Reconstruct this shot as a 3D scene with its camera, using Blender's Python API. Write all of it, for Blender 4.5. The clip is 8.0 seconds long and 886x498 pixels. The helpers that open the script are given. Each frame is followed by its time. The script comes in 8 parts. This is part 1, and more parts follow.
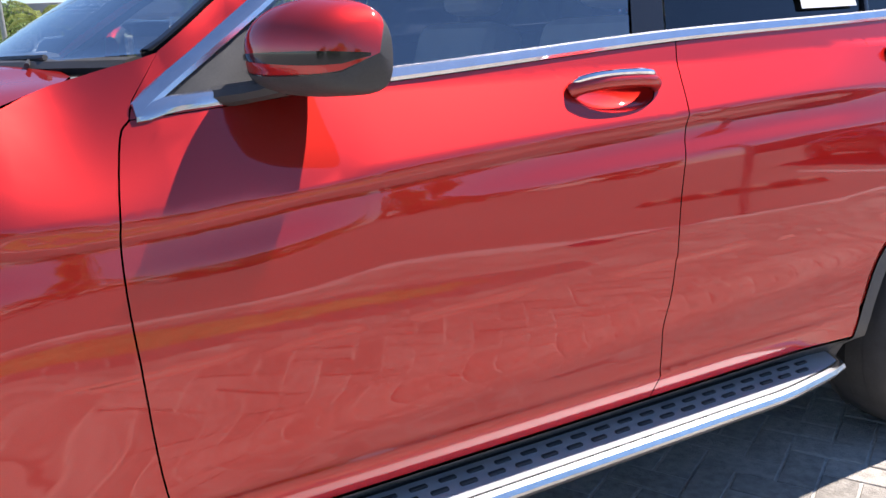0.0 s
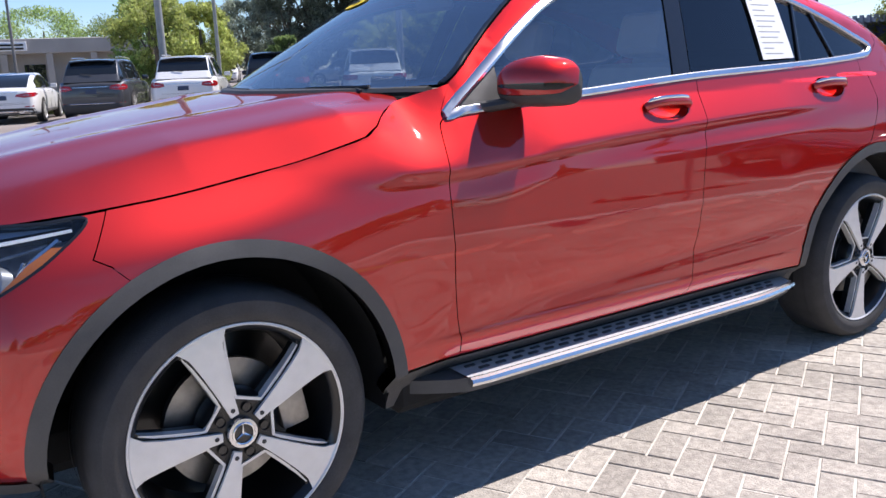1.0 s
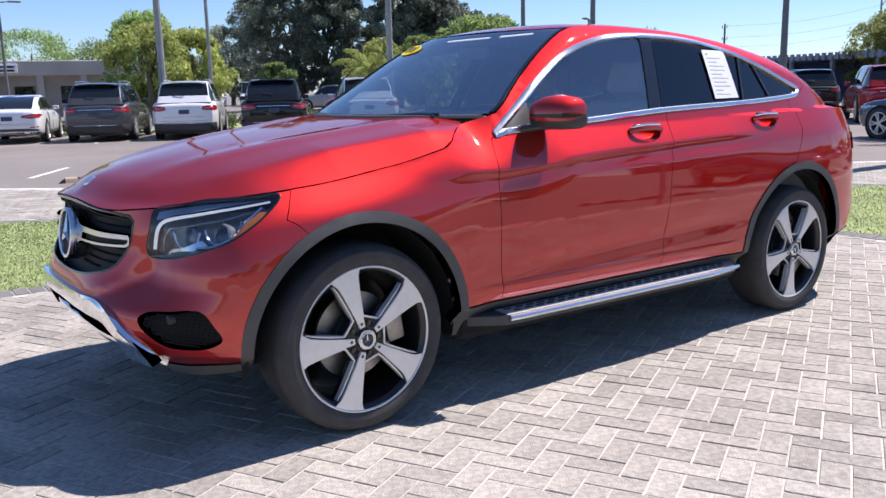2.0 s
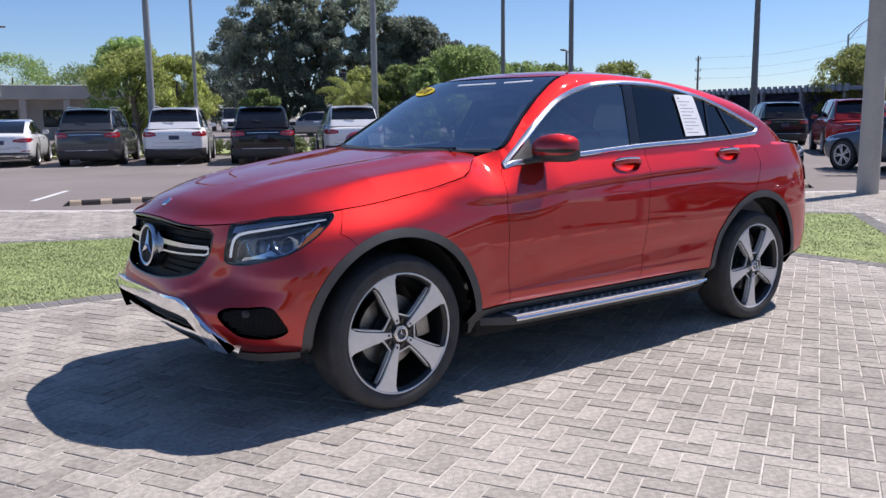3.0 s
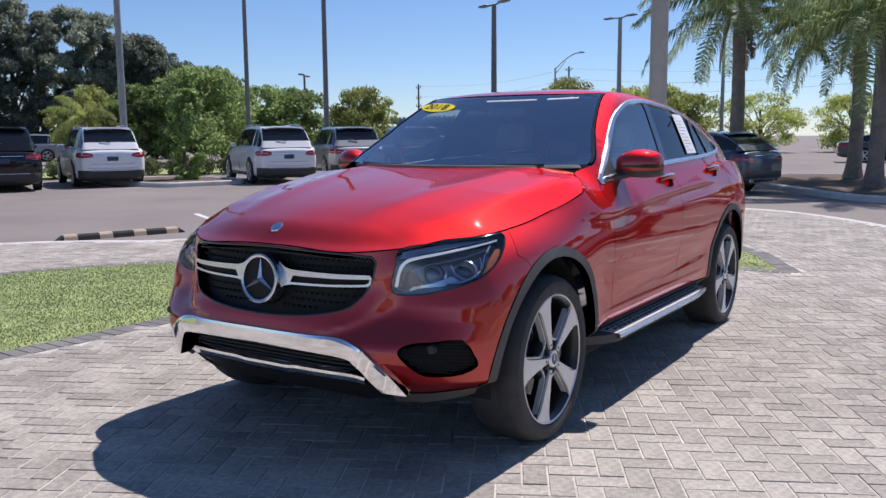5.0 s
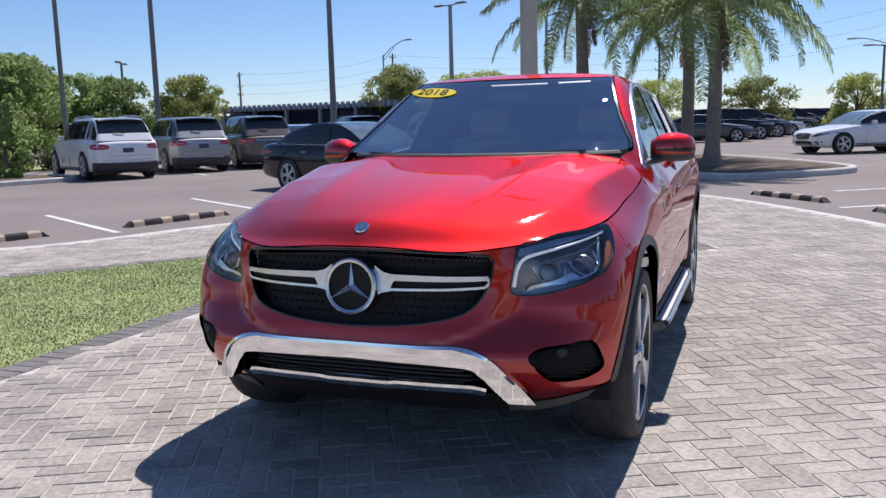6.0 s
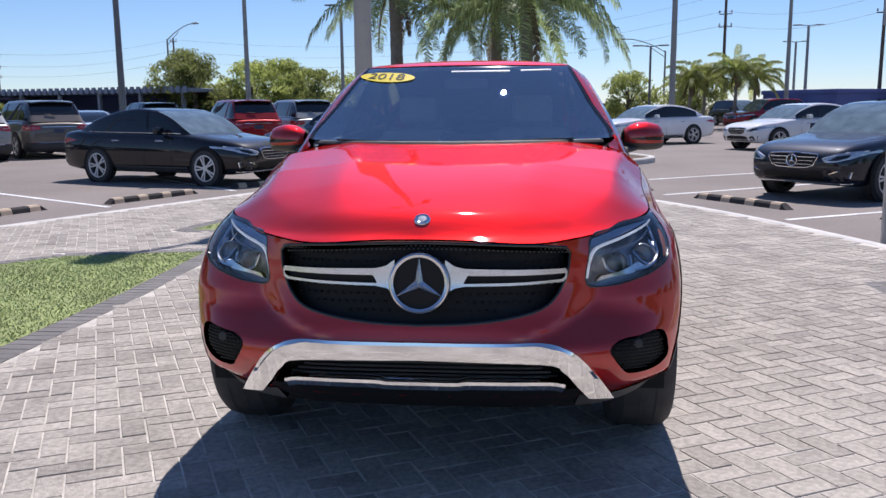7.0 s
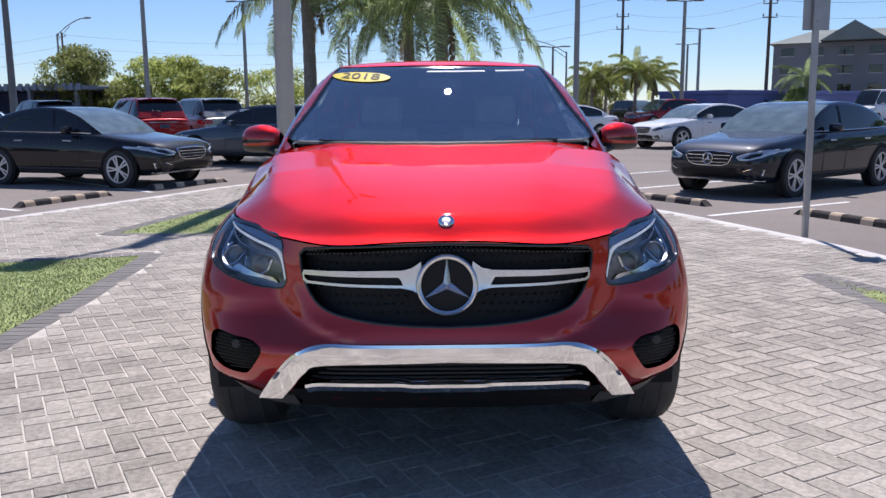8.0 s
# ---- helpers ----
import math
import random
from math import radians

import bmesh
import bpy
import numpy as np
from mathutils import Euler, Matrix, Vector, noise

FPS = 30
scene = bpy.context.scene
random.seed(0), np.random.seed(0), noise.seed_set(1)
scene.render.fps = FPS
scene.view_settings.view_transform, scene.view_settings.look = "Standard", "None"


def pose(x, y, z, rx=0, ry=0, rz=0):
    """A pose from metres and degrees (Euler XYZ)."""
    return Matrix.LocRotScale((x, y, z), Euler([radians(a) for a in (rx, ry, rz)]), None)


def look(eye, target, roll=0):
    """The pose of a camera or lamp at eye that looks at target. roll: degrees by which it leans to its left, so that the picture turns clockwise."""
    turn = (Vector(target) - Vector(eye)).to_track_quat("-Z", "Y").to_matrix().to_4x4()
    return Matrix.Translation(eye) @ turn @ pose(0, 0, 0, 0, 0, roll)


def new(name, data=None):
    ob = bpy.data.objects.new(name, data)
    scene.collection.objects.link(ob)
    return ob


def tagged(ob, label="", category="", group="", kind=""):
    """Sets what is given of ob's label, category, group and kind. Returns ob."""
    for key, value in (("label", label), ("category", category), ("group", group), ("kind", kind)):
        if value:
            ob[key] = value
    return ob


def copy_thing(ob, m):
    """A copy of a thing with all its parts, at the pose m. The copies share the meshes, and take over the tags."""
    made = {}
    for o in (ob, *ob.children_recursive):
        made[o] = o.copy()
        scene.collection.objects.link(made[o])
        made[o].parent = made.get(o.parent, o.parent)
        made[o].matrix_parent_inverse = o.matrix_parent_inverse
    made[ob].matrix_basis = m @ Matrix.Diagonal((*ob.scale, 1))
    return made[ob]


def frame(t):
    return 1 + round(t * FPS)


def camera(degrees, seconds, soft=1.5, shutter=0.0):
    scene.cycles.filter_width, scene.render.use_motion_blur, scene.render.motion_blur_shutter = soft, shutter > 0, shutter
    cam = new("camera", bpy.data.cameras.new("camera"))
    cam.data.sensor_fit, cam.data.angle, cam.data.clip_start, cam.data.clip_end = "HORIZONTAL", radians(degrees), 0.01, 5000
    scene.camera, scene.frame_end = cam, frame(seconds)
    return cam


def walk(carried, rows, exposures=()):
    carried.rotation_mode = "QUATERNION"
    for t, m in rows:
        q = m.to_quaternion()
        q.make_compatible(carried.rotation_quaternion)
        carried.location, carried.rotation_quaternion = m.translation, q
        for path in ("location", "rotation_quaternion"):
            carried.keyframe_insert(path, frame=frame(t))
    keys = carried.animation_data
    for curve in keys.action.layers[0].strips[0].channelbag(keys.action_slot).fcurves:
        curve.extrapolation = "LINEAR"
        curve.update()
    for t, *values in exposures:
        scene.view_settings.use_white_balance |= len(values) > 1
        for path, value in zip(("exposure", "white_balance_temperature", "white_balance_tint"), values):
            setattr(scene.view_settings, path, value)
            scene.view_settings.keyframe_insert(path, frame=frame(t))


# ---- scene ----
from mathutils.bvhtree import BVHTree

cam = camera(55.6, 8.0)
PATH = [
    (0, (0.949, 2.165, 1.212), (0.008, 0.477, 0.696), -2.63),
    (0.5, (1.550, 2.496, 1.255), (0.525, 0.854, 0.750), -2.61),
    (1, (2.114, 2.795, 1.255), (1.000, 1.192, 0.818), -2.29),
    (1.5, (2.591, 3.156, 1.276), (1.447, 1.567, 0.868), -1.68),
    (2.8, (3.474, 3.947, 1.345), (2.273, 2.380, 1.024), -0.86),
    (3, (3.567, 3.972, 1.359), (2.352, 2.415, 1.044), -0.76),
    (3.5, (3.906, 3.840, 1.335), (2.611, 2.343, 1.046), -0.53),
    (4, (4.153, 3.481, 1.293), (2.726, 2.107, 1.014), -0.09),
    (4.5, (4.380, 3.002, 1.304), (2.870, 1.719, 1.035), -0.06),
    (4.7, (4.509, 2.772, 1.315), (2.927, 1.578, 1.050), -0.12),
    (5.8, (4.849, 1.565, 1.342), (3.037, 0.770, 1.053), -1.48),
    (6, (4.885, 1.353, 1.341), (3.035, 0.654, 1.042), -1.45),
    (6.5, (4.897, 0.839, 1.337), (2.979, 0.371, 1.016), -0.97),
    (7, (4.933, 0.364, 1.337), (2.971, 0.157, 1.007), -0.57),
    (7.5, (4.865, 0.056, 1.329), (2.894, 0.018, 0.995), -0.31),
    (8, (4.939, -0.044, 1.346), (2.967, -0.021, 1.012), -0.39),
]
EXPOSURES = [(0.0, 1.04, 6500, 16), (0.5, 0.92, 6500, 16), (1.0, 0.70, 6400, 17), (1.5, 0.66, 6300, 18), (3.0, 0.22, 6300, 18), (4.5, 0.14, 6300, 18), (8.0, 0.18, 6300, 18)]
walk(cam, [(t, look(eye, target, roll)) for t, eye, target, roll in PATH], EXPOSURES)


# ---- light ----
SLOPE = 0.01222  # the forecourt falls towards the rear of the car
SUN_TO = Vector((-0.66, 0.03, 1.0)).normalized()
world = bpy.data.worlds.new("sky")
scene.world = world
world.use_nodes = True
sky = world.node_tree.nodes.new("ShaderNodeTexSky")
sky.sky_type, sky.sun_disc = "NISHITA", False
sky.sun_elevation = math.asin(SUN_TO.z)
sky.sun_rotation = math.atan2(SUN_TO.x, SUN_TO.y)
sky.air_density, sky.dust_density, sky.ozone_density, sky.altitude = 0.90, 0.0, 8.0, 0
world.node_tree.links.new(sky.outputs[0], world.node_tree.nodes["Background"].inputs[0])
world.node_tree.nodes["Background"].inputs[1].default_value = 0.098
sun = new("sun", bpy.data.lights.new("sun", "SUN"))
sun.data.energy, sun.data.angle, sun.data.color = 4.55, radians(0.53), (1.0, 0.955, 0.89)
sun.matrix_world = look((-30, 2.5, 50), tuple(Vector((-30, 2.5, 50)) - SUN_TO))
scene.view_settings.exposure = 0.0


# ---- materials ----
def links_of(mat):
    return mat.node_tree.nodes, mat.node_tree.links


def material(name, colour, rough=0.5, metal=0.0, coat=0.0, spread=0.0, scale=8.0, grain=0.0, grain_scale=120.0, bump=0.0, bump_scale=200.0,
             random=0.0, emit=0.0, ior=1.45):
    """A procedural surface: colour varied at two scales, with fine relief."""
    mat = bpy.data.materials.new(name)
    mat.use_nodes = True
    nodes, links = links_of(mat)
    p = nodes["Principled BSDF"]
    p.inputs["Roughness"].default_value = rough
    p.inputs["Metallic"].default_value = metal
    p.inputs["Coat Weight"].default_value = coat
    p.inputs["Coat Roughness"].default_value = 0.02
    p.inputs["IOR"].default_value = ior
    p.inputs["Base Color"].default_value = (*colour, 1)
    if emit:
        p.inputs["Emission Color"].default_value = (*colour, 1)
        p.inputs["Emission Strength"].default_value = emit
    coords = nodes.new("ShaderNodeTexCoord")
    value = None
    for amount, size in ((spread, scale), (grain, grain_scale)):
        if amount:
            tex = nodes.new("ShaderNodeTexNoise")
            tex.inputs["Scale"].default_value, tex.inputs["Detail"].default_value = size, 6
            links.new(coords.outputs["Object"], tex.inputs["Vector"])
            ramp = nodes.new("ShaderNodeMapRange")
            ramp.inputs[1].default_value, ramp.inputs[2].default_value = 0.3, 0.7
            ramp.inputs[3].default_value, ramp.inputs[4].default_value = 1 - amount, 1 + amount
            links.new(tex.outputs[0], ramp.inputs[0])
            value = joined(nodes, links, value, ramp.outputs[0])
    if random:
        for node, port in (("ShaderNodeObjectInfo", "Random"), ("ShaderNodeNewGeometry", "Random Per Island")):
            info = nodes.new(node)
            ramp = nodes.new("ShaderNodeMapRange")
            ramp.inputs[3].default_value, ramp.inputs[4].default_value = 1 - random, 1 + random
            links.new(info.outputs[port], ramp.inputs[0])
            value = joined(nodes, links, value, ramp.outputs[0])
    if value is not None:
        mix = nodes.new("ShaderNodeVectorMath")
        mix.operation = "SCALE"
        mix.inputs[0].default_value = colour
        links.new(value, mix.inputs["Scale"])
        links.new(mix.outputs[0], p.inputs["Base Color"])
    if bump:
        tex = nodes.new("ShaderNodeTexNoise")
        tex.inputs["Scale"].default_value, tex.inputs["Detail"].default_value = bump_scale, 4
        links.new(coords.outputs["Object"], tex.inputs["Vector"])
        b = nodes.new("ShaderNodeBump")
        b.inputs["Strength"].default_value, b.inputs["Distance"].default_value = bump, 0.01
        links.new(tex.outputs[0], b.inputs["Height"])
        links.new(b.outputs[0], p.inputs["Normal"])
    return mat


def joined(nodes, links, a, b):
    if a is None:
        return b
    m = nodes.new("ShaderNodeMath")
    m.operation = "MULTIPLY"
    links.new(a, m.inputs[0])
    links.new(b, m.inputs[1])
    return m.outputs[0]


def glass_material(name, tint, ior=1.5, rough=0.0):
    """A thin pane: it lets tinted light through and mirrors at its Fresnel share."""
    mat = bpy.data.materials.new(name)
    mat.use_nodes = True
    nodes, links = links_of(mat)
    nodes.remove(nodes["Principled BSDF"])
    clear, gloss, mix, facing, power, share = (nodes.new("ShaderNode" + n) for n in ("BsdfTransparent", "BsdfGlossy", "MixShader", "LayerWeight", "Math", "MapRange"))
    clear.inputs[0].default_value = (*tint, 1)
    gloss.inputs["Roughness"].default_value = rough
    # mirrored share, alike from both sides of the pane
    facing.inputs["Blend"].default_value = 0.5
    power.operation = "POWER"
    power.inputs[1].default_value = 5.0
    share.inputs["To Min"].default_value = ((ior - 1) / (ior + 1)) ** 2
    links.new(facing.outputs["Facing"], power.inputs[0])
    links.new(power.outputs[0], share.inputs["Value"])
    links.new(share.outputs["Result"], mix.inputs[0])
    links.new(clear.outputs[0], mix.inputs[1])
    links.new(gloss.outputs[0], mix.inputs[2])
    links.new(mix.outputs[0], nodes["Material Output"].inputs[0])
    return mat


RED = material("red_metallic_paint", (0.465, 0.020, 0.0145), 0.54, 0.88, 1.0, 0.03, 2.0, 0.06, 900)
RED.node_tree.nodes["Principled BSDF"].inputs["Coat IOR"].default_value = 1.70
RED.node_tree.nodes["Principled BSDF"].inputs["Coat Roughness"].default_value = 0.035
RED.node_tree.nodes["Principled BSDF"].inputs["Specular Tint"].default_value = (1.0, 0.14, 0.13, 1)
BLACK = material("black_plastic", (0.045, 0.045, 0.047), 0.55, 0, 0, 0.1, 20, 0.1, 300, 0.15, 900)
CLADDING = material("grey_black_cladding", (0.085, 0.082, 0.080), 0.6, 0, 0, 0.08, 15, 0.1, 400, 0.2, 1200)
GLOSSBLACK = material("gloss_black_plastic", (0.012, 0.012, 0.013), 0.12, 0, 0.5, 0.1, 10)
MESHBLACK = material("grille_black", (0.005, 0.005, 0.005), 0.65, 0, 0, 0.1, 30)
CHROME = material("chrome", (0.86, 0.86, 0.87), 0.06, 1.0, 0, 0.02, 20)
SATIN = material("satin_aluminium", (0.70, 0.70, 0.72), 0.24, 1.0, 0, 0.05, 30)
SILVER = material("silver_alloy", (0.74, 0.735, 0.73), 0.32, 0.35, 0.3, 0.04, 30, 0.03, 500)
RIMBLACK = material("black_alloy", (0.014, 0.014, 0.015), 0.3, 0.2, 0.4, 0.1, 20)
TYRE = material("tyre_rubber", (0.052, 0.050, 0.050), 0.75, 0, 0, 0.2, 14, 0.12, 200, 0.2, 300)
STEEL = material("brake_steel", (0.30, 0.29, 0.28), 0.4, 1.0, 0, 0.2, 30)
TREAD = material("step_aluminium", (0.56, 0.56, 0.57), 0.45, 0.3, 0, 0.06, 30, 0.05, 400)
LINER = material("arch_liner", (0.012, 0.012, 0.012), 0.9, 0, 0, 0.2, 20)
CABIN = material("cabin_black", (0.12, 0.12, 0.125), 0.7, 0, 0, 0.1, 20, 0, 0, 0.1, 400)
SEAT = material("beige_leather", (0.42, 0.36, 0.29), 0.5, 0, 0, 0.08, 10, 0.05, 200, 0.1, 300)
DASH = material("dashboard_trim", (0.22, 0.19, 0.16), 0.55, 0, 0, 0.1, 15)
WINDSCREEN = glass_material("windscreen_glass", (0.84, 0.90, 0.89), 5.6)
SIDEGLASS = glass_material("side_glass", (0.80, 0.86, 0.86), 3.3)
PRIVACY = glass_material("privacy_glass", (0.05, 0.052, 0.058), 1.9)
LENS = glass_material("lamp_cover", (0.86, 0.88, 0.9), 1.75)
LAMPDARK = material("lamp_housing", (0.30, 0.325, 0.36), 0.25, 0.5, 0.5, 0.2, 40)
LAMPSILVER = material("lamp_reflector", (0.75, 0.77, 0.8), 0.15, 1.0, 0, 0.1, 60)
# blue-grey that stands for sky mirrored in the headlamp cover
SKYSHEEN = material("lamp_brow", (0.30, 0.36, 0.44), 0.12, 0.6, 0.5, 0.05, 30)
# the strip is unlit; a weak emission is added to brighten its pale plastic
DRL = material("daytime_light_strip", (0.9, 0.95, 1.0), 0.3, 0, 0, 0, 1, 0, 1, 0, 1, 0, 0.25)
AMBER = material("amber_reflector", (0.36, 0.11, 0.025), 0.2, 0, 0.5, 0.1, 80)
TAILRED = material("tail_lamp", (0.42, 0.008, 0.012), 0.15, 0, 1.0, 0.15, 40)
PAPER = material("window_sticker", (0.84, 0.85, 0.86), 0.6, 0, 0, 0.03, 20)
PRINT = material("sticker_print", (0.35, 0.36, 0.38), 0.7, 0, 0, 0.05, 30)
YELLOW = material("yellow_decal", (0.86, 0.66, 0.01), 0.5, 0, 0, 0.04, 20)
INK = material("black_ink", (0.015, 0.014, 0.012), 0.6, 0, 0, 0.05, 30)
WHITEBAR = material("white_print", (0.85, 0.86, 0.88), 0.5, 0, 0, 0.03, 30)
MIRROR = material("mirror_glass", (0.9, 0.9, 0.9), 0.01, 1.0)


# ---- mesh helpers ----
def mesh_of(name, verts, faces, mat, smooth=True, normals=None):
    me = bpy.data.meshes.new(name)
    me.from_pydata([tuple(v) for v in verts], [], [tuple(f) for f in faces])
    for m in (mat if isinstance(mat, (list, tuple)) else [mat]):
        me.materials.append(m)
    me.polygons.foreach_set("use_smooth", [smooth] * len(me.polygons))
    if normals is not None:
        me.normals_split_custom_set(normals)
    me.update()
    return me


def thing(name, at=None, label="", category="", group="", kind=""):
    """An empty that carries the parts of a thing."""
    ob = new(name)
    ob.empty_display_size = 0.2
    if at is not None:
        ob.matrix_basis = at
    return tagged(ob, label, category, group, kind)


def put(name, me, parent=None, label="", m=None):
    ob = new(name, me)
    if parent is not None:
        ob.parent = parent
    if m is not None:
        ob.matrix_basis = m
    if label:
        ob["label"] = label
    return ob


def part(name, bm, mat, parent=None, label="", m=None, smooth=35):
    """Links a bmesh as one mesh object under a thing or under a part."""
    me = bpy.data.meshes.new(name)
    bmesh.ops.recalc_face_normals(bm, faces=bm.faces[:])
    bm.to_mesh(me)
    bm.free()
    for one in (mat if isinstance(mat, (list, tuple)) else [mat]):
        me.materials.append(one)
    if smooth:
        me.polygons.foreach_set("use_smooth", [True] * len(me.polygons))
        me.set_sharp_from_angle(angle=radians(smooth))
    return put(name, me, parent, label, m)


def box_bm(x0, y0, z0, x1, y1, z1, bevel=0.0, bm=None, segments=1, m=None):
    bm = bm or bmesh.new()
    made = bmesh.ops.create_cube(bm, size=1, matrix=(m or Matrix()) @ Matrix.Translation(((x0 + x1) / 2, (y0 + y1) / 2, (z0 + z1) / 2)) @ Matrix.Diagonal((x1 - x0, y1 - y0, z1 - z0, 1)))
    if bevel:
        edges = {e for v in made["verts"] for e in v.link_edges}
        bmesh.ops.bevel(bm, geom=list(edges), offset=bevel, segments=segments, affect="EDGES", profile=0.6)
    return bm


def lathe(profile, steps=48, axis="y", bm=None, m=None, arc=360.0):
    """Turns (radius, offset) points about an axis."""
    bm = bm or bmesh.new()
    rings = []
    closed = arc >= 360
    for k in range(steps if closed else steps + 1):
        a = radians(arc) * k / steps
        ring = []
        for r, h in profile:
            p = {"y": (r * math.cos(a), h, r * math.sin(a)), "z": (r * math.cos(a), r * math.sin(a), h), "x": (h, r * math.cos(a), r * math.sin(a))}[axis]
            ring.append(bm.verts.new((m @ Vector(p)) if m else p))
        rings.append(ring)
    for k in range(steps):
        a, b = rings[k], rings[(k + 1) % len(rings)]
        for i in range(len(profile) - 1):
            try:
                bm.faces.new((a[i], a[i + 1], b[i + 1], b[i]))
            except ValueError:
                pass
    return bm


def tube(points, radius, sides=8, bm=None, flat=1.0, cap=True):
    """A round bar along points; radius may be a list. flat squeezes it in z."""
    bm = bm or bmesh.new()
    pts = [Vector(p) for p in points]
    radii = radius if isinstance(radius, (list, tuple)) else [radius] * len(pts)
    rings, up = [], Vector((0, 0, 1))
    for i, p in enumerate(pts):
        d = (pts[min(i + 1, len(pts) - 1)] - pts[max(i - 1, 0)]).normalized()
        ref = up if abs(d.dot(up)) < 0.95 else Vector((1, 0, 0))
        s = d.cross(ref).normalized()
        u = s.cross(d)
        rings.append([bm.verts.new(p + radii[i] * (s * math.cos(2 * math.pi * k / sides) + u * flat * math.sin(2 * math.pi * k / sides))) for k in range(sides)])
    for a, b in zip(rings, rings[1:]):
        for k in range(sides):
            bm.faces.new((a[k], a[(k + 1) % sides], b[(k + 1) % sides], b[k]))
    if cap:
        bm.faces.new(rings[0][::-1])
        bm.faces.new(rings[-1])
    return bm


def prism(outline, h0, h1, bm=None, m=None, bevel=0.0):
    """A plate with a flat outline in x, y, from height h0 to h1."""
    bm = bm or bmesh.new()
    low = [bm.verts.new((m @ Vector((x, y, h0))) if m else (x, y, h0)) for x, y in outline]
    high = [bm.verts.new((m @ Vector((x, y, h1))) if m else (x, y, h1)) for x, y in outline]
    faces = [bm.faces.new(high), bm.faces.new(low[::-1])]
    for k in range(len(low)):
        n = (k + 1) % len(low)
        faces.append(bm.faces.new((low[k], low[n], high[n], high[k])))
    if bevel:
        bmesh.ops.bevel(bm, geom=[e for e in faces[0].edges], offset=bevel, segments=2, affect="EDGES", profile=0.6)
    return bm


def rounded(points, steps=6):
    """A closed smooth outline through few corners (Catmull-Rom)."""
    out, n = [], len(points)
    for i in range(n):
        p0, p1, p2, p3 = (np.array(points[(i + k) % n], float) for k in (-1, 0, 1, 2))
        for s in range(steps):
            t = s / steps
            out.append(tuple(0.5 * (2 * p1 + (p2 - p0) * t + (2 * p0 - 5 * p1 + 4 * p2 - p3) * t * t + (3 * p1 - p0 - 3 * p2 + p3) * t ** 3)))
    return out


def curve_through(points, steps=6):
    """An open smooth line through few points."""
    pts = [np.array(p, float) for p in points]
    pts = [2 * pts[0] - pts[1], *pts, 2 * pts[-1] - pts[-2]]
    out = []
    for i in range(1, len(pts) - 2):
        p0, p1, p2, p3 = pts[i - 1:i + 3]
        for s in range(steps):
            t = s / steps
            out.append(tuple(0.5 * (2 * p1 + (p2 - p0) * t + (2 * p0 - 5 * p1 + 4 * p2 - p3) * t * t + (3 * p1 - p0 - 3 * p2 + p3) * t ** 3)))
    out.append(tuple(pts[-2]))
    return out


def dense(outline, step):
    out = []
    for p, q in zip(outline, list(outline[1:]) + [outline[0]]):
        n = max(1, int(math.hypot(q[0] - p[0], q[1] - p[1]) / step))
        out += [(p[0] + (q[0] - p[0]) * k / n, p[1] + (q[1] - p[1]) * k / n) for k in range(n)]
    return out


def sheet(outline, surface, step=0.04, holes=(), thick=0.014, flip=False, lift=0.0, fine=0.0):
    """A panel: the outline (with holes) in the flat, laid on a curved surface with the surface's own normals, its rims turned in.
    Gives vertices, faces and a normal for every corner."""
    bm = bmesh.new()
    edges = []
    for loop in (outline, *holes):
        vs = [bm.verts.new((u, v, 0)) for u, v in dense(loop, step)]
        edges += [bm.edges.new((vs[k], vs[(k + 1) % len(vs)])) for k in range(len(vs))]
    bmesh.ops.triangle_fill(bm, use_beauty=True, edges=edges, normal=(0, 0, 1))
    us, vs = [p[0] for p in outline], [p[1] for p in outline]
    for k, (low, high, cut) in enumerate(((min(us), max(us), step), (min(vs), max(vs), fine or step))):
        axis = Vector((1, 0, 0)) if k == 0 else Vector((0, 1, 0))
        for i in range(math.floor(low / cut) + 1, math.ceil(high / cut)):
            bmesh.ops.bisect_plane(bm, geom=bm.verts[:] + bm.edges[:] + bm.faces[:], dist=1e-6, plane_co=axis * (i * cut), plane_no=axis)
    bmesh.ops.dissolve_limit(bm, angle_limit=0.0001, verts=[], edges=[])
    bm.normal_update()
    for f in bm.faces:
        if f.normal.z < 0:
            f.normal_flip()
    bm.verts.index_update()
    places, normals = [], []
    h = 0.004
    for v in bm.verts:
        u, w = v.co.x, v.co.y
        p = Vector(surface(u, w))
        n = (Vector(surface(u + h, w)) - Vector(surface(u - h, w))).cross(Vector(surface(u, w + h)) - Vector(surface(u, w - h)))
        n = n.normalized() if n.length > 1e-12 else Vector((0, 0, 1))
        if flip:
            n = -n
        places.append(p + n * lift)
        normals.append(n)
    faces, corners = [], []
    for f in bm.faces:
        ids = [v.index for v in f.verts]
        if flip:
            ids.reverse()
        faces.append(ids)
        corners += [normals[i] for i in ids]
    if thick:
        inner = {}
        for e in bm.edges:
            if len(e.link_faces) != 1:
                continue
            loop = e.link_loops[0]
            a, b = loop.vert.index, loop.link_loop_next.vert.index
            if flip:
                a, b = b, a
            for i in (a, b):
                if i not in inner:
                    inner[i] = len(places)
                    places.append(places[i] - normals[i] * thick)
            ids = (b, a, inner[a], inner[b])
            n = (places[a] - places[b]).cross(places[inner[b]] - places[b])
            n = -n.normalized() if n.length > 1e-12 else Vector((0, 0, 1))
            faces.append(ids)
            corners += [n] * 4
    bm.free()
    return places, faces, corners


def panel(name, outline, surface, mat, parent, label="", **more):
    places, faces, corners = sheet(outline, surface, **more)
    return put(name, mesh_of(name, places, faces, mat, True, corners), parent, label)


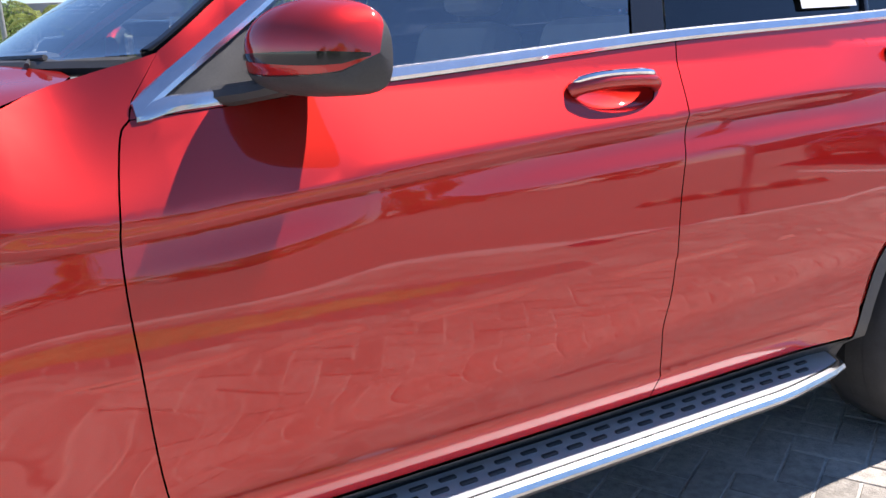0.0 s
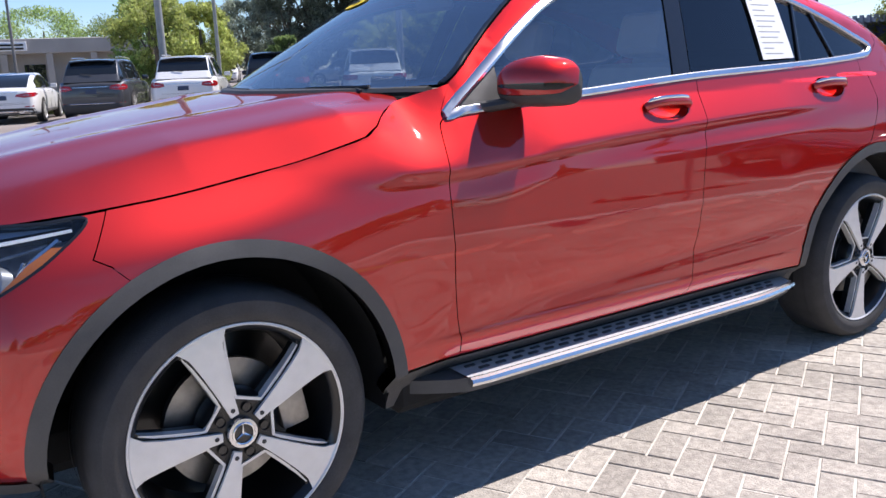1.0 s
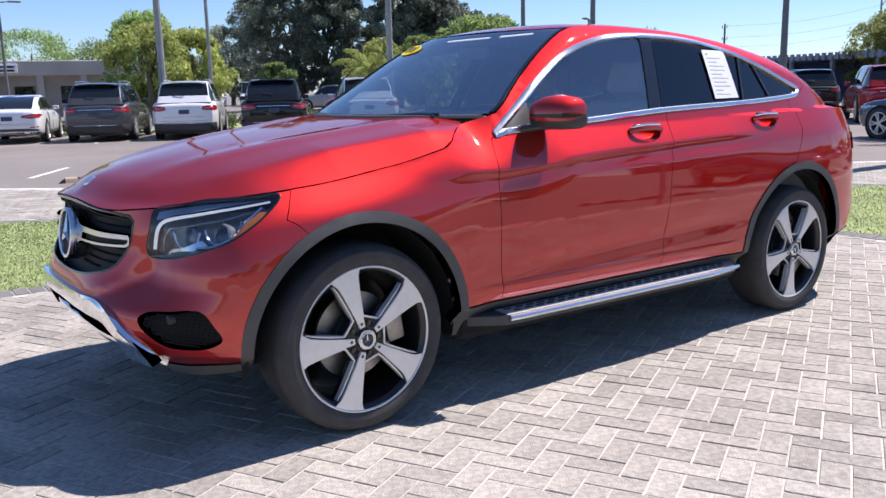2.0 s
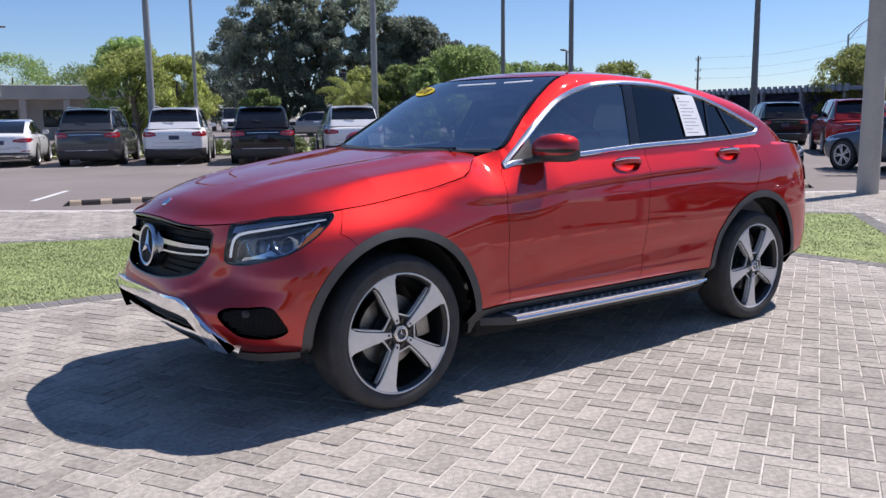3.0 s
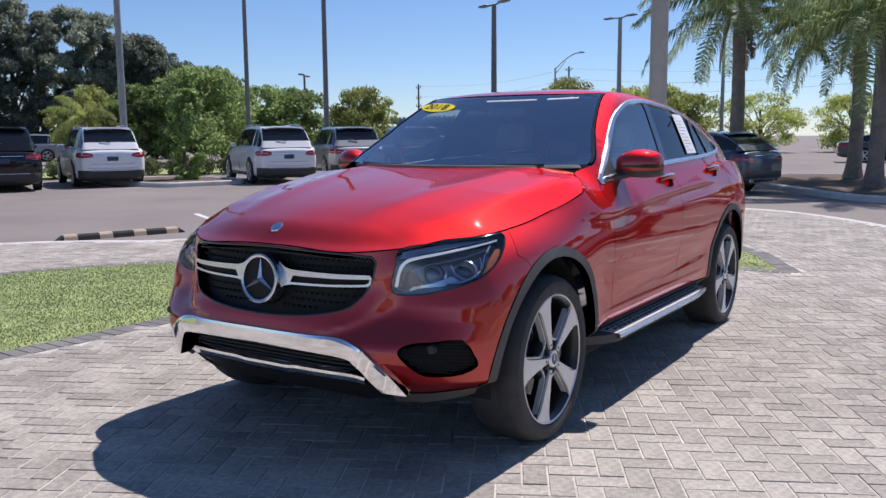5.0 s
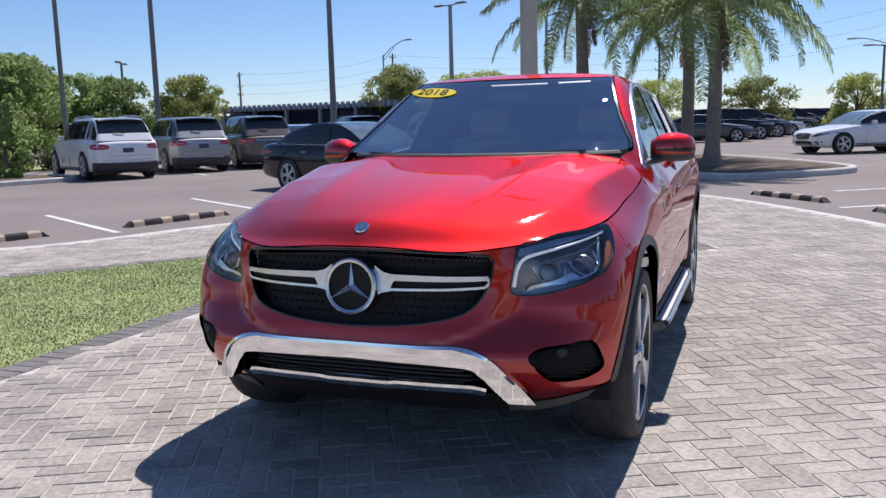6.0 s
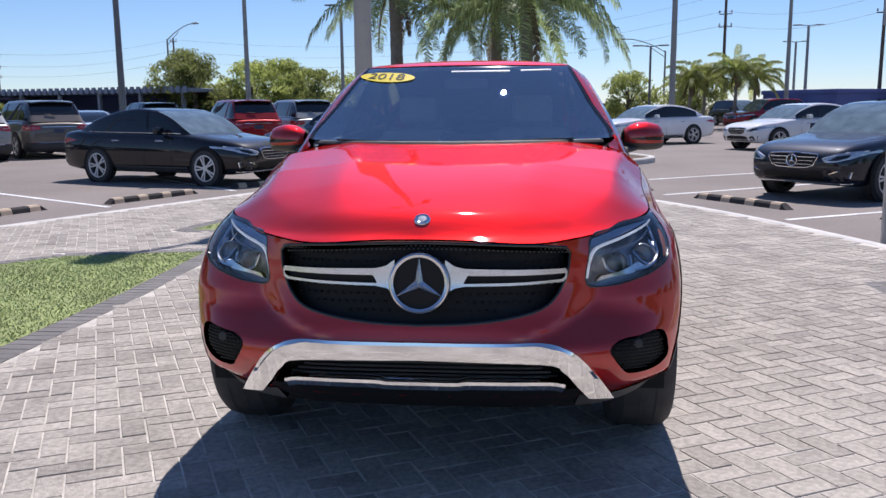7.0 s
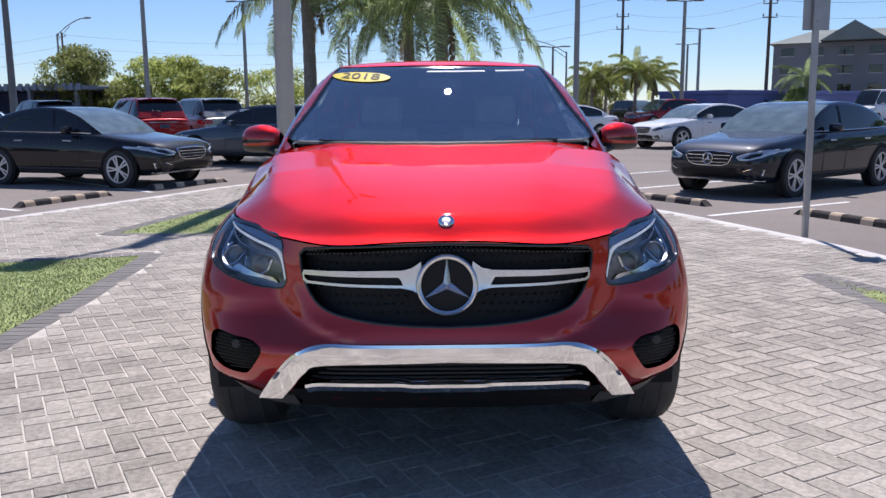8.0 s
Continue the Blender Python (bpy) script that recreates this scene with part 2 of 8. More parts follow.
def ribbon(points, width, lift, surface, closed=False, flip=False, sink=0.01):
    """A trim strip that follows a line on a surface: rounded, proud by lift."""
    n = len(points)
    rows = []
    for i, p in enumerate(points):
        a = np.array(points[(i - 1) % n] if closed or i else points[0], float)
        b = np.array(points[(i + 1) % n] if closed or i < n - 1 else points[-1], float)
        d = b - a
        d /= max(1e-9, np.hypot(*d))
        s = np.array((-d[1], d[0]))
        row = []
        for k, up in ((-0.5, -sink), (-0.5, 0.4 * lift), (-0.3, lift), (0.3, lift), (0.5, 0.4 * lift), (0.5, -sink)):
            u, w = p[0] + s[0] * width * k, p[1] + s[1] * width * k
            q, h = Vector(surface(u, w)), 0.004
            nn = (Vector(surface(u + h, w)) - Vector(surface(u - h, w))).cross(Vector(surface(u, w + h)) - Vector(surface(u, w - h)))
            nn = nn.normalized() if nn.length > 1e-12 else Vector((0, 0, 1))
            row.append(q + (-nn if flip else nn) * up)
        rows.append(row)
    bm = bmesh.new()
    rows = [[bm.verts.new(p) for p in row] for row in rows]
    for i in range(n if closed else n - 1):
        a, b = rows[i], rows[(i + 1) % n]
        for k in range(5):
            bm.faces.new((a[k], a[k + 1], b[k + 1], b[k]))
    if not closed:
        bm.faces.new(rows[0])
        bm.faces.new(rows[-1])
    return bm


# ---- body shape of the red car (metres, x forward, y left, z up) ----
NOSE, TAIL, HALF = 2.285, -2.44, 0.942


def lerp_table(v, table):
    xs, ys = zip(*table)
    return float(np.interp(v, xs, ys))


def smooth_table(v, table):
    """Cubic through a short table, with flat ends."""
    xs, ys = zip(*table)
    if v <= xs[0]:
        return ys[0]
    if v >= xs[-1]:
        return ys[-1]
    i = max(k for k in range(len(xs) - 1) if xs[k] <= v)
    def slope(k):
        if k == 0 or k == len(xs) - 1:
            j = 0 if k == 0 else len(xs) - 2
            return (ys[j + 1] - ys[j]) / (xs[j + 1] - xs[j])
        return (ys[k + 1] - ys[k - 1]) / (xs[k + 1] - xs[k - 1])
    h = xs[i + 1] - xs[i]
    t = (v - xs[i]) / h
    return (ys[i] * (1 + 2 * t) * (1 - t) ** 2 + h * slope(i) * t * (1 - t) ** 2
            + ys[i + 1] * t * t * (3 - 2 * t) + h * slope(i + 1) * t * t * (t - 1))


def plan_curve():
    """The widest outline from above, from the middle of the nose to the middle of the tail."""
    pts = []
    for k in range(181):
        f = math.radians(90 - k * 0.5)
        pts.append((1.35 + (NOSE - 1.35) * abs(math.sin(f)) ** (2 / 3.4), HALF * abs(math.cos(f)) ** (2 / 3.4)))
    for k in range(1, 60):
        pts.append((1.35 - (1.35 + 1.3) * k / 60, HALF))
    for k in range(181):
        f = math.radians(k * 0.5)
        pts.append((-1.3 + (TAIL + 1.3) * abs(math.sin(f)) ** (2 / 4.2), HALF * abs(math.cos(f)) ** (2 / 4.2)))
    pts = np.array(pts)
    keep = np.r_[True, np.linalg.norm(np.diff(pts, axis=0), axis=1) > 1e-4]
    pts = pts[keep]
    run = np.r_[0, np.cumsum(np.linalg.norm(np.diff(pts, axis=0), axis=1))]
    grid = np.linspace(0, run[-1], 700)
    xs, ys = np.interp(grid, run, pts[:, 0]), np.interp(grid, run, pts[:, 1])
    tx, ty = np.gradient(xs, grid), np.gradient(ys, grid)
    k = np.ones(15) / 15
    tx, ty = np.convolve(np.r_[-tx[7:0:-1], tx, -tx[-2:-9:-1]], k, "valid"), np.convolve(np.r_[ty[7:0:-1], ty, ty[-2:-9:-1]], k, "valid")
    n = np.hypot(tx, ty)
    return grid, xs, ys, ty / n, -tx / n


RUN, PX, PY, NX, NY = plan_curve()


def run_at_x(x):
    """Place along the outline of the point with this x, on the left side."""
    return float(np.interp(-x, -PX, RUN))


def run_at_y(y):
    """Place along the outline of the point with this y, on the nose."""
    k = int(np.argmax(PX < 1.0))
    return float(np.interp(y, PY[:k], RUN[:k]))


HOOD_MID = [(0.70, 1.185), (0.95, 1.165), (1.2, 1.132), (1.6, 1.075), (1.9, 1.021), (2.1, 0.970), (2.17, 0.945), (2.25, 0.910)]
HOOD_DROP = [(0.75, 0.045), (1.0, 0.085), (1.3, 0.12), (1.5, 0.128), (1.7, 0.120), (1.8, 0.118), (1.9, 0.130), (2.0, 0.137), (2.1, 0.139), (2.2, 0.14)]

HOOD_LIP = [(0, 0.0403), (0.2, 0.0331), (0.4, 0.031), (0.5, 0.027), (0.6, 0.020), (0.7, 0.015), (0.8, 0.013), (0.9, 0.013)]


def hood_z(x, y):
    """Height of the bonnet over the plan, with a crease where its flank turns down."""
    mid = smooth_table(x, HOOD_MID)
    drop = smooth_table(x, HOOD_DROP)
    power = 2.6 - 0.9 * min(1, max(0, (x - 1.6) / 0.5))
    crown = min(1.3, abs(y) / 0.83) ** power
    fold = 0.60 * min(1, max(0, (2.02 - x) / 0.55)) * min(1, max(0, (x - 0.80) / 0.24))
    if fold:
        edge = smooth_table(x, SEAM_Y)
        wide = 0.055 + 0.085 * min(1, max(0, (x - 0.85) / 0.85))
        d, soft = abs(y) - (edge - wide), 0.010
        ramp = 0.5 * (d + math.hypot(d, soft)) / (0.5 * (wide + math.hypot(wide, soft)))
        crown = crown * (1 - fold) + fold * min(1.3, edge / 0.83) ** power * min(1.4, ramp)
    z = mid - drop * crown
    ridge = 0.30 + 0.22 * min(1, max(0, (2.2 - x) / 1.4))
    z += 0.008 * math.exp(-((abs(y) - ridge) / 0.085) ** 2) * min(1, max(0, (2.2 - x) / 0.4))
    rho = ((max(0, x - 1.35) / (NOSE - 1.35)) ** 3.4 + (min(abs(y), HALF) / HALF) ** 3.4) ** (1 / 3.4)
    k = min(1, max(0, (x - 1.5) / 0.35))
    lip = 0.008 + (smooth_table(abs(y), HOOD_LIP) - 0.008) * k * k * (3 - 2 * k)
    return z - lip * math.exp(-(max(0, 0.94 - 0.08 * min(1, abs(y) / 0.5) - rho) / 0.070) ** 2)


# half the bonnet's width at its seam, over x
SEAM_Y = [(0.70, 0.850), (1.06, 0.854), (1.26, 0.836), (1.46, 0.825), (1.65, 0.815), (1.74, 0.802), (1.82, 0.770), (1.89, 0.721), (1.94, 0.676), (2.00, 0.644)]
# the shoulder crease along the doors
CREASE = [(-1.30, 1.040), (-0.95, 1.038), (-0.62, 1.030), (-0.28, 1.015), (0.13, 0.996), (0.43, 0.976), (0.75, 0.948), (1.2, 0.944)]
BELT = [(-2.44, 1.15), (-1.9, 1.16), (-1.4, 1.15), (-0.7, 1.128), (0.0, 1.112), (0.75, 1.105), (1.2, 1.08)]
# upper edge of the side, over x: bonnet seam, pillar, roof edge, tail
EDGE = [(-2.44, 1.06), (-2.3, 1.12), (-2.1, 1.20), (-1.7, 1.385), (-1.3, 1.487), (-0.9, 1.550), (-0.5, 1.578), (-0.15, 1.585), (0.08, 1.563),
        (0.30, 1.452), (0.50, 1.315), (0.68, 1.185)]
SEAM_IN = [(0.0, 0.064), (0.3, 0.07), (0.66, 0.10), (1.0, 0.115), (1.17, 0.120), (1.35, 0.120), (1.63, 0.112), (1.93, 0.086), (1.985, 0.098), (2.04, 0.145), (2.11, 0.205), (2.16, 0.212), (2.25, 0.18)]


def lean(a):
    """How far the lamp's upper edge leans back."""
    return 0.083 * math.exp(-((a - 0.90) / 0.20) ** 2)


def seam_point(a):
    """Where the bonnet's seam lies for a place along the outline."""
    wn = min(1, max(0, float(np.interp(a, RUN, NX)))) ** 1.3
    d = smooth_table(a, SEAM_IN) * (1 - wn) + 0.064 * wn + 0.062 * math.exp(-((a - 0.62) / 0.20) ** 2) + lean(a)
    x, y = np.interp(a, RUN, PX) - d * np.interp(a, RUN, NX), np.interp(a, RUN, PY) - d * np.interp(a, RUN, NY)
    return float(x), float(y), hood_z(x, y) - 0.0005


A_COWL = run_at_x(0.68)


def top_z(a):
    x = float(np.interp(a, RUN, PX))
    if x > 0.68:
        z = seam_point(a)[2]
        if x < 0.95:
            k = (0.95 - x) / 0.27
            z = z * (1 - k * k) + 1.185 * k * k
        return z
    return smooth_table(x, EDGE)


SIDE_D = [(0.0, 0.135), (0.07, 0.112), (0.13, 0.082), (0.160, 0.046), (0.172, 0.030), (0.185, 0.026), (0.30, 0.021), (0.42, 0.016), (0.56, 0.006), (0.66, 0.003), (0.74, 0.008), (0.80, 0.017), (0.84, 0.026), (0.90, 0.050), (1.0, 0.100)]
NOSE_D = [(0.0, 0.22), (0.1, 0.15), (0.2, 0.075), (0.33, 0.018), (0.42, 0.0), (0.52, 0.010), (0.62, 0.032), (0.75, 0.052), (0.87, 0.058), (1.0, 0.064)]
TAIL_D = [(0.0, 0.20), (0.15, 0.06), (0.3, 0.0), (0.5, 0.02), (0.7, 0.08), (0.85, 0.10), (1.0, 0.13)]
LOW = 0.25
# outer edge of the grille's surround over height, along the outline
SURROUND = [(0.555, 0.30), (0.585, 0.40), (0.62, 0.48), (0.68, 0.545), (0.74, 0.578), (0.82, 0.592)]


def folded(x, z, plain):
    """Depth of the flank round the shoulder crease: sloping above it, undercut below. plain gives the depth without it."""
    zc = smooth_table(x, CREASE)
    belt = smooth_table(x, BELT)
    w = min(1, max(0, (x - 0.36) / 0.26))
    w = w * w * (3 - 2 * w)
    dc = 0.1 - 0.70 * (belt - zc)
    dc = 0.5 * (dc + 0.012 + math.hypot(dc - 0.012, 0.006)) * (1 - w) + plain(zc) * w
    if z >= zc:
        t = min(1, (z - zc) / max(0.02, belt - zc))
        return (dc + (0.1 - dc) * t ** 1.06) * (1 - w) + plain(z) * w
    line = [(0.70, 0.0035), (0.80, 0.004), (zc - 0.0875, 0.3 * dc + 0.0035), (zc - 0.050, dc * 0.9), (zc - 0.025, dc + 0.0026), (zc - 0.0125, dc + 0.0015), (zc, dc)]
    return smooth_table(z, line)


def depth(a, z):
    """How far the skin lies inside the outline."""
    x, y, nx, ny = (float(np.interp(a, RUN, v)) for v in (PX, PY, NX, NY))
    top = top_z(a)
    belt = min(top, smooth_table(x, BELT)) if x < 0.95 else top
    u = max(0.0, min(1.0, (z - LOW) / (belt - LOW)))
    nose, tail = smooth_table(u, NOSE_D), smooth_table(u, TAIL_D)
    wn = min(1, max(0, nx)) ** 1.3
    wt = min(1, max(0, -nx)) ** 1.3
    inward = smooth_table(a, SEAM_IN) if x > 0.68 else 0.0
    def plain(z):
        """The flank's depth without its shoulder crease."""
        if x <= 0.68:
            return smooth_table(max(0.0, min(1.0, (z - LOW) / (belt - LOW))), SIDE_D)
        u = max(0.0, min(1.0, (z - LOW) / (top - LOW)))
        flank = smooth_table(u, SIDE_D) - 0.100 * max(0, (u - 0.8) / 0.2) ** 1.5 + inward * max(0, (u - 0.8) / 0.2) ** 1.8
        if x < 0.95:
            v = max(0.0, min(1.0, (z - LOW) / (smooth_table(x, BELT) - LOW)))
            over = max(0.0, z - smooth_table(x, BELT))
            belted = smooth_table(v, SIDE_D) + 0.42 * over + 0.055 * (1 - (x - 0.68) / 0.27) * max(0, 1 - (top - z) / 0.085) ** 2
            w = (x - 0.68) / 0.27
            w = w * w * (3 - 2 * w)
            flank = flank * w + belted * (1 - w)
        return flank
    side = plain(z)
    g = min(1, max(0, (1.18 - x) / 0.3)) * min(1, max(0, (x + 1.25) / 0.45))
    if g and 0.72 < z <= smooth_table(x, BELT):
        side += g * (folded(x, z, plain) - side)
    d = side * (1 - wn - wt) + nose * wn + tail * wt
    # a lip along the doors' lower edge, tucked under below it
    if z < 0.56 and -1.0 < x < 0.97:
        k = min(1, max(0, (x + 0.98) / 0.25)) * min(1, max(0, (0.97 - x) / 0.2))
        d += k * (min(0.022, 0.36 * max(0.0, 0.4625 - z)) - 0.005 * math.exp(-(max(0.0, z - 0.4625) / 0.011) ** 2))
    if x < 0.95 and x > -1.9:
        d += 0.010 * math.exp(-((z - (0.555 - 0.045 * x)) / 0.05) ** 2) * min(1, max(0, (0.9 - x) / 0.5)) * min(1, max(0, (x + 1.2) / 0.5))
    if x <= 0.68 and z > belt:
        h = z - belt
        d += 0.42 * h + 0.10 * h * h
        d += 0.055 * max(0, 1 - (top - z) / 0.085) ** 2
        if x < -0.6:
            d += 0.032 * (-0.6 - x) ** 2
    if x > 0.95:
        k = min(1, max(0, (z - 0.44) / 0.22))
        d += 0.062 * k * k * (3 - 2 * k) * math.exp(-((a - 0.62) / 0.20) ** 2)
        k = min(1, max(0, (z - 0.66) / max(0.1, top - 0.66)))
        d += lean(a) * k ** 1.4
    if x > 0.95 and 0.40 < z < 0.92 and a < 1.1:
        # the grille's surround stands proud; the bumper's corners lie back from its edge
        edge = smooth_table(z, SURROUND)
        k = min(1, max(0, (a - edge + 0.03) / 0.16))
        d += 0.024 * k * k * (3 - 2 * k) * min(1, max(0, (z - 0.53) / 0.08)) * min(1, max(0, (0.82 - z) / 0.10)) * min(1, max(0, (1.05 - a) / 0.25))
    d -= 0.016 * math.exp(-((a - 1.03) / 0.13) ** 2) * min(1, max(0, (z - 0.25) / 0.12)) * min(1, max(0, (0.9 - z) / 0.12))
    for wx in (1.4365, -1.4365):
        r = math.hypot(x - wx, z - 0.36) - (0.0 if wx > 0 else 0.02)
        if y > 0.5:
            d -= (0.006 if wx > 0 else 0.003) * math.exp(-((r - 0.45) / 0.10) ** 2)
    return d


def skin(a, z):
    """A point of the left side and nose: a along the outline, z up."""
    x, y, nx, ny = (float(np.interp(a, RUN, v)) for v in (PX, PY, NX, NY))
    blend = 0.09 * min(1, max(0, (x - 0.45) / 0.25)) * min(1, max(0, (1.35 - x) / 0.25))
    if blend > 0.005 and z > 0.7:
        share = min(1, (z - 0.7) / 0.1)
        mean = sum(depth(a + k * blend, min(z, top_z(a + k * blend))) for k in (-1, -0.5, 0, 0.5, 1)) / 5
        d = depth(a, z) * (1 - share) + mean * share
        # the wing's shoulder turns over evenly towards the seam
        wide = min(1, max(0, (x - 0.58) / 0.14)) * min(1, max(0, (1.25 - x) / 0.2))
        if z > 0.95 and wide:
            top, low = top_z(a), depth(a, 0.95)
            inner = smooth_table(a, SEAM_IN) * (1 - 0.06 * max(0, 0.85 - x) / 0.27)
            turned = low + (inner - low) * min(1, (z - 0.95) / max(0.02, top - 0.95)) ** 1.3
            d = d * (1 - wide) + turned * wide
    else:
        d = depth(a, z)
    return x - d * nx, y - d * ny, z


def crease_shift(a, w):
    """How far the lines of the side panels run off level, so that one lies along the crease."""
    rise = smooth_table(float(np.interp(abs(a), RUN, PX)), CREASE) - 1.0
    k = min(1, max(0, (w - 0.60) / 0.25)) * min(1, max(0, (1.10 - w) / 0.10))
    return rise * k


def side_skin(a, w):
    return skin_both(a, w + crease_shift(a, w))


def along_crease(points):
    """The outline of a side panel with its heights counted along the crease."""
    out = []
    for a, z in dense(points, 0.05):
        w = z
        for _ in range(30):
            w += 0.6 * (z - w - crease_shift(a, w))
        out.append((a, w))
    return out


# ---- the red car ----
def skin_both(a, z):
    """The skin of both sides: a below 0 is the right side."""
    x, y, z = skin(abs(a), z)
    return (x, y if a >= 0 else -y, z)


def side_pts(points, s=1):
    return [(s * run_at_x(x), z) for x, z in points]


def arc(cx, r, a0, a1, n=14, cz=0.36):
    return [(cx + r * math.cos(radians(a0 + (a1 - a0) * k / n)), cz + r * math.sin(radians(a0 + (a1 - a0) * k / n))) for k in range(n + 1)]


def inset(outline, d):
    """An outline drawn in by d on all sides."""
    pts = [np.array(p, float) for p in outline]
    n = len(pts)
    area = sum(pts[i][0] * pts[(i + 1) % n][1] - pts[(i + 1) % n][0] * pts[i][1] for i in range(n))
    out = []
    for i in range(n):
        e0, e1 = pts[i] - pts[i - 1], pts[(i + 1) % n] - pts[i]
        n0, n1 = (np.array((-e[1], e[0])) / max(1e-9, np.hypot(*e)) for e in (e0, e1))
        m = n0 + n1
        m = m / max(0.35, (m @ m) / 2)
        out.append(tuple(pts[i] + m * d * (1 if area > 0 else -1)))
    return out


WHEEL_X, WHEEL_Z = 1.4365, 0.36
ARCH, ARCH_R = 0.482, 0.502
WINDOWS = rounded([(0.730, 1.098), (0.58, 1.205), (0.37, 1.347), (0.185, 1.445), (-0.075, 1.516), (-0.375, 1.540), (-0.725, 1.528), (-1.055, 1.467),
                   (-1.285, 1.397), (-1.50, 1.316), (-1.615, 1.271), (-1.60, 1.242), (-1.50, 1.224), (-1.07, 1.199), (-0.515, 1.179), (-0.25, 1.166), (0.165, 1.138), (0.50, 1.118), (0.67, 1.106)], 4)
HEADLAMP = rounded([(0.606, 0.717), (0.620, 0.820), (0.645, 0.879), (0.80, 0.896), (0.88, 0.904), (1.0, 0.911), (1.12, 0.916), (1.215, 0.924), (1.222, 0.908), (1.150, 0.855), (1.100, 0.823), (1.015, 0.777), (0.945, 0.753), (0.870, 0.732), (0.73, 0.707)], 4)
FOG = rounded([(0.650, 0.499), (0.690, 0.535), (0.79, 0.544), (0.902, 0.548), (0.952, 0.49), (0.974, 0.439), (0.91, 0.407), (0.81, 0.403), (0.730, 0.420)], 4)
half_grille = curve_through([(0.0, 0.603), (0.155, 0.609), (0.309, 0.627), (0.435, 0.662), (0.510, 0.745), (0.532, 0.830)], 4) + [(0.510, 0.850), (0.40, 0.860), (0.25, 0.866), (0.12, 0.870), (0.0, 0.872)]
GRILLE = half_grille + [(-a, z) for a, z in half_grille[-2:0:-1]]
half_guard_top = curve_through([(0.0, 0.548), (0.30, 0.546), (0.43, 0.536), (0.515, 0.505), (0.60, 0.43), (0.685, 0.335)], 4)
half_guard_low = curve_through([(0.580, 0.345), (0.53, 0.395), (0.48, 0.448), (0.40, 0.482), (0.0, 0.494)], 4)
half_mouth = half_guard_low[::-1] + [(0.56, 0.325), (0.0, 0.322)]
MOUTH = half_mouth + [(-a, z) for a, z in half_mouth[-2:0:-1]]


def roof_mid(x):
    return smooth_table(x, [(-2.3, 1.15), (-2.1, 1.245), (-1.7, 1.418), (-1.3, 1.525), (-0.9, 1.600), (-0.5, 1.626), (-0.15, 1.617), (0.06, 1.598), (0.21, 1.570), (0.3, 1.54)])


def roof_front(w):
    """The roof's front edge bows forward in the middle."""
    return 0.05 + 0.158 * (1 - abs(w) ** 2.3)


def roof_edge_y(x):
    a = run_at_x(x)
    return skin(a, top_z(a))[1]


def roof_skin(x, w):
    mid, edge = roof_mid(x), smooth_table(x, EDGE)
    return (x, w * roof_edge_y(x), mid - (mid - edge) * abs(w) ** 2.7)


def screen_skin(w, t):
    """The windscreen: w across from -1 to 1, t from the scuttle up to the roof."""
    x = 0.70 + (0.06 - 0.70) * t
    a = run_at_x(x)
    ex, ey, ez = skin(a, top_z(a))
    mx, mz = 0.945 + (0.225 - 0.945) * t, 1.158 + (1.570 - 1.158) * t + 0.004 * math.sin(math.pi * t)
    k = abs(w) ** 2.3
    return (mx + (ex - mx) * k, w * ey, mz + (ez - mz) * k)


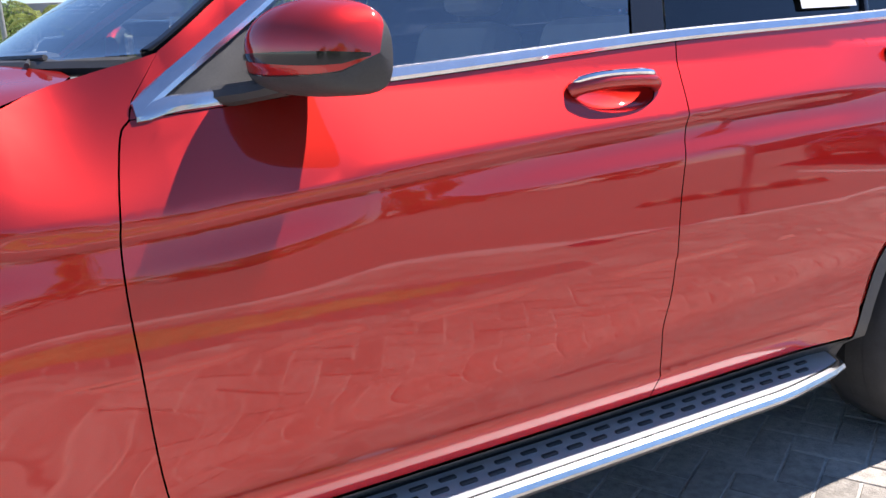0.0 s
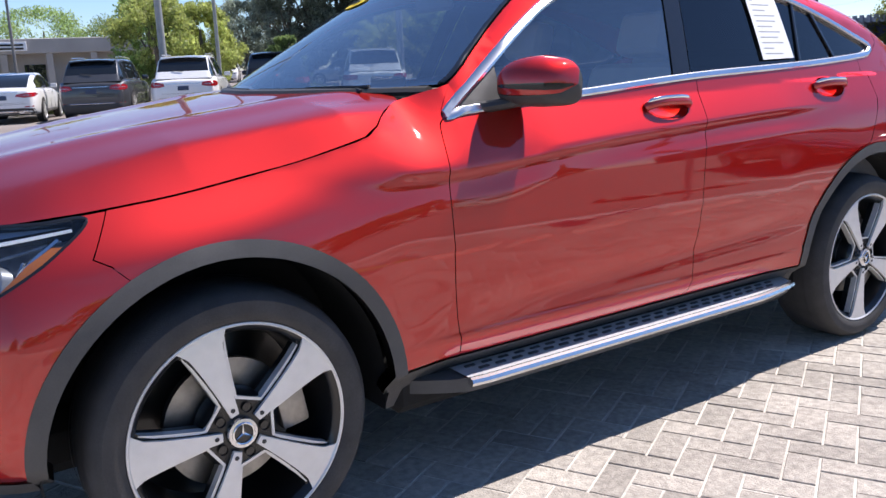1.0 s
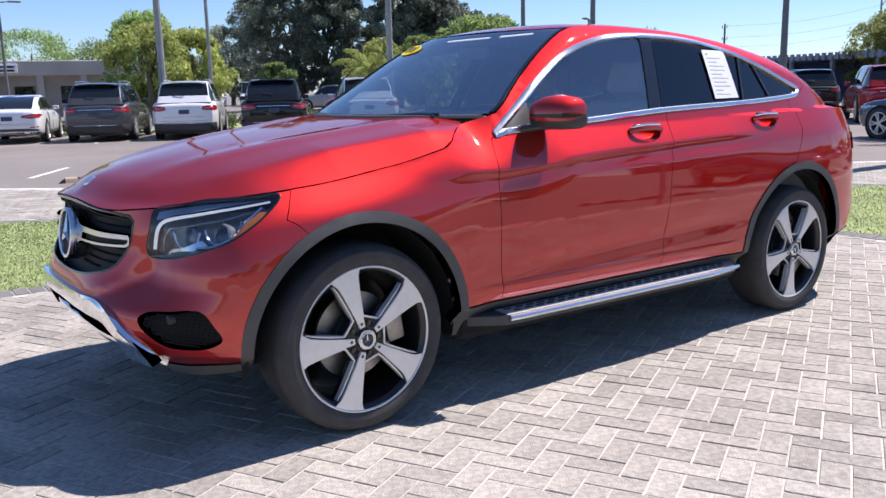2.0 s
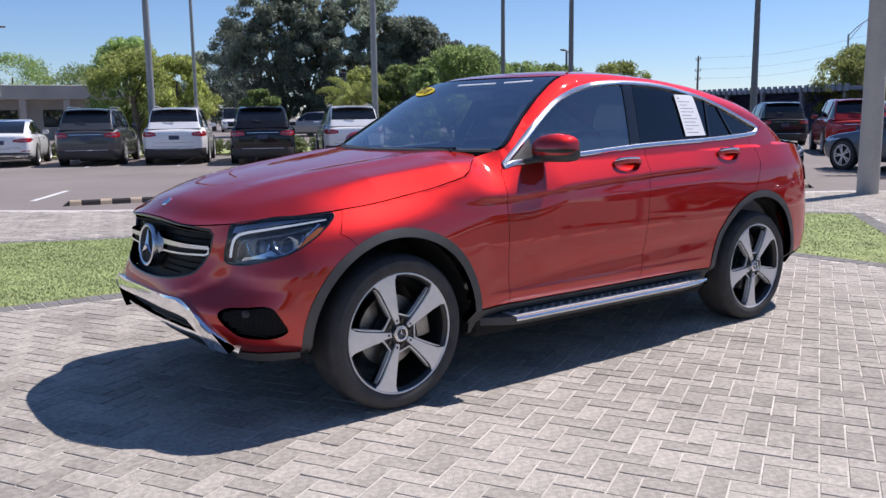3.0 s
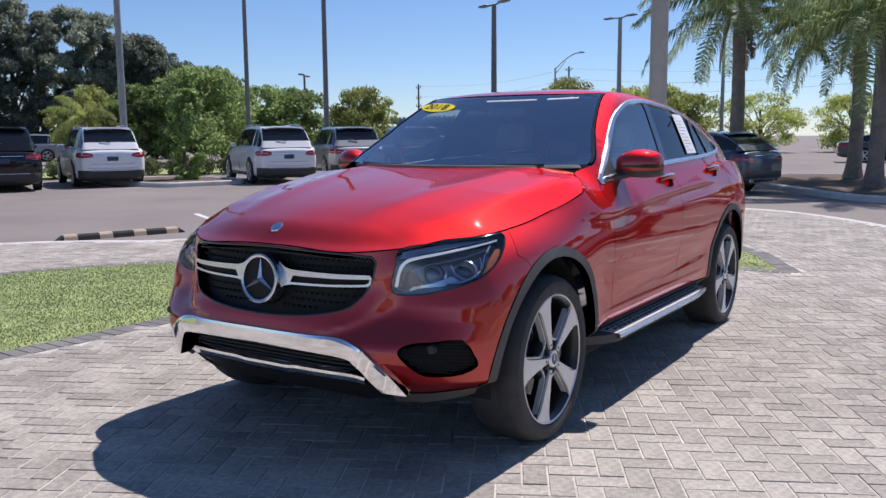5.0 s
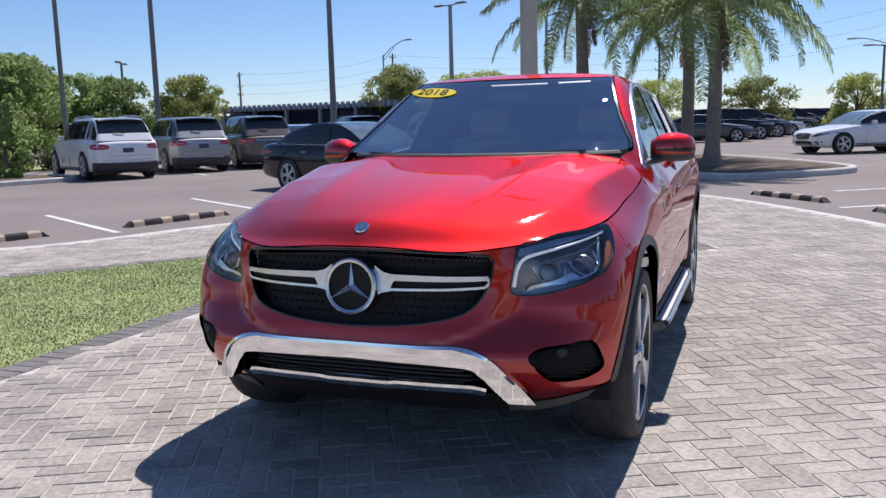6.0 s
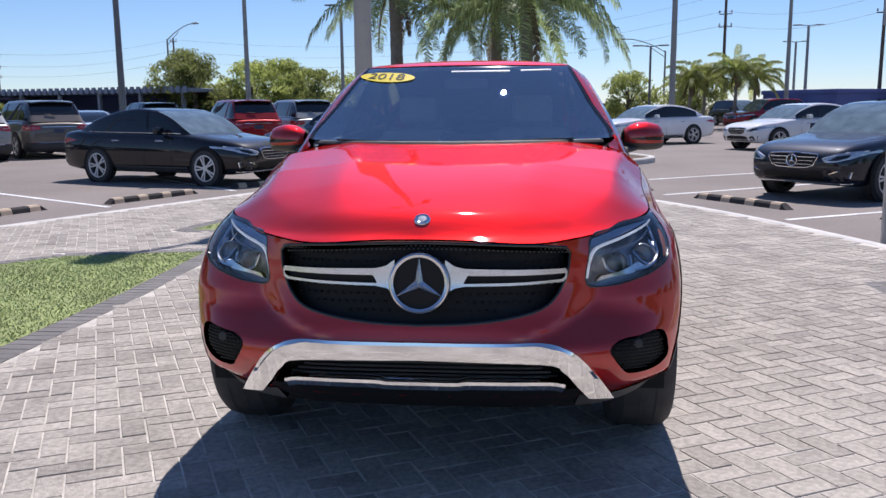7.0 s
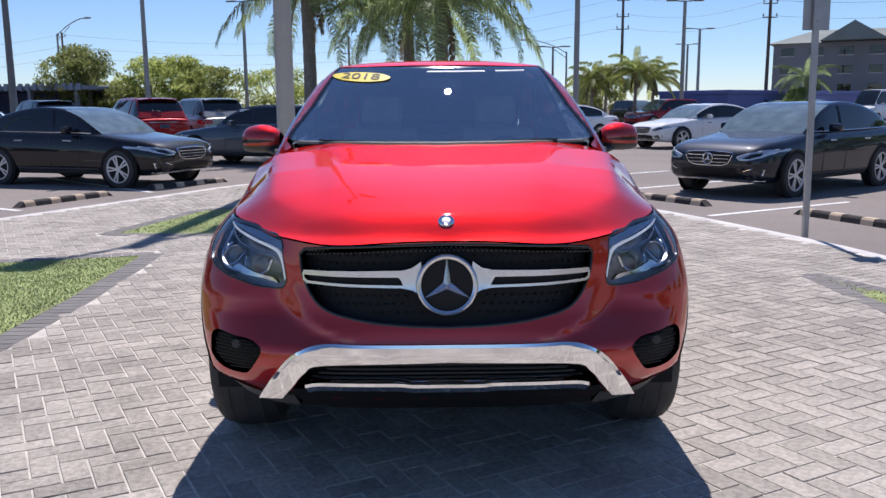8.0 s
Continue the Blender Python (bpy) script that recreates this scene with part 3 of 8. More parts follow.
def build_wheel():
    """One wheel with its outer face towards +y."""
    wheel = thing("wheel")
    profile = [(0.262, -0.225), (0.30, -0.232), (0.338, -0.224), (0.355, -0.20), (0.361, -0.16), (0.363, -0.09), (0.361, -0.035), (0.353, -0.005), (0.335, 0.014), (0.31, 0.018),
               (0.288, 0.012), (0.278, 0.002), (0.274, -0.012)]
    tyre = part("tyre", lathe(profile, 72), TYRE, wheel, "dark rubber tyre")
    bm = bmesh.new()
    for off in (-0.175, -0.115, -0.055):
        lathe([(0.3645, off - 0.005), (0.3655, off), (0.3645, off + 0.005)], 72, bm=bm)
    part("tread", bm, TYRE, wheel)
    part("rim", lathe([(0.277, -0.010), (0.282, 0.003), (0.281, 0.009), (0.277, 0.010), (0.273, 0.006)], 72), SILVER, wheel, "machined silver rim edge")
    part("rim_lip", lathe([(0.274, 0.006), (0.268, 0.002), (0.262, -0.004), (0.257, -0.012)], 72), RIMBLACK, wheel)
    part("barrel", lathe([(0.259, -0.010), (0.252, -0.03), (0.244, -0.10), (0.240, -0.21), (0.20, -0.215), (0.10, -0.17), (0.0, -0.17)], 60), RIMBLACK, wheel)
    part("brake_disc", lathe([(0.0, -0.07), (0.085, -0.07), (0.088, -0.085), (0.168, -0.085), (0.168, -0.108), (0.0, -0.11)], 48), STEEL, wheel, "grey steel brake disc")
    part("brake_caliper", box_bm(-0.075, -0.12, -0.20, 0.075, -0.045, -0.12, 0.015, None, 2, Matrix.Rotation(radians(100), 4, "Y")), STEEL, wheel)
    turn = Matrix(((1, 0, 0, 0), (0, 0, 1, 0), (0, 1, 0, 0), (0, 0, 0, 1)))  # flat outline into the wheel's plane
    half = radians(36)
    def flat_strip(line, widths, m):
        """A thin flat bar along a line in the wheel's plane."""
        bm = bmesh.new()
        rows = []
        for i, (x, y) in enumerate(line):
            a, b = line[max(0, i - 1)], line[min(len(line) - 1, i + 1)]
            d = Vector((b[0] - a[0], b[1] - a[1])).normalized()
            w = widths[i] / 2
            rows.append([bm.verts.new(m @ Vector(p)) for p in ((x - d.y * w, y + d.x * w, -0.006), (x + d.y * w, y - d.x * w, -0.006), (x + d.y * w, y - d.x * w, -0.030), (x - d.y * w, y + d.x * w, -0.030))])
        for a, b in zip(rows, rows[1:]):
            for n in range(4):
                bm.faces.new((a[n], a[(n + 1) % 4], b[(n + 1) % 4], b[n]))
        bm.faces.new(rows[0])
        bm.faces.new(rows[-1])
        return bm
    for k in range(5):
        m = Matrix.Rotation(-radians(72 * k), 4, "Y") @ turn
        face = curve_through([(0.050, 0.011), (0.10, 0.0175), (0.16, 0.0275), (0.21, 0.0375), (0.246, 0.048), (0.266, 0.066)], 3)
        outline = face + [(0.273, 0.05), (0.277, 0.0), (0.273, -0.05)] + [(x, -y) for x, y in face[::-1]]
        part("spoke", prism(outline, -0.004, 0.006, None, m, 0.002), SILVER, wheel, "broad machined silver spoke", smooth=30)
        back = [(x, y + (0.0095 if y > 0 else -0.0095)) for x, y in outline]
        part("spoke_back", prism(back, -0.055, -0.0075, None, m, 0.003), RIMBLACK, wheel, "gloss black spoke sides")
        part("wheel_bolt", lathe([(0.0, 0.007), (0.006, 0.007), (0.0065, 0.001)], 10, "z", m=m @ Matrix.Translation((0.066, 0, 0))), BLACK, wheel)
        # thin machined lip of the pocket between this spoke and the next
        a0, a1 = [], []
        for r, w in ((0.246, 0.0560), (0.21, 0.0450), (0.16, 0.0345), (0.110, 0.0255), (0.088, 0.0230)):
            f = math.asin(w / math.hypot(r, w))
            q = math.hypot(r, w)
            a0.append((q * math.cos(f), q * math.sin(f)))
            a1.append((q * math.cos(2 * half - f), q * math.sin(2 * half - f)))
        line = a0 + a1[::-1]
        part("pocket_edge", flat_strip(line, [0.003, 0.0065, 0.0075, 0.0075, 0.0075, 0.0075, 0.0075, 0.0075, 0.0065, 0.003], m), SILVER, wheel, "thin machined pocket edge")
        part("lug_recess", lathe([(0.0, -0.006), (0.011, -0.006), (0.013, -0.001)], 12, "z", m=m @ Matrix.Rotation(half, 4, "Z") @ Matrix.Translation((0.062, 0, 0))), GLOSSBLACK, wheel)
    part("hub_centre", lathe([(0.0, -0.006), (0.088, -0.010), (0.10, -0.03), (0.10, -0.07)], 36), RIMBLACK, wheel)
    cap = part("hub_cap", lathe([(0.0, 0.008), (0.026, 0.008), (0.030, 0.011), (0.037, 0.010), (0.040, 0.004), (0.040, -0.01)], 36), SATIN, wheel, "grey hub cap with a small three-pointed emblem")
    emblem(0.027, 0.004, wheel, Matrix.Translation((0, 0.009, 0)) @ turn, CHROME, GLOSSBLACK)
    return wheel


def emblem(radius, thick, parent, m, mat, disc):
    """A ring with three points inside, on a dark disc."""
    part("emblem_disc", lathe([(0.0, 0.0), (radius * 0.97, 0.0), (radius * 0.97, -0.004)], 40, "z", m=m), disc, parent)
    bm = bmesh.new()
    lathe([(radius * 0.90, 0.0), (radius * 0.91, thick), (radius, thick * 1.3), (radius * 1.06, thick), (radius * 1.08, -0.004)], 56, "z", m=m, bm=bm)
    part("emblem_ring", bm, mat, parent)
    bm = bmesh.new()
    top = bm.verts.new(m @ Vector((0, 0, thick * 1.6)))
    rim = []
    for k in range(6):
        a = radians(90 + 60 * k)
        r = radius * (0.95 if k % 2 == 0 else 0.155)
        rim.append((bm.verts.new(m @ Vector((r * math.cos(a), r * math.sin(a), thick * 0.55))), bm.verts.new(m @ Vector((r * math.cos(a), r * math.sin(a), 0.0)))))
    for k in range(6):
        a, b = rim[k], rim[(k + 1) % 6]
        bm.faces.new((top, a[0], b[0]))
        bm.faces.new((a[0], a[1], b[1], b[0]))
    part("emblem_star", bm, mat, parent, smooth=0)


def guard_skin(a, z):
    """The guard's face: it follows the bumper's plan and stands nearly upright."""
    n = Vector((float(np.interp(abs(a), RUN, NX)), math.copysign(float(np.interp(abs(a), RUN, NY)), a), 0))
    p = Vector(skin_both(a, 0.50)) - n * 0.22 * max(0.0, 0.50 - z)
    return (p.x, p.y, z)


def build_red_car():
    car = thing("coupe_suv", Matrix.Rotation(-math.atan(SLOPE), 4, "Y"),
                "glossy metallic red coupe SUV with chrome trim on the paved forecourt", "car")
    gap = 0.0015
    # front fascia
    a_tip = run_at_x(1.685)
    top = [(a_tip * k / 24, top_z(a_tip * k / 24) - 0.003) for k in range(25)]
    seam = side_pts([(1.735, 0.84), (1.70, 0.822)])
    half = top + seam + side_pts(arc(WHEEL_X, ARCH, 62, -3)) + [(0.93, 0.332), (0.80, 0.322), (0.66, 0.318), (0.30, 0.310), (0.0, 0.308)]
    fascia = half + [(-a, z) for a, z in half[-2:0:-1]]
    holes = [GRILLE, HEADLAMP, [(-a, z) for a, z in HEADLAMP], FOG, [(-a, z) for a, z in FOG], MOUTH]
    panel("front_bumper", inset(fascia, gap), skin_both, RED, car, "", holes=holes, thick=0.03, step=0.02)
    # grille
    grille = panel("grille", inset(GRILLE, -0.01), skin_both, MESHBLACK, car, "black pin grille", lift=-0.045, thick=0)
    bm = bmesh.new()
    for row in range(9):
        for k in range(-19, 20):
            a, z = (k + 0.5 * (row % 2)) * 0.0275, 0.640 + row * 0.027
            edge = 0.50 - 0.12 * max(0, (0.70 - z) / 0.1) ** 2
            if abs(a) > edge or z < 0.615 + 0.35 * a * a or (a * a + (z - 0.742) ** 2 < 0.125 ** 2):
                continue
            p = Vector(skin_both(a, z))
            box_bm(-0.050, -0.0045, -0.004, -0.036, 0.0045, 0.004, 0.0015, bm, m=Matrix.Translation(p))
    part("pin_field", bm, MESHBLACK, grille)["kind"] = "stuff"
    bm = bmesh.new()
    for k in range(-32, 33):
        a = k * 0.0158
        for row, z in enumerate((0.860, 0.849)):
            p = Vector(skin_both(a + 0.008 * row, z - 0.075 * a * a))
            box_bm(-0.024, -0.003, -0.002, -0.014, 0.003, 0.002, 0, bm, m=Matrix.Translation(p))
    part("stud_strip", bm, CLADDING, grille, "small bright studs along the grille's upper edge")["kind"] = "stuff"
    part("grille_surround", ribbon(dense(GRILLE, 0.03), 0.009, 0.002, skin_both, True), GLOSSBLACK, grille)
    for s in (1, -1):
        pts = [(0.085, 0.704), (0.115, 0.721), (0.15, 0.728), (0.35, 0.732), (0.495, 0.736), (0.511, 0.745), (0.514, 0.768), (0.507, 0.780), (0.35, 0.783), (0.15, 0.787), (0.115, 0.795), (0.085, 0.816)]
        slot = [(0.145, 0.737), (0.35, 0.741), (0.490, 0.745), (0.504, 0.753), (0.506, 0.764), (0.35, 0.764), (0.160, 0.764), (0.152, 0.752)]
        blade = panel("grille_blade", [(s * a, z) for a, z in pts], skin_both, SATIN, grille, "satin silver grille blade", holes=[[(s * a, z) for a, z in slot]], lift=0.004, thick=0.03, step=0.03)
        panel("blade_slot", [(s * a, z) for a, z in inset(slot, -0.004)], skin_both, MESHBLACK, grille, lift=-0.012, thick=0)
    nose = Vector(skin_both(0, 0.742))
    face = Matrix.Translation(nose + Vector((0.018, 0, 0))) @ Matrix.Rotation(radians(-6), 4, "Y") @ Matrix(((0, 0, 1, 0), (1, 0, 0, 0), (0, 1, 0, 0), (0, 0, 0, 1)))
    emblem(0.094, 0.012, grille, face, SATIN, MESHBLACK)
    part("emblem_mount", lathe([(0.103, 0.0), (0.106, -0.03), (0.09, -0.06)], 48, "z", m=face), SATIN, grille)
    # chrome guard, lower mouth
    outline = half_guard_top + half_guard_low[:-1] + [(-a, z) for a, z in half_guard_low[::-1]] + [(-a, z) for a, z in half_guard_top[::-1][:-1]]
    panel("bumper_guard", outline, guard_skin, CHROME, car, "bright chrome bumper guard", lift=0.014, thick=0.05)
    part("guard_lip", ribbon([(a, z - 0.004) for a, z in half_guard_top[::-1]] + [(-a, z - 0.004) for a, z in half_guard_top[1:]], 0.016, 0.020, skin_both), CHROME, car)
    mouth = panel("lower_intake", inset(MOUTH, -0.012), skin_both, MESHBLACK, car, "black lower intake", lift=-0.06, thick=0)
    bm = bmesh.new()
    for k in range(5):
        z = 0.415 + 0.018 * k
        tube([Vector(skin_both(a, z)) - Vector((0.035, 0, 0)) for a in np.linspace(-0.47 + 0.03 * k, 0.47 - 0.03 * k, 20)], 0.004, 5, bm)
    part("intake_mesh", bm, BLACK, mouth)
    bar = curve_through([(0.0, 0.388), (0.12, 0.388), (0.16, 0.394), (0.30, 0.395), (0.44, 0.394), (0.495, 0.382)], 3)
    part("lower_chrome_bar", ribbon([(a, z - 0.006) for a, z in bar[::-1]] + [(-a, z - 0.006) for a, z in bar[1:]], 0.034, 0.012, skin_both, sink=0.02), CHROME, car, "chrome skid strip")
    # valance in near-black: the shade below the bumper is put into its colour
    panel("front_valance", [(a, z) for a, z in zip(np.linspace(-0.60, 0.60, 24), [0.366] * 24)] + [(0.62, 0.31), (0.45, 0.262), (-0.45, 0.262), (-0.62, 0.31)], skin_both, MESHBLACK, car, "black lower valance, darkened further for the shade under the nose", lift=0.0, thick=0.05)
    for s in (1, -1):
        lip = [(s * a, z) for a, z in [(0.585, 0.330), (0.66, 0.318), (0.80, 0.320), (0.93, 0.330), (run_at_x(1.925), 0.338), (run_at_x(1.915), 0.30), (0.93, 0.285), (0.80, 0.272), (0.6, 0.268)]]
        panel("bumper_lip", lip, skin_both, CLADDING, car, "dark grey lower bumper lip", lift=0.004, thick=0.04)
        # fog grille
        fog = panel("fog_grille", [(s * a, z) for a, z in inset(FOG, -0.006)], skin_both, MESHBLACK, car, "black honeycomb corner grille", lift=-0.035, thick=0)
        bm = bmesh.new()
        for k in range(13):
            z0 = 0.37 + 0.0145 * k
            line = [(a, z0 - 0.10 * (a - 0.8)) for a in np.linspace(0.64, 0.97, 12)]
            line = [p for p in line if inside(p, FOG)]
            if len(line) > 2:
                tube([skin_in(s * a, z, 0.016) for a, z in line], 0.0032, 5, bm)
        for k in range(16):
            a0 = 0.63 + 0.022 * k
            line = [(a0 + 0.35 * (z - 0.46), z) for z in np.linspace(0.385, 0.54, 12)]
            line = [p for p in line if inside(p, FOG)]
            if len(line) > 2:
                tube([skin_in(s * a, z, 0.018) for a, z in line], 0.0026, 5, bm)
        part("fog_mesh", bm, MESHBLACK, fog)
        part("fog_sensor", lathe([(0.0, 0.004), (0.014, 0.004), (0.017, 0.0), (0.017, -0.02)], 16, "x", m=Matrix.Translation(skin_in(s * 0.78, 0.515, 0.012))), BLACK, fog)
        build_headlamp(car, s)
    # bonnet
    plan = [skin(a, top_z(a)) for a in np.linspace(0.0, run_at_x(0.825), 46)]
    edge = [(x, y) for x, y, z in plan]
    corner = [(0.80, 0.665)]
    back = [(0.81, 0.60), (0.88, 0.45), (0.95, 0.28), (0.985, 0.0)]
    left = edge + corner + back
    outline = left + [(x, -y) for x, y in left[-2:0:-1]]
    bonnet = panel("bonnet", inset(outline, 0.001), lambda x, y: (x, y, hood_z(x, y)), RED, car, "", step=0.022, thick=0.03)
    badge = thing("bonnet_badge")
    badge.parent = car
    m = Matrix.Translation((2.15, 0, hood_z(2.15, 0) - 0.001)) @ Matrix.Rotation(math.atan2(hood_z(2.13, 0) - hood_z(2.17, 0), 0.04), 4, "Y") @ Matrix(((0, -1, 0, 0), (1, 0, 0, 0), (0, 0, 1, 0), (0, 0, 0, 1)))
    part("badge_ring", lathe([(0.0, 0.002), (0.018, 0.002), (0.020, 0.0030), (0.026, 0.0028), (0.028, 0.0), (0.028, -0.004)], 32, "z", m=m), CHROME, badge, "small round silver badge")
    part("badge_disc", lathe([(0.0, 0.0030), (0.015, 0.0028)], 28, "z", m=m), SATIN, badge)
    # scuttle, wipers
    part("scuttle", tube([(0.70, 0.70, 1.160), (0.85, 0.5, 1.160), (0.95, 0.25, 1.158), (0.98, 0, 1.157), (0.95, -0.25, 1.158), (0.85, -0.5, 1.160), (0.70, -0.70, 1.160)], 0.035, 8, flat=0.45), BLACK, car, "black scuttle panel below the windscreen")
    for y0, y1 in ((0.55, 0.02), (-0.08, -0.58)):
        line = [Vector(screen_skin(w, 0.018)) + Vector((0.012, 0, 0.004)) for w in np.linspace(y0 / 0.75, y1 / 0.75, 10)]
        wiper = part("wiper", tube(line, 0.0055, 6), BLACK, car, "black wiper blade")
        part("wiper_arm", tube([line[0] + Vector((0.03, 0.0, -0.012)), line[0] + Vector((0.015, -0.08, 0.000)), line[4] + Vector((0.006, 0, 0.003))], 0.0045, 6), BLACK, wiper)
    # sides
    for s in (1, -1):
        build_side(car, s, gap)
    # windscreen and roof
    screen = panel("windscreen", [(w, t) for w, t in [(-0.985, 0.01), (0.985, 0.01), (0.985, 0.975), (-0.985, 0.975)]], screen_skin, WINDSCREEN, car, "tinted windscreen", step=0.08, thick=0)
    screen.visible_shadow = False
    panel("screen_band", [(-0.975, 0.962), (0.975, 0.962), (0.975, 0.985), (-0.975, 0.985)], screen_skin, GLOSSBLACK, screen, "black band along the top of the glass", step=0.08, thick=0, lift=-0.003)
    for s in (1, -1):
        line = [(s * 0.982, t) for t in np.linspace(0.02, 0.98, 24)]
        part("pillar_trim", ribbon(line, 0.022, 0.005, screen_skin), GLOSSBLACK, car, "gloss black windscreen pillar trim")
    roof = panel("roof", [(roof_front(w), w) for w in np.linspace(-0.995, 0.995, 31)] + [(-1.02, 0.995), (-1.02, -0.995)], lambda x, w: roof_skin(x, w), RED, car, "", step=0.06, thick=0.02)
    panel("rear_window", [(-1.03, -0.93), (-1.03, 0.93), (-2.02, 0.88), (-2.02, -0.88)], roof_skin, PRIVACY, car, "sloping dark rear window", step=0.06, thick=0.01)
    for s in (1, -1):
        panel("roof_flank", [(-1.03, s * 0.935), (-1.03, s * 0.995), (-2.28, s * 0.995), (-2.28, s * 0.89), (-2.02, s * 0.885)], roof_skin, RED, car, step=0.06)
    panel("tailgate", [(-2.03, -0.88), (-2.03, 0.88), (-2.28, 0.88), (-2.28, -0.88)], roof_skin, RED, car, "", step=0.06, thick=0.02)
    aend = float(RUN[-1])
    a0 = run_at_x(-2.14)
    tail = [(a0, 0.42), (aend - 0.002, 0.40), (aend - 0.002, 1.07), (a0 + 0.02, top_z(a0) - 0.02)]
    for s in (1, -1):
        panel("rear_panel", [(s * a, z) for a, z in tail], skin_both, RED, car, step=0.06)
        panel("rear_bumper", [(s * a, z) for a, z in [(a0 - 0.05, 0.30), (aend - 0.002, 0.28), (aend - 0.002, 0.395), (a0 - 0.05, 0.415)]], skin_both, CLADDING, car, "dark lower rear bumper", step=0.06, thick=0.03, lift=0.004)
        lamp = [(a0 + 0.01, 0.90), (aend - 0.35, 0.905), (aend - 0.30, 0.95), (a0 + 0.02, 1.0)]
        panel("tail_lamp", [(s * a, z) for a, z in lamp], skin_both, TAILRED, car, "slim red tail lamp", step=0.05, thick=0.02, lift=0.008)
    # floor pan and cabin
    bm = box_bm(-2.15, -0.62, 0.24, 2.02, 0.62, 0.40, 0.04)
    box_bm(-1.00, -0.84, 0.235, 0.95, 0.84, 0.42, 0.03, bm)
    part("underbody", bm, LINER, car)
    build_cabin(car)
    wheel = build_wheel()
    for x, s in ((WHEEL_X, 1), (-WHEEL_X, 1), (WHEEL_X, -1), (-WHEEL_X, -1)):
        m = Matrix.Translation((x, s * 0.910, WHEEL_Z)) @ Matrix.Rotation(0 if s > 0 else math.pi, 4, "Z") @ Matrix.Rotation(radians(0 if x > 0 else -58), 4, "Y")
        one = wheel if (x > 0 and s > 0) else copy_thing(wheel, m)
        one.matrix_basis = m
        one.parent = car
        tagged(one, "silver and black five-spoke alloy wheel")
    decals(car)
    return car


def inside(p, outline):
    x, y = p
    hit = False
    for (x0, y0), (x1, y1) in zip(outline, list(outline[1:]) + [outline[0]]):
        if (y0 > y) != (y1 > y) and x < (x1 - x0) * (y - y0) / (y1 - y0) + x0:
            hit = not hit
    return hit


def skin_in(a, z, d):
    """A point d behind the skin."""
    h = 0.004
    p = Vector(skin_both(a, z))
    n = (Vector(skin_both(a + h, z)) - Vector(skin_both(a - h, z))).cross(Vector(skin_both(a, z + h)) - Vector(skin_both(a, z - h))).normalized()
    return p - n * d


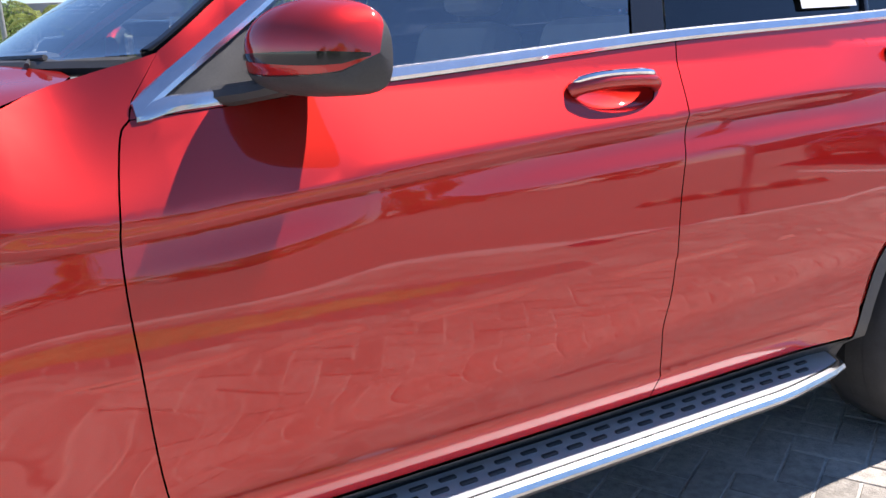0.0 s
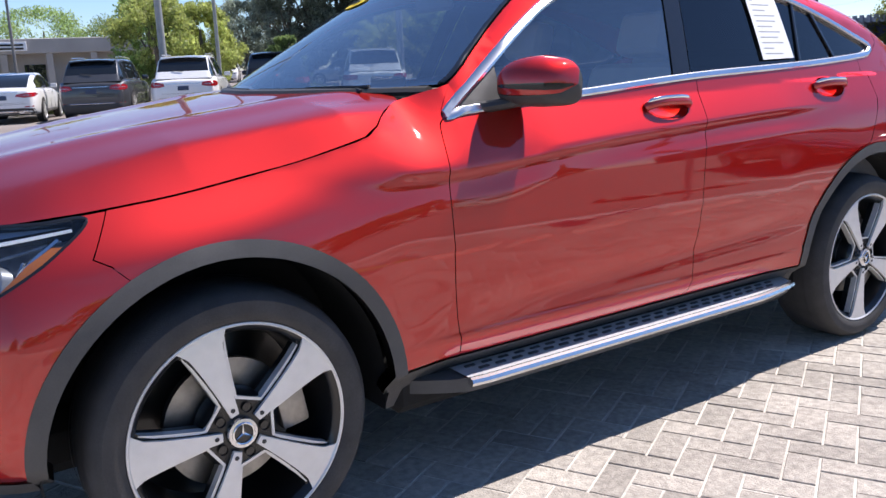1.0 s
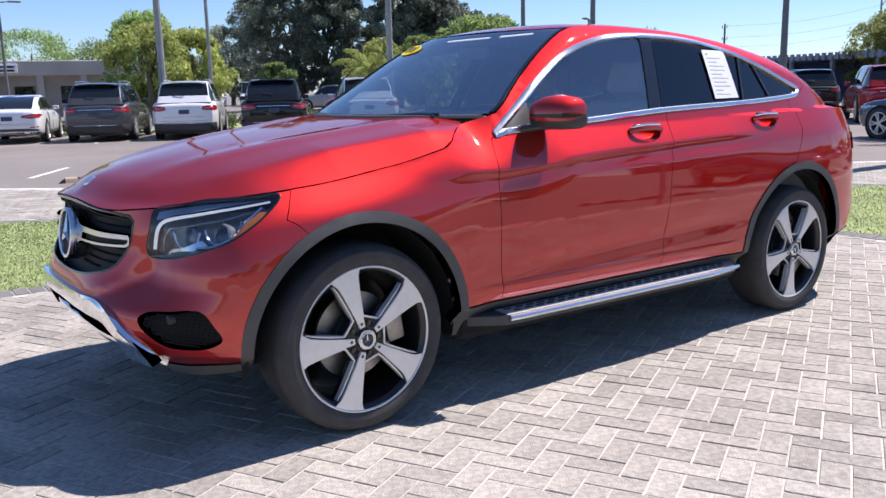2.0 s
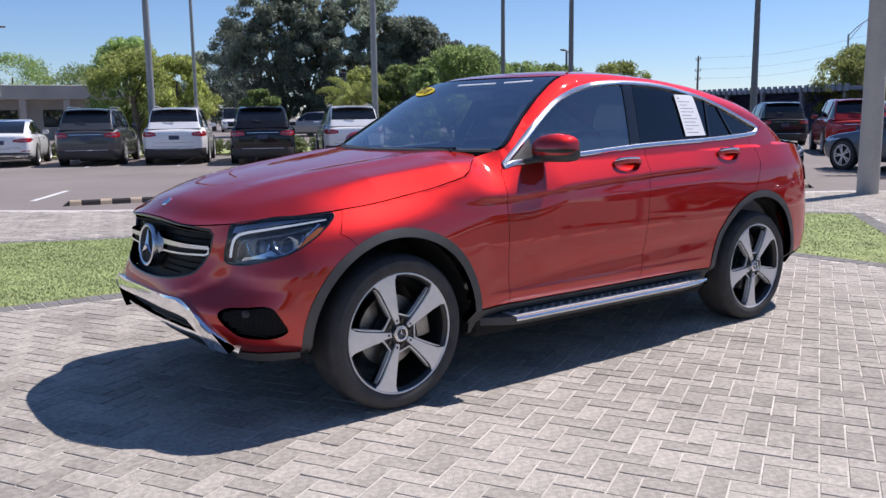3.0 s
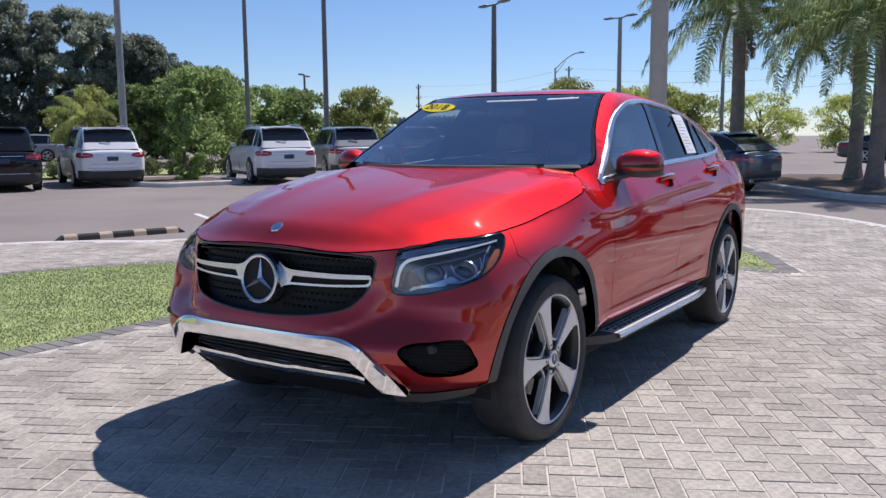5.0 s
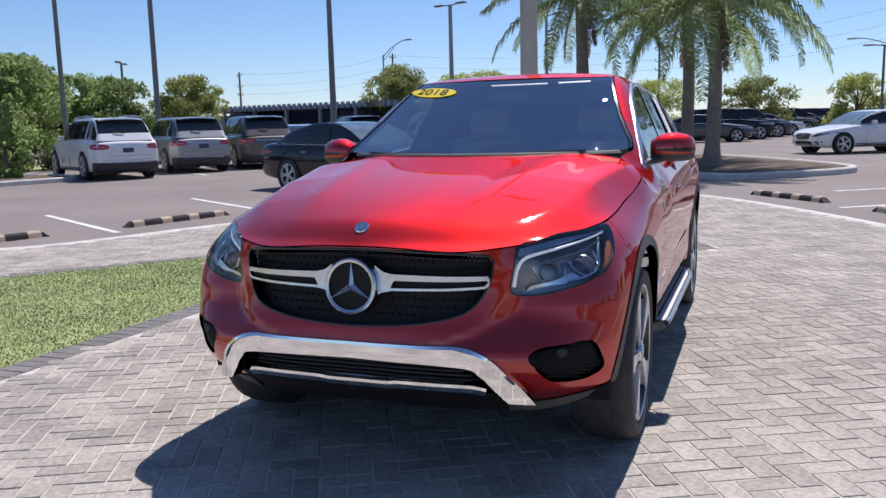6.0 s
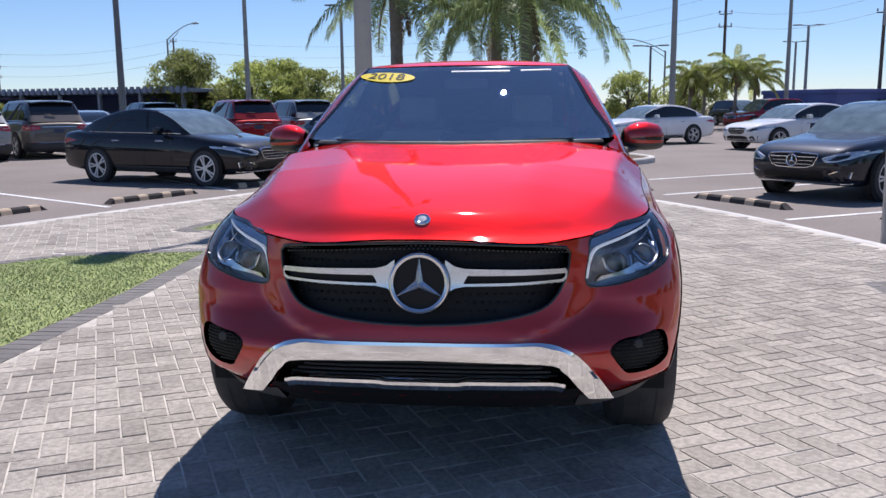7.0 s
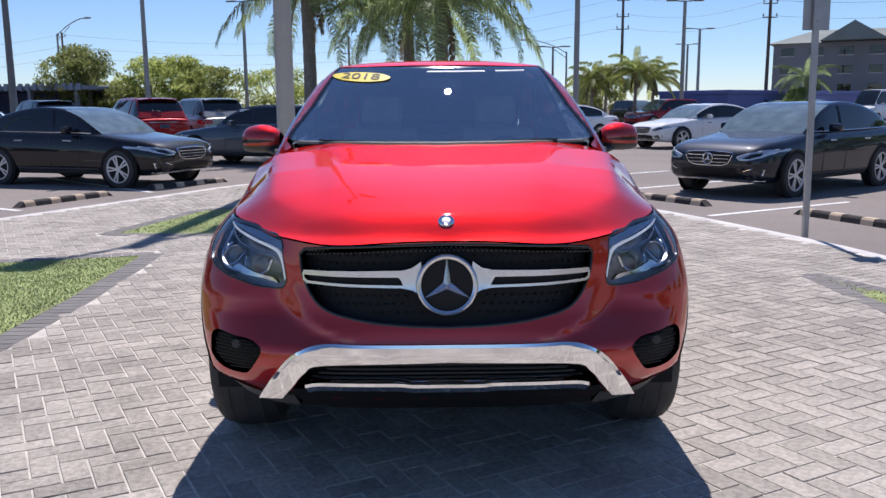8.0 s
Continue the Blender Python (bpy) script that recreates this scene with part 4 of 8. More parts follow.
def build_headlamp(car, s):
    lamp = thing("headlamp")
    lamp.parent = car
    out = [(s * a, z) for a, z in HEADLAMP]
    panel("lamp_housing", inset(out, -0.004), skin_both, LAMPDARK, lamp, "dark headlamp housing", lift=-0.075, thick=0, step=0.03)
    part("lamp_frame", ribbon(dense(out, 0.03), 0.006, 0.001, skin_both, True, sink=0.07), GLOSSBLACK, lamp, "black headlamp edge")
    strip = curve_through([(0.624, 0.733), (0.638, 0.795), (0.668, 0.834), (0.74, 0.854), (0.86, 0.871), (1.0, 0.888), (1.19, 0.911)], 5)
    part("light_strip", tube([skin_in(s * a, z, 0.020) for a, z in strip], [0.0066] * 12 + [0.0066 - 0.00015 * k for k in range(len(strip) - 12)], 8), DRL, lamp, "pale unlit daytime light strip with a weak added glow")
    inner = curve_through([(0.650, 0.727), (0.664, 0.776), (0.700, 0.812), (0.77, 0.832), (0.88, 0.850), (1.01, 0.870), (1.16, 0.899)], 5)
    part("strip_shroud", tube([skin_in(s * a, z, 0.036) for a, z in inner], 0.004, 6), LAMPDARK, lamp)
    for a, z, r in ((0.80, 0.785, 0.036), (0.975, 0.824, 0.040)):
        c = skin_in(s * a, z, 0.060)
        d = (Vector(skin_both(s * a, z)) - c).normalized()
        d = (d + Vector((1.6, 0, 0))).normalized()
        m = Matrix.Translation(c) @ d.to_track_quat("Z", "Y").to_matrix().to_4x4()
        part("projector_lens", lathe([(0.0, 0.020), (r * 0.4, 0.018), (r * 0.7, 0.011), (r * 0.88, 0.0)], 28, "z", m=m), LENS, lamp)
        part("projector_bowl", lathe([(r * 0.9, 0.004), (r * 1.0, 0.010), (r * 1.12, 0.004), (r * 1.1, -0.02), (r * 0.6, -0.030), (0.0, -0.034)], 28, "z", m=m), LAMPDARK, lamp, "dark projector surround")
    for line in ([(0.715, 0.800), (0.735, 0.757), (0.79, 0.744), (0.85, 0.760), (0.872, 0.815)], [(0.905, 0.835), (0.915, 0.792), (0.965, 0.775), (1.03, 0.800), (1.062, 0.862)]):
        part("light_guide", tube([skin_in(s * a, z, 0.040) for a, z in curve_through(line, 4)], 0.0045, 6), LAMPSILVER, lamp, "pale U-shaped light guide")
    tray = [(0.68, 0.719), (0.75, 0.733), (0.85, 0.746), (0.92, 0.771), (0.89, 0.785), (0.79, 0.751), (0.70, 0.735)]
    panel("reflector_tray", [(s * a, z) for a, z in tray], skin_both, LAMPSILVER, lamp, lift=-0.03, thick=0.02, step=0.03)
    hook = curve_through([(0.86, 0.755), (0.95, 0.769), (1.03, 0.806), (1.08, 0.857), (1.15, 0.901)], 4)
    part("inner_trim", tube([skin_in(s * a, z, 0.034) for a, z in hook], 0.0065, 6), LAMPSILVER, lamp)
    amber = [(1.020, 0.790), (1.085, 0.845), (1.14, 0.876), (1.165, 0.876), (1.145, 0.857), (1.085, 0.818), (1.04, 0.793)]
    panel("side_reflector", [(s * a, z) for a, z in amber], skin_both, AMBER, lamp, "dull dark amber side reflector", lift=-0.012, thick=0.01, step=0.03)
    # added panel: its colour paints the sky's reflection along the cover's top
    sheen = [(0.640, 0.842), (0.655, 0.874), (0.80, 0.890), (0.88, 0.898), (1.0, 0.905), (1.12, 0.911), (1.19, 0.914), (1.0, 0.893), (0.86, 0.877), (0.74, 0.861), (0.675, 0.845)]
    panel("lamp_brow", [(s * a, z) for a, z in sheen], skin_both, SKYSHEEN, lamp, "blue-grey panel painting the sky's reflection over the light strip", lift=-0.012, thick=0.02, step=0.03)
    cover = panel("lamp_cover", inset(out, 0.003), skin_both, LENS, lamp, "clear headlamp cover", lift=-0.001, thick=0, step=0.03)
    cover.visible_shadow = False


DOOR_F = curve_through([(0.757, 0.404), (0.778, 0.55), (0.788, 0.70), (0.796, 0.85), (0.789, 0.96), (0.765, 1.06), (0.745, 1.086)], 4)
DOOR_R = curve_through([(-0.252, 0.405), (-0.259, 0.46), (-0.278, 0.62), (-0.290, 0.86), (-0.335, 1.045), (-0.368, 1.161)], 4)


def belt_line(x0, x1, n=10):
    pts = [(0.745, 1.086), (0.50, 1.106), (0.17, 1.126), (-0.24, 1.154), (-0.51, 1.168), (-1.06, 1.192), (-1.48, 1.218), (-1.62, 1.235)]
    xs = np.linspace(x0, x1, n)
    return [(float(x), float(np.interp(-x, [-p[0] for p in pts], [p[1] for p in pts]))) for x in xs]


def handle_hole(cx, cz):
    return [(cx + 0.102 * math.copysign(abs(math.cos(a)) ** 0.9, math.cos(a)), cz + 0.039 * math.sin(a)) for a in np.linspace(0, math.tau, 25)[:-1]]


def build_side(car, s, gap):
    skin_s = skin_both
    P = lambda pts: [(s * run_at_x(x), z) for x, z in pts]
    # front wing
    seam_top = [(float(np.interp(a, RUN, PX)), top_z(a) - 0.002) for a in np.linspace(run_at_x(1.685), A_COWL, 26)]
    wing = [(1.735, 0.84), (1.70, 0.822)] + arc(WHEEL_X, ARCH, 62, 177, 22) + [(0.965, 0.395), (0.95, 0.405)] + DOOR_F + [(0.735, 1.112)] + seam_top[::-1]
    wing_ob = panel("front_wing", along_crease(inset(P(wing), gap)), side_skin, RED, car, thick=0.03, step=0.05, fine=0.0125)
    hole = handle_hole(-0.16, 1.072)
    door = belt_line(0.745, -0.368, 12) + DOOR_R[::-1][1:] + DOOR_F[:-1]
    front = panel("front_door", along_crease(inset(P(door), gap)), side_skin, RED, car, holes=[along_crease(P(hole))], thick=0.03, step=0.05, fine=0.0125)
    rear_edge = [(-1.475, 1.218), (-1.47, 1.05), (-1.40, 0.93)] + arc(-WHEEL_X, 0.514, 82, 14, 8) + [(-0.945, 0.405)]
    hole2 = handle_hole(-1.15, 1.104)
    door2 = belt_line(-0.368, -1.475, 12) + rear_edge[1:] + DOOR_R[:-1]
    rear = panel("rear_door", along_crease(inset(P(door2), gap)), side_skin, RED, car, holes=[along_crease(P(hole2))], thick=0.03, step=0.05, fine=0.0125)
    a_tail = run_at_x(-2.14)
    top_back = [(float(np.interp(a, RUN, PX)), top_z(a) - 0.003) for a in np.linspace(a_tail, run_at_x(-1.70), 10)]
    quarter = [(-1.475, 1.218), (-1.62, 1.235), (-1.70, 1.28)] + top_back[::-1] + [(-2.14, 0.42), (-1.905, 0.40)] + \
        [(2 * -WHEEL_X - x, z) for x, z in arc(-WHEEL_X, ARCH_R, 4, 82, 12)] + [(-1.50, 0.859)] + arc(-WHEEL_X, ARCH_R, 97, 18, 10)[1:] + rear_edge[::-1][1:-1]
    quarter_ob = panel("rear_quarter", inset(P(quarter), gap), skin_s, RED, car, thick=0.03, step=0.05, fine=0.0125)
    # window frame: pillar, roof rail
    rail_top = [(float(np.interp(a, RUN, PX)), top_z(a) - 0.001) for a in np.linspace(A_COWL, run_at_x(-1.70), 40)]
    frame_out = belt_line(-1.62, 0.745, 16) + [(0.735, 1.112)] + rail_top + [(-1.70, 1.282)]
    panel("roof_rail", P(frame_out), skin_s, RED, car, "red pillar and roof rail", holes=[P(WINDOWS)], thick=0.03)
    part("window_trim", ribbon(P(dense(WINDOWS, 0.05)), 0.024, 0.007, skin_s, True), SATIN, car, "satin chrome window surround")
    # glass
    n_up = min(range(len(WINDOWS)), key=lambda k: WINDOWS[k][0])
    ups = sorted(WINDOWS[:n_up + 1], key=lambda p: p[0])
    lows = sorted(WINDOWS[n_up:] + WINDOWS[:1], key=lambda p: p[0])
    upper = lambda x: float(np.interp(x, [p[0] for p in ups], [p[1] for p in ups]))
    lower = lambda x: float(np.interp(x, [p[0] for p in lows], [p[1] for p in lows]))
    def pane(x0, x1, lean0=0.0, lean1=0.0, n=12):
        """Glass between two posts that lean back towards the top."""
        hi = [(x, upper(x)) for x in np.linspace(x0 + lean0, x1 + lean1, n)]
        lo = [(x, lower(x)) for x in np.linspace(x1, x0, n)]
        return hi + lo
    for name, x0, x1, l0, l1, mat, tag in (("front_window", 0.725, -0.255, 0.0, -0.11, SIDEGLASS, "lightly tinted front door glass"),
                                           ("rear_window_glass", -0.355, -1.02, -0.10, -0.09, PRIVACY, "dark privacy glass"), ("quarter_window", -1.032, -1.60, -0.09, 0.0, PRIVACY, "dark quarter glass")):
        ob = panel(name, P(pane(x0, x1, l0, l1)), skin_s, mat, car, tag, lift=-0.008, thick=0, step=0.06)
        ob.visible_shadow = False
    post = [(-0.255, lower(-0.255)), (-0.345, lower(-0.345)), (-0.447, upper(-0.447)), (-0.363, upper(-0.363))]
    panel("centre_pillar", P(post), skin_s, GLOSSBLACK, car, "gloss black centre pillar", lift=-0.004, thick=0.01)
    part("quarter_post", ribbon(P([(-1.026, lower(-1.026)), (-1.12, upper(-1.12))]), 0.016, 0.002, skin_s), GLOSSBLACK, car)
    part("rear_post", ribbon(P([(-1.30, lower(-1.30)), (-1.225, upper(-1.225))]), 0.014, 0.001, skin_s), GLOSSBLACK, car)
    panel("mirror_sail", P([(0.72, 1.110), (0.52, 1.245), (0.53, 1.125)]), skin_s, BLACK, car, "black mirror mounting triangle", lift=-0.003, thick=0.01)
    # handles
    for cx, cz, tag in ((-0.16, 1.072, front), (-1.15, 1.104, rear)):
        bowl = lambda u, v, cx=cx, cz=cz: tuple(skin_in(s * run_at_x(cx + u * 0.102), cz + v * 0.039, 0.024 * max(0, 1 - u * u - v * v) ** 0.7 + 0.001))
        panel("handle_recess", [(0.99 * math.cos(a), 0.99 * math.sin(a)) for a in np.linspace(0, math.tau, 33)[:-1]], bowl, RED, tag, step=0.16, thick=0, flip=(s > 0))
        line = [skin_in(s * run_at_x(cx + dx * 0.85), cz + 0.006, d * 0.85) for dx, d in ((0.122, 0.004), (0.105, -0.016), (0.05, -0.030), (-0.02, -0.032), (-0.085, -0.026), (-0.118, -0.010), (-0.124, 0.006))]
        handle = part("door_handle", tube(curve_pts(line, 4), [0.010] + [0.0165] * 22 + [0.012, 0.009], 12, flat=0.95), RED, tag)
        strip = [skin_in(s * run_at_x(cx + dx * 0.85), cz + 0.013, d * 0.85) for dx, d in ((0.118, -0.014), (0.105, -0.034), (0.05, -0.048), (-0.02, -0.050), (-0.085, -0.044), (-0.114, -0.024))]
        part("handle_strip", tube(curve_pts(strip, 4), 0.0070, 8, flat=0.9), CHROME, tag, "chrome handle strip")
    # arches
    for wx in (WHEEL_X, -WHEEL_X):
        big = ARCH if wx > 0 else ARCH_R
        ring = arc(wx, big + 0.004, -4, 184, 40) + arc(wx, 0.444 if wx > 0 else 0.462, 184, -4, 40)
        arch = panel("wheel_arch", P(ring), skin_s, CLADDING, car, "dark grey plastic wheel arch trim", lift=0.004, thick=0.04, step=0.05)
        liner = lathe([(0.45, s * 0.86), (0.45, s * 0.55), (0.40, s * 0.52), (0.0, s * 0.52)], 30, "y", arc=200, m=Matrix.Translation((wx, 0, WHEEL_Z)) @ Matrix.Rotation(radians(10), 4, "Y"))
        part("arch_liner", liner, LINER, arch)
    # sill and step
    sill = [(0.968, 0.395), (0.95, 0.40)] + [(x, 0.401) for x in np.linspace(0.76, -0.90, 12)] + [(-0.972, 0.40), (-0.985, 0.275), (0.975, 0.268)]
    panel("sill", P(sill), skin_s, CLADDING, car, "dark grey sill cladding", thick=0.05, lift=0.003)
    build_step(car, s)
    build_mirror(car, s)
    # near-black sheets added behind the panels, so their gaps read as shaded
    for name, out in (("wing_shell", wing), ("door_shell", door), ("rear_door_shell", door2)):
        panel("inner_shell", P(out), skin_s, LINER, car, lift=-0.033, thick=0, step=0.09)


def curve_pts(points, steps):
    return [Vector(p) for p in curve_through([tuple(p) for p in points], steps)]


def build_step(car, s):
    step = thing("running_board")
    step.parent = car
    n = 40
    xs = np.r_[0.905, 0.902, 0.895, 0.885, np.linspace(0.87, -0.89, n - 8), -0.905, -0.915, -0.922, -0.925]
    def outer(x):
        end = min((0.905 - x) / 0.16, (x + 0.925) / 0.04, 1.0)
        k = min((0.905 - x) / 0.16, (x + 0.93) / 0.30, 1.0)
        return 0.84 + 0.070 * max(0.0, end) ** 0.7 + 0.044 * max(0.0, k) ** 0.8
    bm = bmesh.new()
    prof = [(0.0, 0.345), (1.0, 0.340), (1.0, 0.300), (0.0, 0.285)]
    rings = []
    for x in xs:
        rings.append([bm.verts.new((x, s * (0.80 + (outer(x) - 0.012 - 0.80) * f), z)) for f, z in prof])
    for a, b in zip(rings, rings[1:]):
        for k in range(4):
            bm.faces.new((a[k], a[(k + 1) % 4], b[(k + 1) % 4], b[k]))
    bm.faces.new(rings[0])
    bm.faces.new(rings[-1])
    part("step_board", bm, CLADDING, step, "dark step board")
    part("step_edge", tube([(x, s * outer(x), 0.333) for x in xs if x < 0.80], 0.0165, 8, flat=0.85), SATIN, step, "bright aluminium step edge")
    bm = bmesh.new()
    rings = []
    for x in [x for x in xs[1:-1] if x < 0.78]:
        rings.append([bm.verts.new((x, s * y, z)) for y, z in ((min(0.845, outer(x) - 0.012), 0.3485), (outer(x) - 0.008, 0.3455))])
    for a, b in zip(rings, rings[1:]):
        bm.faces.new((a[0], a[1], b[1], b[0]))
    part("step_tread", bm, TREAD, step, "brushed aluminium tread plate")
    stud = None
    for row, y in ((0, 0.870), (1, 0.902)):
        for k in range(24):
            x = 0.70 - 0.065 * k - 0.03 * row
            if x < -0.80:
                continue
            m = Matrix.Translation((x, s * y, 0.348))
            if stud is None:
                stud = part("rubber_stud", box_bm(-0.019, -0.006, -0.004, 0.019, 0.006, 0.004, 0.002), BLACK, step, "", m)
            else:
                put("rubber_stud", stud.data, step, "", m)


def build_mirror(car, s):
    mirror = thing("door_mirror")
    mirror.parent = car
    def shell(u, v):
        """u round the housing, v from the outer tip to the inner end."""
        y = 1.050 - 0.225 * v
        r = max(0.0, 1 - ((0.42 - v) / 0.42) ** 5) ** 0.42 * (0.80 + 0.20 * v / 0.42) if v < 0.42 else max(0.0, 1 - ((v - 0.42) / 0.585) ** 2.3) ** 0.5
        low = r ** 0.45
        c, sn = math.cos(u), math.sin(u)
        fx = 0.105 if c > 0 else 0.050
        x = 0.505 - 0.075 * (1 - v) + fx * r * math.copysign(abs(c) ** 0.85, c)
        z = 1.172 + 0.004 * v + (0.080 * r if sn > 0 else 0.066 * low) * math.copysign(abs(sn) ** (0.85 if sn > 0 else 0.6), sn)
        return (x, s * y, z)
    def patch(name, u0, u1, mat, tag="", lift=0.0, taper=0.0):
        nu, nv = 28, 26
        middle = (u0 + u1) / 2
        bm = bmesh.new()
        g = []
        for i in range(nu + 1):
            u = u0 + (u1 - u0) * i / nu
            row = []
            for j in range(nv + 1):
                v = 0.0 + (0.94 if not taper else 0.80) * j / nv
                p, c = Vector(shell(u + (middle - u) * taper * j / nv, v)), Vector((0.46, s * (1.050 - 0.225 * v), 1.173))
                row.append(bm.verts.new(p + (p - c).normalized() * lift))
            g.append(row)
        for i in range(nu):
            for j in range(nv):
                bm.faces.new((g[i][j], g[i + 1][j], g[i + 1][j + 1], g[i][j + 1]))
        bmesh.ops.remove_doubles(bm, verts=bm.verts[:], dist=1e-5)
        return part(name, bm, mat, mirror, tag, smooth=60)
    patch("mirror_cap", radians(-15), radians(120), RED, "glossy red mirror cap")
    patch("mirror_base", radians(190), radians(345), BLACK, "black lower mirror housing")
    patch("mirror_rim", radians(120), radians(190), BLACK)
    patch("indicator_strip", radians(-5.5), radians(3.5), GLOSSBLACK, "dark indicator strip that tapers inwards", 0.003, 0.85)
    patch("cap_groove", radians(-16), radians(-14.5), GLOSSBLACK, "", 0.002)
    bm = bmesh.new()
    outline = [(1.018, 1.172), (0.993, 1.222), (0.895, 1.236), (0.837, 1.216), (0.833, 1.138), (0.893, 1.116), (0.988, 1.122)]
    face = [bm.verts.new((0.424 - 0.34 * (y - 0.93), s * y, z)) for y, z in rounded(outline, 3)]
    bm.faces.new(face)
    part("mirror_glass", bm, MIRROR, mirror, "mirror glass")
    part("mirror_arm", tube([(0.615, s * 0.80, 1.108), (0.595, s * 0.835, 1.112), (0.56, s * 0.865, 1.118), (0.52, s * 0.90, 1.128)], [0.036, 0.030, 0.028, 0.03], 10, flat=0.62), BLACK, mirror, "black mirror arm")


def build_cabin(car):
    cabin = thing("cabin")
    cabin.parent = car
    bm = box_bm(-1.9, -0.80, 0.42, 0.90, 0.80, 0.50, 0.03)
    box_bm(-1.95, -0.78, 0.45, -1.25, 0.78, 1.05, 0.05, bm)
    part("cabin_floor", bm, CABIN, cabin)
    # dashboard with a hood over the dials
    prof = [(0.98, 1.11), (0.80, 1.125), (0.55, 1.12), (0.42, 1.085), (0.38, 1.02), (0.45, 0.90), (0.52, 0.62), (0.98, 0.60)]
    bm = bmesh.new()
    prism([(x, z) for x, z in prof], -0.70, 0.70, bm, Matrix(((1, 0, 0, 0), (0, 0, 1, 0), (0, 1, 0, 0), (0, 0, 0, 1))), 0.0)
    part("dashboard", bm, CABIN, cabin, "dark dashboard")
    part("dial_hood", lathe([(0.20, 0.0), (0.19, 0.06), (0.15, 0.075)], 20, "x", arc=180, m=Matrix.Translation((0.44, 0.37, 1.06)) @ Matrix.Diagonal((1, 1, 0.5, 1))), DASH, cabin, "pale dial hood")
    part("steering_wheel", lathe([(0.165, -0.012), (0.18, -0.018), (0.192, 0.0), (0.18, 0.018), (0.165, 0.012), (0.165, -0.012)], 32, "x", m=Matrix.Translation((0.26, 0.37, 1.0)) @ Matrix.Rotation(radians(-20), 4, "Y")), CABIN, cabin)
    part("centre_screen", box_bm(0.40, -0.12, 1.09, 0.42, 0.12, 1.20, 0.008), GLOSSBLACK, cabin)
    part("rear_mirror", box_bm(0.17, -0.12, 1.44, 0.20, 0.12, 1.50, 0.012), CABIN, cabin)
    for y in (0.37, -0.37):
        bm = box_bm(-0.45, y - 0.25, 0.55, 0.10, y + 0.25, 0.72, 0.06, None, 3)
        part("seat_cushion", bm, SEAT, cabin, "beige leather seat cushion")
        m = Matrix.Translation((-0.42, y, 0.62)) @ Matrix.Rotation(radians(-16), 4, "Y")
        part("seat_back", box_bm(-0.09, -0.25, 0.0, 0.07, 0.25, 0.62, 0.07, None, 3, m), SEAT, cabin, "beige leather seat back")
        part("headrest", box_bm(-0.05, -0.13, 0.65, 0.06, 0.13, 0.83, 0.05, None, 3, m), SEAT, cabin)
    part("rear_bench", box_bm(-1.35, -0.66, 0.50, -0.80, 0.66, 0.70, 0.06, None, 2), SEAT, cabin)
    m = Matrix.Translation((-1.30, 0, 0.62)) @ Matrix.Rotation(radians(-22), 4, "Y")
    part("rear_backrest", box_bm(-0.09, -0.66, 0.0, 0.07, 0.66, 0.60, 0.06, None, 2, m), SEAT, cabin)
    for y in (0.40, -0.40):
        part("rear_headrest", box_bm(-0.05, y - 0.12, 0.60, 0.05, y + 0.12, 0.74, 0.04, None, 2, m), SEAT, cabin)
    part("parcel_shelf", box_bm(-1.76, -0.62, 1.00, -1.60, 0.62, 1.27, 0.03), CABIN, cabin)
    # roof lining
    bm = bmesh.new()
    g = [[bm.verts.new(Vector(roof_skin(x, w)) - Vector((0, 0, 0.045))) for w in np.linspace(-0.93, 0.93, 10)] for x in np.linspace(0.0, -1.95, 16)]
    for a, b in zip(g, g[1:]):
        for k in range(9):
            bm.faces.new((a[k], a[k + 1], b[k + 1], b[k]))
    part("roof_lining", bm, CABIN, cabin)


def text_mesh(body, size, extrude=0.0004):
    curve = bpy.data.curves.new("writing", "FONT")
    curve.body, curve.size, curve.align_x, curve.align_y, curve.extrude = body, size, "CENTER", "CENTER", extrude
    ob = bpy.data.objects.new("writing", curve)
    me = bpy.data.meshes.new_from_object(ob)
    bpy.data.objects.remove(ob)
    return me


